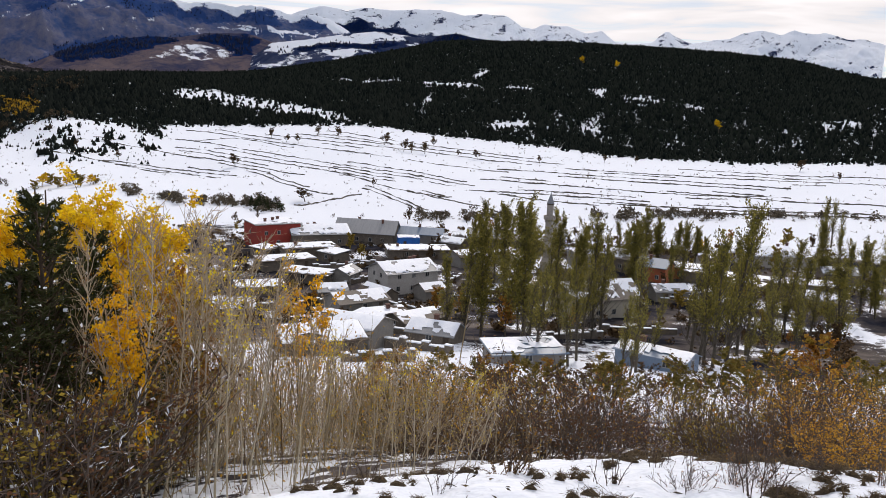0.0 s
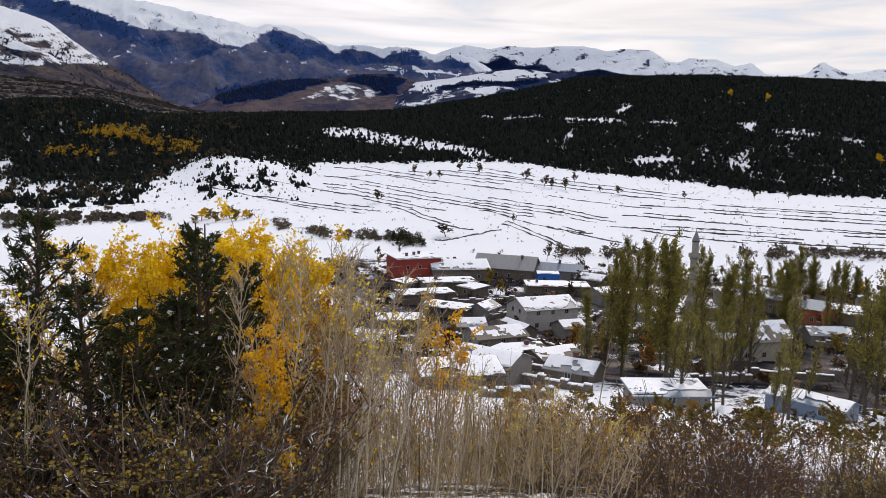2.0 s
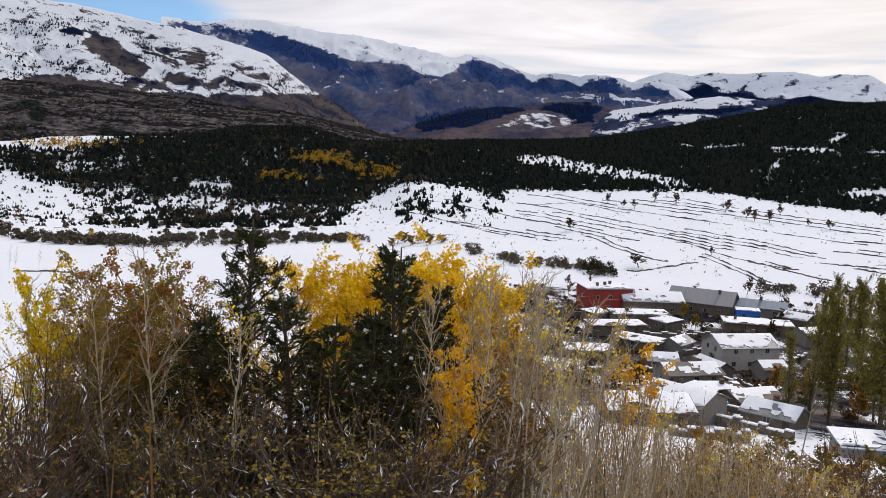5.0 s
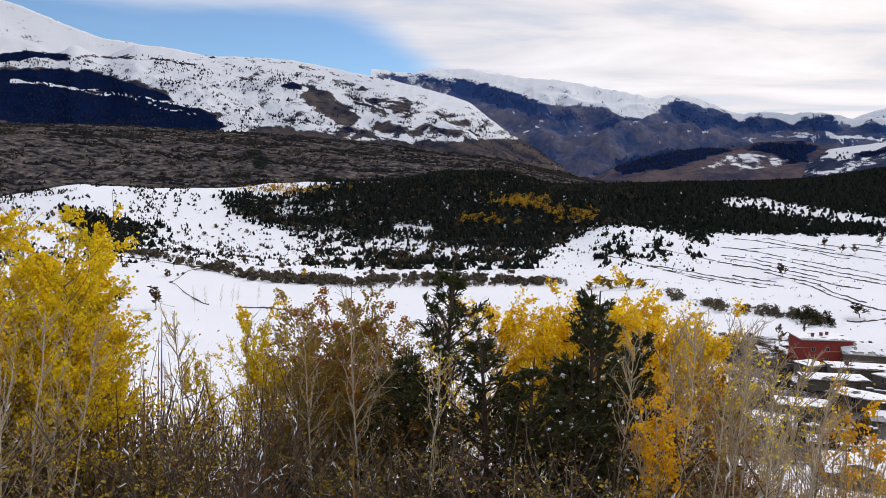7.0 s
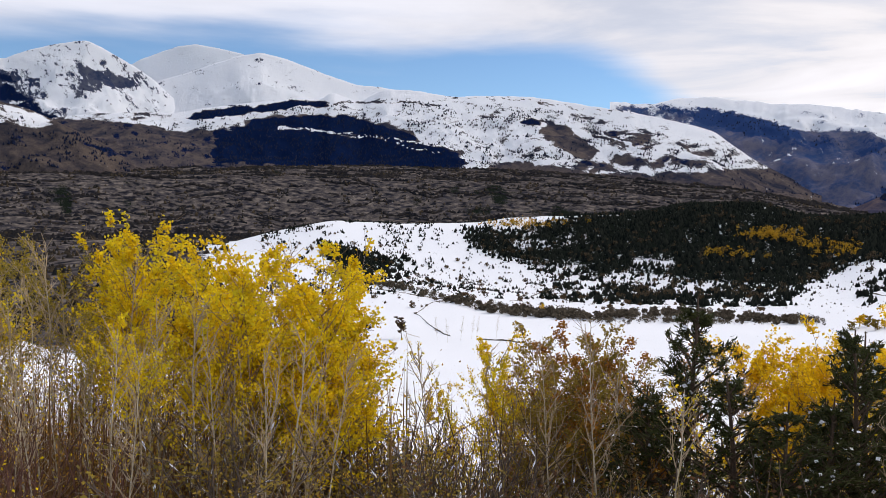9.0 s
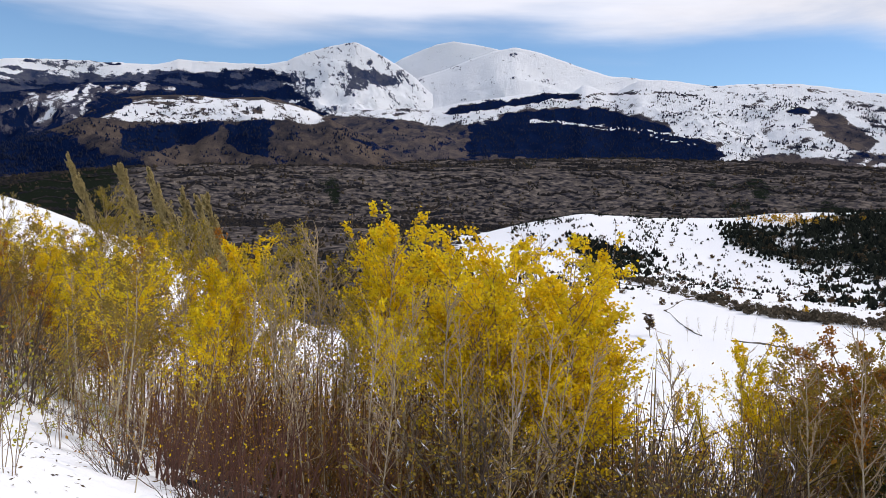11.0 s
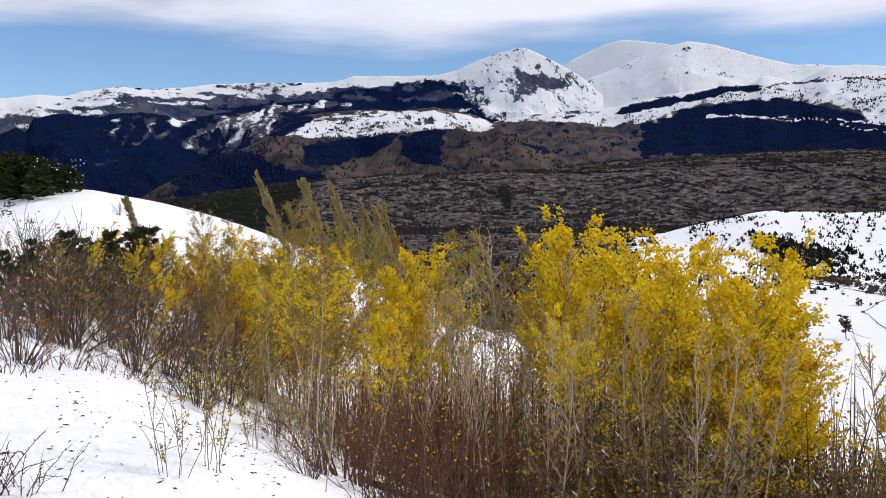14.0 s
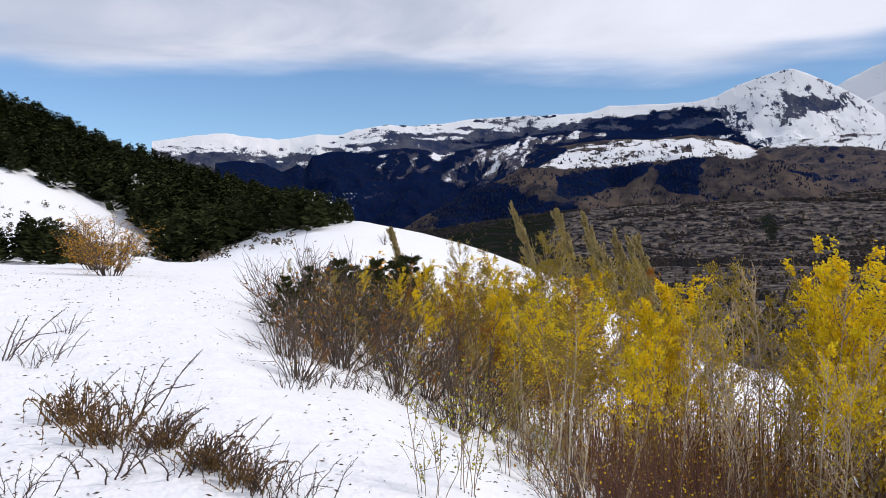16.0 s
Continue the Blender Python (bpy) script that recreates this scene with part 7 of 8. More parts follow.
BROAD = [young_tree("garden_tree", 40 + k, lab, m_darkbark, m_darkbark, mat, 7.0, 30, 5, n, 0.30, 0.3, 0.22, 0.09, category="tree") for k, (lab, mat, n) in
         enumerate((("round garden tree with olive autumn leaves", m_olive, 1300), ("garden tree with yellow autumn leaves", m_gold, 1100), ("rust-brown garden tree with thin leaves", m_rust, 1000), ("dark leafless field tree with dense twigs", m_brush, 1500)))]
for k, x, hgt, wd in ((1, [-17.18, -9.71], 7, 1.3), (0, [-22.15, -8.68], 8, 1.4), (0, [-16.10, -13.23], 6, 1.6), (0, [-21.61, -9.78], 7, 1.3), (2, [-4.96, -15.64], 7, 1.2), (0, [5.71, -10.53], 6, 1.3), (0, [4.95, -11.07], 5, 1.2),
                      (3, [10.95, -3.18], 8, 1.5), (3, [9.99, -3.40], 6, 1.6), (3, [9.23, -3.45], 7, 1.5), (3, [8.02, -2.90], 8, 1.5), (3, [6.63, -3.06], 9, 1.5), (3, [3.69, -3.35], 9, 1.6), (3, [2.43, -3.74], 9, 1.4), (3, [1.91, -3.79], 8, 1.4),
                      (3, [1.02, -3.83], 9, 1.5), (3, [0.44, -3.40], 9, 1.2), (3, [-2.44, -4.04], 7, 1.6), (3, [13.17, -5.11], 8, 1.5), (3, [-1.25, -3.91], 5, 1.6), (3, [-6.50, -4.10], 6, 1.4), (3, [-22.42, -3.64], 9, 1.8), (3, [-24.67, -4.05], 6, 1.4),
                      (3, [-12.62, -3.76], 6, 1.5), (3, [-10.66, -3.80], 6, 1.5), (3, [4.27, -6.13], 5, 1.2), (3, [8.74, -7.22], 6, 2.4), (3, [20.19, -4.76], 6, 1.5), (3, [22.58, -4.08], 6, 1.5), (3, [52.83, -8.36], 9, 1.4), (3, [55.13, -8.21], 8, 1.6),
                      (1, [43.53, -6.64], 6, 1.3), (0, [53.33, -9.33], 4, 1.5), (3, [47.37, -5.59], 6, 1.5), (3, [42.31, -5.71], 6, 1.5)):
    a, e = x
    plant(BROAD[k], 7, a, reach(a, e, 90, 1000), tall=hgt * (0.9 if k == 3 else 1), wide=wd * (1.2 if k == 3 and wd > 1 else 1))
NEARB = [young_tree("orchard_tree", 46 + k, lab, m_darkbark, m_darkbark, mat, 7.0, 24, 4, n, 0.15, 0.34, 0.12, 0.08, category="tree") for k, (lab, mat, n) in
         enumerate((("orchard tree with olive-brown leaves below the village", m_orchard, 2000), ("rust-brown orchard tree with thin leaves", m_rust, 2200), ("bare dark orchard tree with dense twigs", m_brush, 900)))]
for k, (x, y0) in enumerate((x, y) for x in range(0, 34) for y in (0, 1)):
    a = -28.5 + x * 1.0 + random.uniform(-0.5, 0.5)
    r = random.uniform(42, 62) + 22 * y0
    plant(NEARB[(0, 1, 0, 2, 0)[k % 5]], 7, a, r, tall=random.uniform(2.2, 4.4), wide=1.5)
for k in range(46):
    a, r = random.uniform(-27, 15), random.uniform(150, 300)
    plant(BROAD[(3, 0, 3, 2, 3)[k % 5]], 7, a, r, tall=random.uniform(3, 6.5), wide=1.2)
for a, e in ((-10.93, 1.99), (-8.86, 2.20), (-17.52, -1.63)):
    plant(BROAD[1], 7, a, reach(a, e, 600, 1290), tall=12, wide=1.5)
# the olive-yellow clump beyond the near trees, and dark pines by the creek
for k in range(9):
    a, e = 24.92, -6.59
    plant(BROAD[(0, 1, 0)[k % 3]], 7, a - 0.42 * k, reach(a, e, 90, 500) + (k % 3) * 6, tall=6 + (k * 7 % 4) * 0.7, wide=1.9, sink=1.8)
rngp = np.random.default_rng(3)
va, vf = tuft_conifers(11.27 + np.linspace(-1.1, 0.9, 9), np.full(9, reach(11.27, -7.78)) + rngp.uniform(-6, 6, 9), rngp.uniform(3, 6.5, 9), rngp, 120)
tagged(new("creek_pines", mesh_from("creek_pines", va, vf, m_hillconifer)), "row of dark pines by the snowy creek", "pine trees", kind="stuff")


# ---- near trees and shrubs on the bank below the viewpoint ----
m_twigpale = plain("aspen_bark", (0.55, 0.46, 0.30), (0.34, 0.27, 0.17), 5.0, 0.85, 0.01, stretch=(1, 1, 0.35))
YEL = [young_tree("aspen_tree", 60 + k, "slender aspen with bright yellow autumn leaves", m_twigpale, m_twig, m_yellow, 7.0, 36, 5, n, 0.066, 0.34, 0.2, 0.034, stems=st, high_leaf=0.2, clump=0.35) for k, (n, st) in enumerate(((5600, 2), (4200, 2), (2800, 1)))]
OLV = [young_tree("olive_aspen_tree", 65 + k, "slender aspen with thin olive-yellow leaves", m_twigpale, m_greytwig, m_olivegold, 7.0, 34, 5, n, 0.05, 0.32, 0.25, 0.036, stems=1, high_leaf=0.15, clump=0.3) for k, n in enumerate((3000, 2000))]
GLD = [young_tree("golden_aspen_tree", 70 + k, "aspen thick with golden yellow leaves", m_pale, m_twig, m_gold, 7.0, 44, 6, n, 0.066, 0.36, 0.2, 0.04, high_leaf=0.02, clump=0.25, crown_bias=0.55) for k, n in enumerate((11000, 9000))]
ORG = [young_tree("orange_aspen_tree", 80, "aspen with orange-gold leaves hanging thinly", m_pale, m_greytwig, m_amber, 6.0, 26, 4, 900, 0.085, 0.26, 0.2, 0.03, clump=0.5)]
BARE = [young_tree("bare_aspen_tree", 90 + k, "thin leafless aspen with pale grey stem", m_pale, m_greytwig, m_yellow, 6.0, 28, 5, n, 0.05, 0.22, 0.26, 0.024, lift=1.6, wander=0.05) for k, n in enumerate((40, 0, 140))]
RUST = [young_tree("brown_leaved_tree", 100 + k, "young tree with sparse rust and olive leaves", m_pale, m_twig, mt, 6.0, 30, 4, 2300, 0.052, 0.26, 0.15, 0.026, stems=2) for k, mt in enumerate((m_rust, m_olive))]
PINE = [pine("pine_tree", 110 + k, "dark green pine with upswept boughs and snow clots", 8.0, w, 15, 7, 0.15, 90, 13, 0.22) for k, w in enumerate((3.3, 3.7))]
LOWP = [pine("young_pine_tree", 115, "bushy dark green young pine on snow", 5.0, 2.6, 9, 5, 0.27, 20, 13, 0.22)]
WIND = [poplar("windswept_poplar_tree", 120 + k, "dry grey-green poplar bent by the wind", m_drypoplar, 12, 1.25, 3200, 0.20, 0.1, 0.05) for k in range(2)]
REDB = [bush("red_stemmed_shrub", 130, "dense shrub of dark red-brown bare stems", m_redtwig, m_yellow, 3.0, 15, 36, 0.05, 0.42, 9, thick=0.019)]
TANB = [bush("bare_shrub", 131 + k, "leafless grey-brown shrub on snow", m_darktwig, m_rust, 2.0, 28, n, 0.05, 0.5, 6, snowy=sn) for k, (n, sn) in enumerate(((40, 0), (160, 60)))]
m_russet = leafy("russet_leaf", (0.62, 0.32, 0.025), (0.30, 0.15, 0.025), (0.36, 0.24, 0.03), 0.4)
m_darkrust = leafy("dark_rust_leaf", (0.15, 0.065, 0.03), (0.08, 0.045, 0.025), (0.15, 0.10, 0.03), 0.25)
ORGB = [bush("orange_shrub", 135, "low shrub with orange autumn leaves", m_darktwig, m_russet, 2.0, 30, 2600, 0.032, 0.5, 7), bush("olive_shrub", 136, "shrub with dull olive-brown leaves and snow on twigs", m_darktwig, m_olive, 2.0, 34, 2300, 0.030, 0.5, 7, snowy=140),
        bush("rust_shrub", 137, "rust-brown autumn shrub with snow on its twigs", m_darktwig, m_darkrust, 2.0, 34, 1700, 0.030, 0.5, 7, snowy=240)]
GRNB = [bush("green_sapling", 138, "small sapling with yellow-green leaves on snow", m_twig, m_green, 2.2, 6, 170, 0.045, 0.22, 6, thick=0.006, category="sapling")]

# pines
for k, (a, e, r, wd) in enumerate(((34.34, -5.33, 12.5, 1.0), (24.24, -6.62, 13, 0.9), (28.48, -11.4, 11.5, 1.2), (21.72, -9.19, 15, 0.9), (36.4, -11.0, 13.0, 1.2), (31.17, -10.2, 11.8, 1.3), (26.2, -10.8, 12.2, 1.1))):
    plant(PINE[k % 2], 8, a, r, e, wide=wd * 1.25)
for a, e, r in ((23.91, -6.90, 14.0), (22.26, -10.16, 15.0), (26.37, -11.03, 13.5), (21.02, -12.96, 14.5), (18.53, -15.50, 16.0)):
    plant(PINE[0], 8, a, r, e, wide=1.15)
# golden and orange aspens
for k, (a, e, r) in enumerate(((27.28, -6.51, 20), (30.66, -7.09, 21), (21.44, -5.55, 23), (23.26, -6.63, 22), (19.91, -6.92, 21), (25.82, -7.41, 19.5), (29.06, -7.80, 22), (20.08, -7.42, 20))):
    plant(GLD[k % 2], 7, a, r, e, wide=1.1)
for a, e, r in ((19.81, -10.63, 11), (20.59, -12.48, 11.5), (18.81, -12.81, 11), (10.40, -10.64, 22), (8.65, -12.01, 23), (19.33, -11.98, 16)):
    plant(ORG[0], 6, a, r, e, wide=0.9)
# the yellow stand
for k, (a, e, r, wd) in enumerate(((70.00, -0.66, 13.5, 1), (68.13, -1.34, 15, 1), (65.37, -0.41, 14, 1), (62.93, -1.56, 13, 1.1), (60.16, -1.54, 13.5, 1.1), (58.48, -2.41, 14, 1.1), (75.48, -1.69, 16, 1),
                                   (73.62, -3.41, 15, 1), (71.79, -3.00, 14, 1), (56.94, -4.73, 12.5, 1), (61.58, -3.07, 11.5, 1), (66.60, -2.86, 11.5, 1), (63.95, -4.26, 12, 1), (59.50, -4.47, 12, 1),
                                   (56.14, -6.53, 12.5, 0.9), (71.08, -1.87, 16, 1), (64.41, -1.49, 16, 1), (61.43, -1.95, 16, 1), (76.90, -3.11, 15, 1), (67.12, -4.36, 13, 1), (69.89, -5.18, 12.5, 1), (58.01, -5.15, 11.5, 1), (86.24, -2.91, 17, 0.9), (89.78, -2.27, 20, 0.8), (78.70, -2.42, 17, 1), (87.57, 0.36, 19, 0.8), (84.76, -1.41, 18, 0.9), (82.73, -1.61, 18, 0.9), (80.81, -2.83, 17, 0.9),
                                   (68.37, -6.25, 10.5, 0.9), (72.82, -6.35, 12.5, 0.9), (93.15, -0.25, 24, 0.8), (90.73, -1.68, 22, 0.8), (46.45, -7.39, 17, 0.8), (48.91, -10.26, 15, 0.8), (44.99, -8.84, 16, 0.8))):
    plant(OLV[k % 2] if a > 71 and k % 4 else YEL[k % 3], 7, a, r, e, wide=wd)
for k, (a, e, r) in enumerate(((57.6, -3.6, 12.8), (61.0, -2.6, 12.6), (57.2, -5.8, 12.2), (64.6, -2.4, 12.9))):
    plant(YEL[0], 7, a, r, e, wide=1.2)
# leafless aspens below the bank, thinning to the right
canopy = [(-9.58, -18.93), (-7.63, -18.37), (-3.32, -17.21), (0.59, -16.11), (4.45, -15.3), (7.88, -13.89), (11.24, -11.35), (12.7, -8.82), (15.51, -6.87), (17.9, -6.72)]
for k in range(72):
    a = -3.5 + 22.5 * ((k * 0.61803) % 1.0)
    e = float(smooth_interp(a, canopy)) - abs(random.gauss(0, 1.8))
    plant(BARE[k % 3], 6, a, random.uniform(10, 19), min(e, float(smooth_interp(a, canopy))), wide=1.0, lean=random.gauss(3, 5))
for k in range(16):
    a = 60 + 24 * ((k * 0.61803) % 1.0)
    plant(BARE[k % 3], 6, a, random.uniform(10, 17), random.uniform(-7, -1.5) if a < 80 else random.uniform(-6, -2.5), lean=random.gauss(0, 2))
for k in range(22):
    a = 19 + 32 * ((k * 0.61803) % 1.0)
    plant(BARE[k % 3], 6, a, random.uniform(10, 18), random.uniform(-12, -6.5), lean=random.gauss(0, 3))
for k in range(16):
    a = 58.5 + 19 * ((k * 0.61803) % 1.0)
    plant(BARE[k % 3], 6, a, random.uniform(9.2, 11), random.uniform(-10, -5), lean=random.gauss(0, 3))
# shrubs and pines on the left border of the stand
for k, (a, e) in enumerate(((103.78, -9.22), (102.25, -9.51), (100.95, -8.09), (99.38, -9.22), (97.74, -8.99), (95.76, -10.51), (104.64, -7.83), (94.38, -9.89), (102.82, -7.96))):
    plant((TANB[0], RUST[0], TANB[1], RUST[1])[k % 4], (2, 6, 2, 6)[k % 4], a, reach(a, e, 4, 40), tall=random.uniform(0.55, 1.05), wide=1.2)
for (a, e), (a2, e2) in (((103.09, -6.61), (102.95, -1.91)), ((100.93, -7.08), (100.77, -1.44)), ((98.67, -6.86), (98.53, -1.66)), ((96.85, -6.95), (96.72, -1.34)), ((104.45, -6.52), (104.33, -2.54))):
    plant(LOWP[0], 5, a, reach(a, e, 4, 40), e2, wide=1.0)
for k, (a, e) in enumerate(((94.77, -8.97), (93.28, -7.57), (91.84, -9.80), (89.63, -11.30), (91.07, -8.36), (88.86, -9.51), (92.97, -10.84), (96.92, -7.45), (95.45, -6.41), (98.70, -7.02), (90.40, -12.72), (88.18, -13.49), (100.46, -6.58), (88.95, -14.89))):
    plant((YEL[2], RUST[1], YEL[1], RUST[0])[k % 4], (7, 6, 7, 6)[k % 4], a, reach(a, e, 4, 40), tall=random.uniform(1.2, 2.1), wide=1.15)
# brown and olive young trees
for k in range(26):
    a = 36 + 9 * ((k * 0.61803) % 1.0)
    plant(RUST[k % 2], 6, a, random.uniform(13, 18), random.uniform(-11, -7.2), wide=1.1)
for k in range(22):
    a = 79 + 17 * ((k * 0.61803) % 1.0)
    plant(RUST[(k + 1) % 2] if k % 3 else YEL[k % 3], 6 if k % 3 else 7, a, random.uniform(17, 26) - (a - 79) * 0.2, random.uniform(-5, -2.2), wide=1.0)
for k in range(14):
    a = 14 + 10 * ((k * 0.61803) % 1.0)
    plant(RUST[k % 2], 6, a, random.uniform(13, 16), random.uniform(-16, -11), wide=1.0)
# bare slim trees in a row along the field brook
for a, e in ((50.50, -8.53), (49.80, -8.54), (48.93, -8.40), (48.22, -8.30), (47.9, -8.32), (46.6, -8.2)):
    plant(BARE[1], 6, a, reach(a, e, 90, 1000), tall=9.0, wide=0.8)
# windswept poplars beyond the stand
for k, (a, e) in enumerate(((88.65, 2.43), (85.49, 2.18), (84.03, 1.72), (83.08, 1.11), (81.97, 0.56), (80.35, 0.47), (80.94, 0.20), (96.72, 0.95))):
    plant(WIND[k % 2], 12, a - 0.6, 88 + 3 * (k % 3) if k < 7 else 46, e, lean=-19, wide=0.95)
# dark pine clump by the snow spur, with an orange bush
for k, (a, e) in enumerate(((102.61, -2.15), (101.37, -1.65), (100.12, -1.93), (98.83, -1.49), (97.37, -1.60), (96.38, -1.32), (103.53, -2.98), (100.76, -3.02), (98.04, -3.06))):
    plant(LOWP[0], 5, a, 20 + 1.5 * (k % 3), e, wide=1.35)
    plant((RUST[1], YEL[2], RUST[0])[k % 3], (6, 7, 6)[k % 3], a + 0.6, 18 + 0.8 * (k % 3), e - 0.6, wide=1.0)
plant(ORG[0], 6, 97.79, 32, -1.0, wide=1.4)
for k in range(30):
    a = 86.5 + 11.5 * ((k * 0.61803) % 1.0)
    plant((OLV[0], YEL[2], YEL[1], OLV[1], RUST[1])[k % 5], (7, 7, 7, 7, 6)[k % 5], a, random.uniform(18, 27), random.uniform(-4.2, -0.9) - 0.1 * max(0, a - 92), wide=1.05)
for a, e, h in ((115.84, -2.05, 1.7), (115.2, -2.41, 1.5), (118.56, -0.19, 1.3)):
    plant(ORGB[0], 2, a, reach(a, e, 20, 120), tall=h, wide=1.7)
# low growth that fringes the clump on its near side
for k in range(34):
    a = 92 + 13 * ((k * 0.61803) % 1.0)
    plant((TANB[0], OLV[1], RUST[1], TANB[1], OLV[0], RUST[0])[k % 6], (2, 7, 6, 2, 7, 6)[k % 6], a, random.uniform(11.5, 19), tall=random.uniform(0.5, 1.5) if k % 3 else random.uniform(1.0, 2.0), wide=1.2)
# thin growth on the left border of the stand
for k, (a, e) in enumerate(((93.91, -8.79), (92.54, -10.25), (91.49, -11.36), (90.08, -12.47), (89.01, -13.93), (87.92, -15.37), (86.83, -16.81), (85.72, -18.23), (90.77, -9.61), (88.99, -11.09), (87.19, -12.57), (85.72, -14.39),
                            (84.24, -16.19), (87.91, -10.41), (85.72, -11.90), (83.87, -13.37), (82.38, -15.53), (92.18, -8.49), (89.70, -8.92), (82.75, -17.62))):
    plant((YEL[2], RUST[1], BARE[0], RUST[0], YEL[1])[k % 5], (7, 6, 6, 6, 7)[k % 5], a, reach(a, e, 3.5, 40), tall=random.uniform(1.7, 2.9) * (0.45 if k % 5 == 2 else 0.9), wide=1.15)
    if k % 2:
        plant(TANB[k // 2 % 2], 2, a + 1.0, reach(a, e, 3.5, 40) + 0.6, tall=random.uniform(0.6, 1.1), wide=1.2)
# young growth along the edge of the snow spur
for k in range(22):
    a = 86 + 8 * ((k * 0.61803) % 1.0)
    plant((YEL[2], RUST[1], BARE[2], RUST[0], TANB[0])[k % 5], (7, 6, 6, 6, 2)[k % 5], a, random.uniform(13, 23) + (a - 87) * 0.3, tall=random.uniform(1.4, 3.0), wide=1.1)
# shrubs
for k, (a, e, r) in enumerate(((80.53, -10.51, 7.5), (83.50, -11.21, 8.0), (78.28, -10.87, 8.5), (84.51, -9.58, 9.0), (81.9, -12.4, 7.2), (85.6, -12.6, 8.2), (79.4, -13.0, 7.6), (76.2, -10.2, 9.4), (77.6, -8.6, 11.5), (71.2, -11.0, 9.6))):
    plant(REDB[0], 3, a, r, e, wide=1.1)
for k, (a, e, r) in enumerate(((102.58, -6.00, 17), (101.12, -6.39, 16), (106.17, -3.74, 19), (106.36, -5.18, 15), (104.75, -4.68, 20), (99.29, -7.52, 13), (97.44, -8.28, 12), (103.63, -0.86, 60), (98.12, 0.40, 70), (100.71, -0.88, 50))):
    plant(TANB[0], 2, a, r, e, wide=0.9)
for k, (a, e, r) in enumerate(((95.27, -16.50, 0.9), (93.02, -16.34, 1.0), (90.04, -15.45, 1.1), (88.19, -16.11, 1.0), (91.14, -13.36, 1.0), (86.72, -16.41, 1.0), (88.92, -13.33, 1.2))):
    plant(GRNB[0], 2.2, a, reach(a, e, 3, 30), tall=r)
for k in range(46):
    a = -30 + 33 * ((k * 0.61803) % 1.0)
    r = random.uniform(11, 24) if a > -18 else random.uniform(9, 20)
    gz = spot(a, r).z
    plant((ORGB[1], ORGB[2], TANB[1], ORGB[2], ORGB[2], TANB[1], ORGB[2])[k % 7], 2, a, r + 2, tall=random.uniform(0.6, 2.3), wide=random.uniform(1.1, 1.7))
for a, e, r in ((-25.67, -16.76, 10), (-24.16, -14.98, 17), (-27.49, -16.10, 11), (2.48, -16.90, 24), (-0.96, -16.23, 25), (-25.05, -14.32, 20)):
    plant(ORGB[0], 2, a, r, e, wide=1.5)
for k in range(30):
    a = 20 + 45 * ((k * 0.61803) % 1.0)
    plant((ORGB[1], TANB[0], ORGB[2])[k % 3], 2, a, random.uniform(9.5, 16), tall=random.uniform(1.6, 3.0), wide=1.4)


# thickets that close the gaps between stems
def thicket():
    rng = np.random.default_rng(71)

    def band(n, a0, a1, r0, r1, h0, h1, top, material, label, seed, blades=26, dry=40):
        a, r = rng.uniform(a0, a1, n), rng.uniform(r0, r1, n)
        x, y, z = ground_at(a, r)
        room = EYE + r * np.tan(np.radians(smooth_interp(a, top))) - z
        h = np.minimum(rng.uniform(h0, h1, n), room * rng.uniform(0.75, 1.0, n))
        k = h > 0.5
        scrub("undergrowth", label, a[k], r[k], h[k], blades, material, seed, 1.1, 0.0045, 0.05)
        # withered leaves caught among the twigs
        n = int(k.sum()) * dry
        j = rng.choice(np.nonzero(k)[0], n)
        tone = rng.normal(size=(n, 3)) * np.array([0.45, 0.45, 0]) * h[j, None]
        c = np.stack([x[j], y[j], z[j] + h[j] * rng.uniform(0.05, 0.95, n)], -1) + tone
        leafed.append(c)

    leafed = []
    low = [(-28.47, -14.59), (-23.22, -15.47), (-16.53, -17.81), (-9.06, -17.17), (-3.36, -17.94), (2.46, -17.45), (7.84, -16.08), (11.95, -13.17), (17.26, -10.25), (26.31, -11.26), (33.77, -11.59), (41.29, -10.28), (46.77, -10.28), (52.02, -11.6), (56.42, -8.72), (65.71, -7.66), (76.81, -7.86), (83.85, -7.83), (90.39, -7.71)]
    band(210, -8, 20, 13, 26, 1.8, 4.0, low, m_twigtan, "tan leafless undergrowth on the slope under the trees", 72, 26, 75)
    band(170, -30, 10, 16, 32, 1.2, 2.6, low, m_plum, "purple-brown bare thicket flecked with snow", 73, 34, 60)
    band(150, 18, 62, 12, 22, 1.6, 3.4, low, m_brush, "brown twiggy undergrowth between young trees", 74, 26, 30)
    band(320, 56, 84, 11, 22, 1.8, 4.2, low, m_redbrush, "red-brown undergrowth among yellow aspens", 75, 26, 80)
    band(90, 20, 84, 11, 20, 1.6, 4.0, low, m_mossy, "olive-green undergrowth among young trees", 76, 24)
    tagged(new("withered_leaves", leaves("withered_leaves", np.concatenate(leafed), 0.034, m_dryleaf, rng)), "withered brown and olive leaves hanging in the undergrowth", "leaves", kind="stuff")


m_plum = leafy("plum_twigs", (0.075, 0.042, 0.036), (0.14, 0.085, 0.07), None, 0.0)
m_dryleaf = leafy("withered_leaf", (0.58, 0.32, 0.05), (0.32, 0.17, 0.035), (0.36, 0.27, 0.05), 0.5)
m_redbrush = leafy("red_brush", (0.12, 0.058, 0.028), (0.21, 0.12, 0.05), None, 0.0, 0.9, 0.0)
m_mossy = leafy("mossy_twigs", (0.22, 0.17, 0.06), (0.32, 0.25, 0.10), None, 0.2)
thicket()


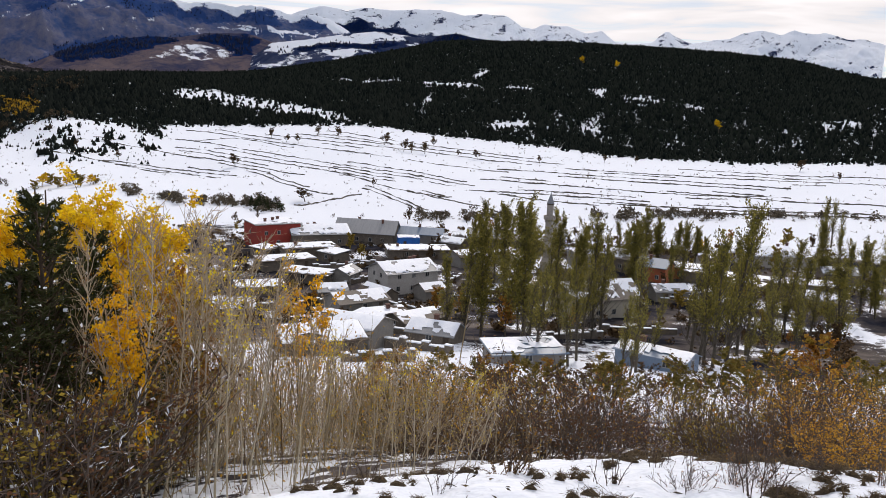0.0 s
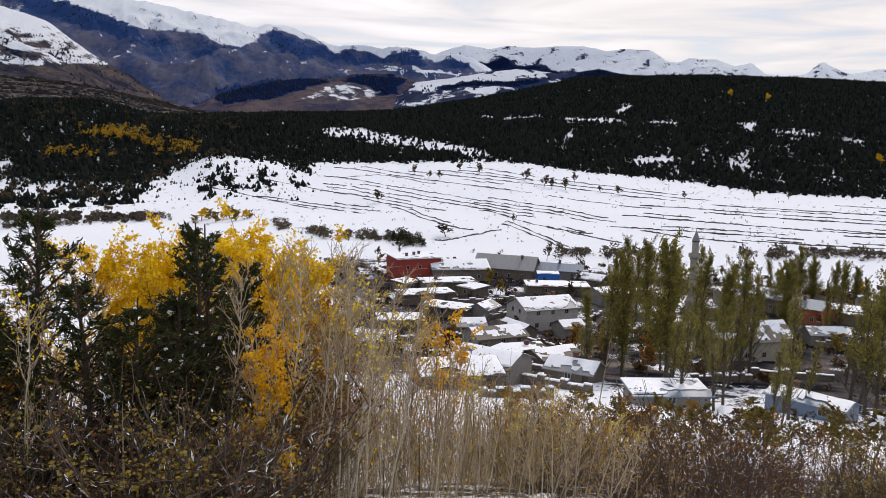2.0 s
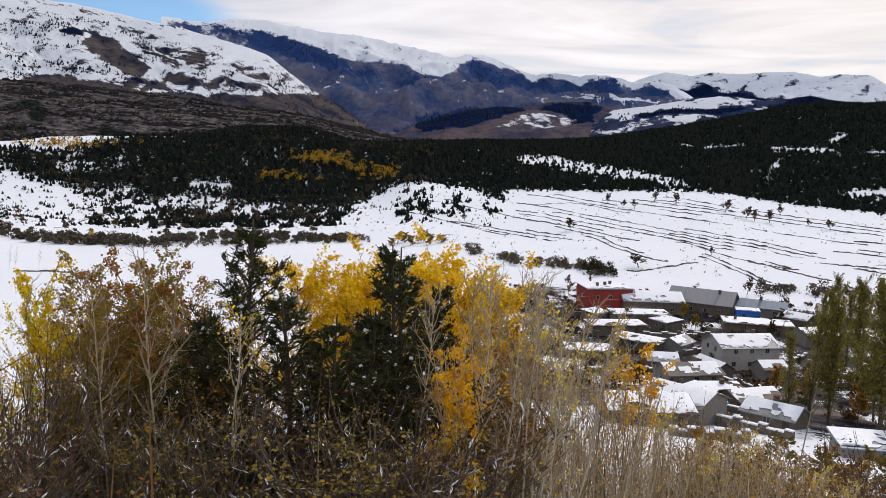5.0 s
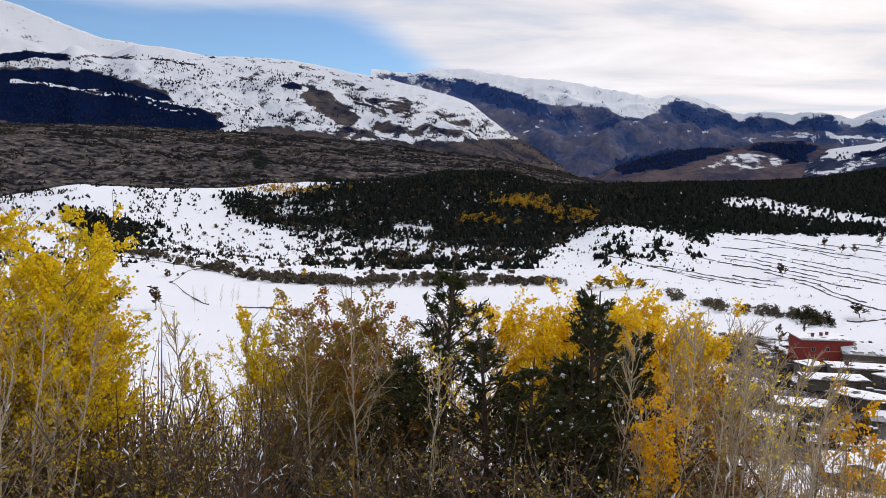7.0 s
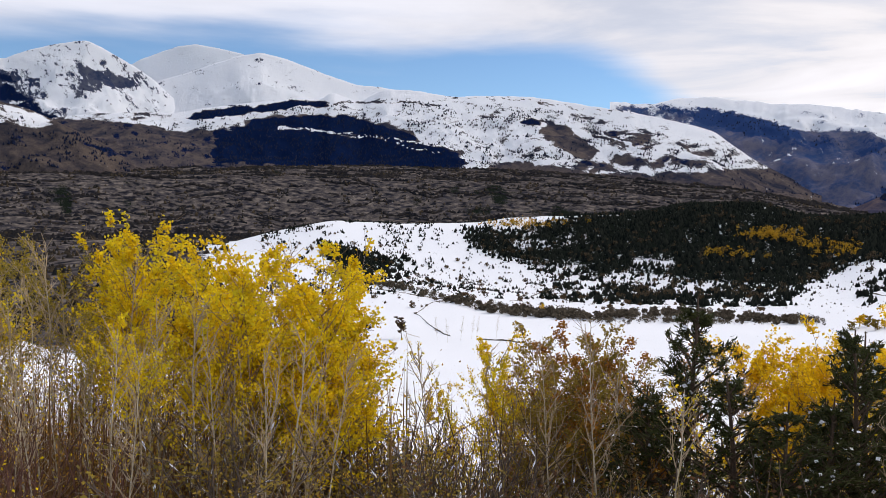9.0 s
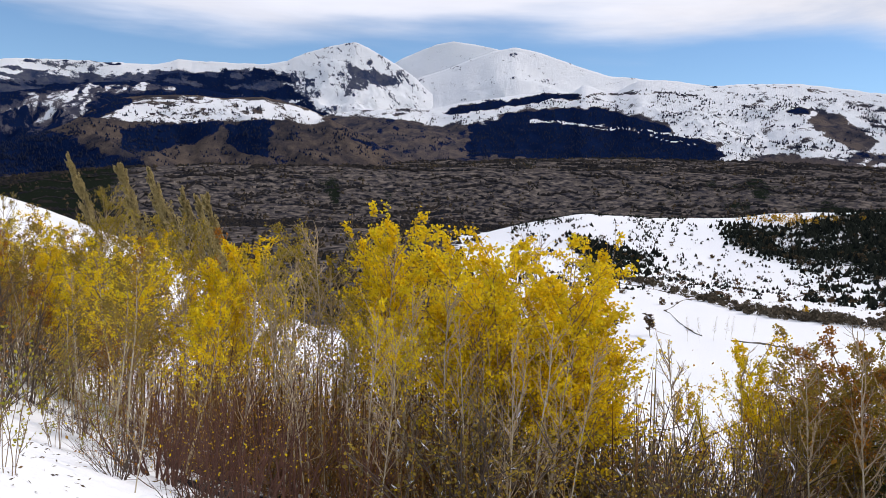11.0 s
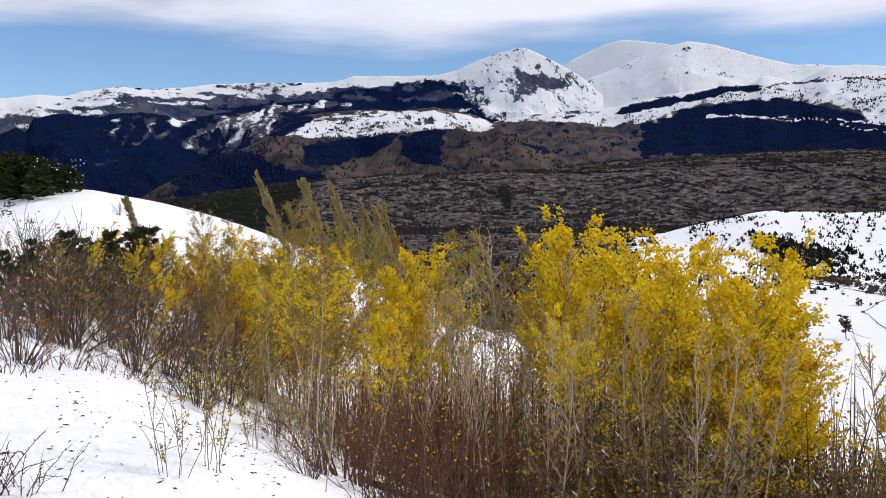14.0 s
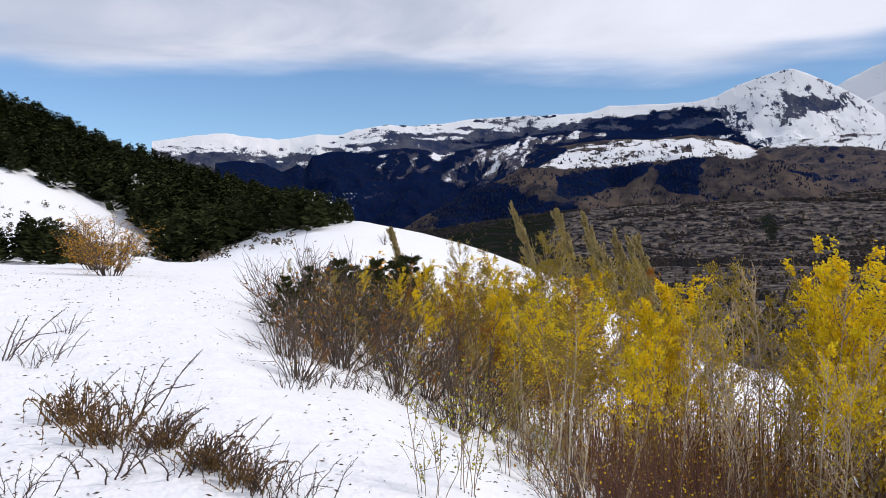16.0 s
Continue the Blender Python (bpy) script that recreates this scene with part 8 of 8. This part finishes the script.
# ---- foreground: dry weeds, tufts and fallen leaves on the snow ----
def weed(name, seed, label, height=0.45, stalks=9, fronds=36, sweep=0.5):
    """Withered weed: a tangle of curled golden fronds, and thin dark stalks set with short spiky leaflets."""
    rng = np.random.default_rng(seed)
    B, F = Tubes(), Tubes()
    cs, aims, gs, gaims = [], [], [], []
    for k in range(stalks):
        a, ln = rng.uniform(0, 6.28), height * rng.uniform(0.55, 1.1)
        out = np.array([np.cos(a), np.sin(a), 0]) * rng.uniform(0.05, 0.45) + np.array([sweep * 0.3, 0, 0])
        t = np.linspace(0, 1, 9)[:, None]
        bow = rng.uniform(0.1, 0.8)
        st = np.array([0.05 * rng.normal(), 0.05 * rng.normal(), -0.04]) + ln * (out * (t + bow * t ** 3) + np.array([0, 0, 1]) * (t - 0.4 * bow * t ** 3)) + np.cumsum(rng.normal(size=(9, 3)) * 0.006, 0)
        B.limb(st, np.linspace(0.0045, 0.0018, 9), 4)
        for s in np.linspace(0.2, 1, 30):
            i = min(int(s * 8), 7)
            along_it = (st[i + 1] - st[i]) / (np.linalg.norm(st[i + 1] - st[i]) + 1e-9)
            d = rng.normal(size=3)
            d = d / np.linalg.norm(d) + 0.7 * along_it
            cs.append(pick(st, s) + d * 0.006)
            aims.append(d * 1.5)
        for q in range(2):
            p = pick(st, rng.uniform(0.3, 0.8))
            B.limb(bend(p, out + np.array([0, 0, 0.8]) + rng.normal(size=3) * 0.4, ln * rng.uniform(0.2, 0.4), rng, 4, 0.2, 0.12), np.linspace(0.0022, 0.001, 4), 3)
    for k in range(fronds):
        a, ln = rng.uniform(0, 6.28), height * rng.uniform(0.35, 0.8)
        out = np.array([np.cos(a), np.sin(a), 0]) * rng.uniform(0.3, 0.75)
        t = np.linspace(0, 1, 9)[:, None]
        curl = rng.uniform(0.5, 1.3)
        st = np.array([0.07 * rng.normal(), 0.05 * rng.normal(), -0.03]) + ln * (out * (t + 0.3 * np.sin(t * 3.0 * curl)) + np.array([0, 0, 1]) * np.sin(t * 2.6 * curl) * 0.75) + np.cumsum(rng.normal(size=(9, 3)) * 0.004, 0)
        F.limb(st, np.linspace(0.0050, 0.0018, 9), 3)
        for s in np.linspace(0.15, 1, 16):
            d = rng.normal(size=3)
            gs.append(pick(st, s) + d * 0.004)
            gaims.append(d)
    root = new(name)
    tagged(root, label, "dry weed", "dry weeds in the snow")
    tagged(new("stalkwork", B.mesh("stalkwork", m_stalk)), kind="stuff").parent = root
    tagged(new("spiky_leafage", leaves("spiky_leafage", cs, 0.02, m_stalk, rng, 1.3, np.array(aims), 1.0, 0.3)), kind="stuff").parent = root
    if fronds:
        tagged(new("frond_tangle", F.mesh("frond_tangle", m_frond)), kind="stuff").parent = root
        tagged(new("withered_leafage", leaves("withered_leafage", gs, 0.034, m_fern, rng, 1.3, np.array(gaims), 1.0, 0.35)), kind="stuff").parent = root
    return root


m_stalk = plain("dry_stem", (0.085, 0.055, 0.040), (0.035, 0.024, 0.02), 9.0, 0.85, 0.002)
m_frond = plain("dry_frond", (0.26, 0.15, 0.05), (0.09, 0.05, 0.022), 14.0, 0.85, 0.002)
WEED = [weed("dry_weed", 150, "clump of withered golden-brown weed standing in snow", 0.45, 8, 46), weed("dry_weed_stalk", 151, "sparse dark dry stalks sticking out of snow", 0.45, 8, 0), weed("bent_weed", 152, "bent brown weed stems over snow", 0.45, 11, 18, 0.9)]
for k, (a, e, s, w, wd) in enumerate(((117.07, -10.97, 0.46, 0, 1.0), (115.32, -12.38, 0.44, 0, 1.1), (114.09, -11.30, 0.58, 1, 0.9), (111.83, -12.83, 0.42, 2, 0.8), (109.37, -14.20, 0.40, 2, 0.9), (109.10, -14.39, 0.2, 0, 1.0), (106.64, -15.91, 0.38, 2, 0.9),
                                      (111.83, -12.93, 0.24, 0, 1.0), (103.59, -16.59, 0.36, 1, 1.0), (121.25, -7.10, 0.55, 1, 1.2), (119.52, -7.72, 0.3, 1, 1.0), (118.43, -7.29, 0.22, 1, 1.0), (113.85, -13.17, 0.2, 1, 1.3), (105.57, -16.48, 0.28, 1, 1.0), (106.99, -15.38, 0.24, 0, 0.8),
                                      (111.51, -14.54, 0.12, 1, 1.6), (108.53, -14.96, 0.4, 1, 1.0), (117.63, -5.82, 0.15, 1, 1.0), (120.22, -15.10, 0.2, 1, 1.0), (115.34, -14.36, 0.1, 1, 1.6))):
    plant(WEED[w], 0.45, a, reach(a, e, 2.0, 40), tall=s * 0.85, wide=wd * (0.85, 0.95, 0.85)[w], turn=random.uniform(-40, 40))
for k, (a, e, s) in enumerate(((-1.02, -25.25, 0.35), (12.63, -25.54, 0.3), (-12.46, -23.91, 0.3), (-18.69, -21.33, 0.35), (-15.53, -22.48, 0.25), (-5.68, -23.87, 0.2), (-21.73, -23.18, 0.5), (-26.39, -19.96, 0.4), (4.14, -24.79, 0.2))):
    plant(WEED[1 + k % 2], 0.45, a, reach(a, e, 2.0, 40), tall=s * 0.8, wide=0.7, turn=random.uniform(0, 360))

for k in range(34):
    a, r = 78 + 27 * ((k * 0.61803) % 1.0), 6 + 11 * ((k * 0.3819 + 0.2) % 1.0)
    plant(WEED[1], 0.45, a, r, tall=random.uniform(0.08, 0.24), wide=random.uniform(0.8, 1.4), turn=random.uniform(0, 360))


# twiggy shrubs with snow on the edge of the bank
BANKB = [bush("bank_shrub", 140 + k, "low bare twiggy shrub with snow caught on it", m_darktwig, m_rust, 1.0, 22, n, 0.022, 0.75, 6, snowy=45, thick=0.007) for k, n in enumerate((60, 260))]
for k, (a, e, s) in enumerate(((-21.52, -21.38, 0.36), (-23.52, -20.85, 0.36), (-25.23, -21.18, 0.25), (-20.28, -22.77, 0.22), (-27.08, -20.31, 0.3), (-22.33, -22.41, 0.25), (-17.49, -23.63, 0.2), (-28.76, -21.08, 0.22))):
    plant(BANKB[k % 2], 1.0, a, reach(a, e, 2.5, 40), tall=s, wide=1.3)


def litter():
    """Fallen leaves and grass tips over the near snow."""
    rng = np.random.default_rng(61)
    a, r = rng.uniform(-32, 125, 9500), 3.2 + 22 * rng.random(9500) ** 1.3
    more = 1500
    a, r = np.concatenate([a, rng.uniform(86, 125, more)]), np.concatenate([r, 3.4 + 13 * rng.random(more)])
    keep = ((a > 68) | (a < 8)) & (rng.random(9500 + more) < np.clip(0.5 + 1.3 * fbm(a / 4, r / 2, 63), 0.12, 1))
    a, r = a[keep], r[keep]
    x, y, z = ground_at(a, r)
    way = rng.normal(size=(len(x), 3)) * np.array([1, 1, 0.12]) + np.array([0.9, 0.3, 0])
    tagged(new("fallen_leaves", leaves("fallen_leaves", np.stack([x, y, z + 0.006], -1), 0.025, m_litter, rng, 2.0, way * 2.5, 1.0, 0.45)), "dead leaves and grass tips scattered on snow", "leaf litter", kind="stuff")
    # dark clods and cushions of dead grass showing through the snow on the bank
    a, r = rng.uniform(-32, 9, 1500), rng.uniform(4.0, 9.5, 1500)
    k = rng.random(1500) < np.clip(0.55 + 1.1 * fbm(a / 5, r / 1.2, 64), 0, 1) * np.where(a < -6, 1, 0.5)
    a, r = a[k], r[k]
    x, y, z = ground_at(a, r)
    n, sides = len(x), 9
    w = rng.uniform(0.007, 0.03, n) * rng.uniform(0.6, 1.7, n)
    ang = np.arange(sides) * 2 * np.pi / sides
    rings = []
    for hgt, f in ((-0.03, 1.25), (0.012, 1.0), (0.032, 0.62), (0.042, 0.2)):
        rr = w[:, None] * f * rng.uniform(0.65, 1.35, (n, sides))
        rings.append(np.stack([x[:, None] + rr * 1.5 * np.cos(ang), y[:, None] + rr * np.sin(ang), z[:, None] + hgt * (0.4 + w[:, None] * 10) * rng.uniform(0.6, 1.3, (n, sides))], -1))
    v = np.stack(rings, 1).reshape(-1, 3)
    one = grid_faces(4, sides, closed=True)
    f = (one[None] + (np.arange(n) * 4 * sides)[:, None, None]).reshape(-1, 4)
    tagged(new("earth_clods", mesh_from("earth_clods", v, f, m_clod, True)), "dark wet clods of soil showing through the snow", "soil", kind="stuff")
    c = np.concatenate([np.stack([x, y, z + 0.03], -1) + rng.normal(size=(n, 3)) * np.array([1.0, 0.8, 0.12]) * w[:, None] for q in range(60)])
    up = rng.normal(size=(len(c), 3)) * np.array([1, 1, 0.4]) + np.array([0.3, 0, 0.35])
    tagged(new("dead_grass", leaves("dead_grass", c, 0.03, m_litter, rng, 2.4, up * 2, 1.0, 0.1)), "short dead grass matted on soil in the snow", "grass", kind="stuff")


m_litter = leafy("dead_leaf", (0.16, 0.11, 0.055), (0.05, 0.037, 0.025), None, 0.1)
m_clod = plain("wet_soil", (0.045, 0.034, 0.026), (0.10, 0.075, 0.045), 12.0, 0.95, 0.02, 0.1)
litter()
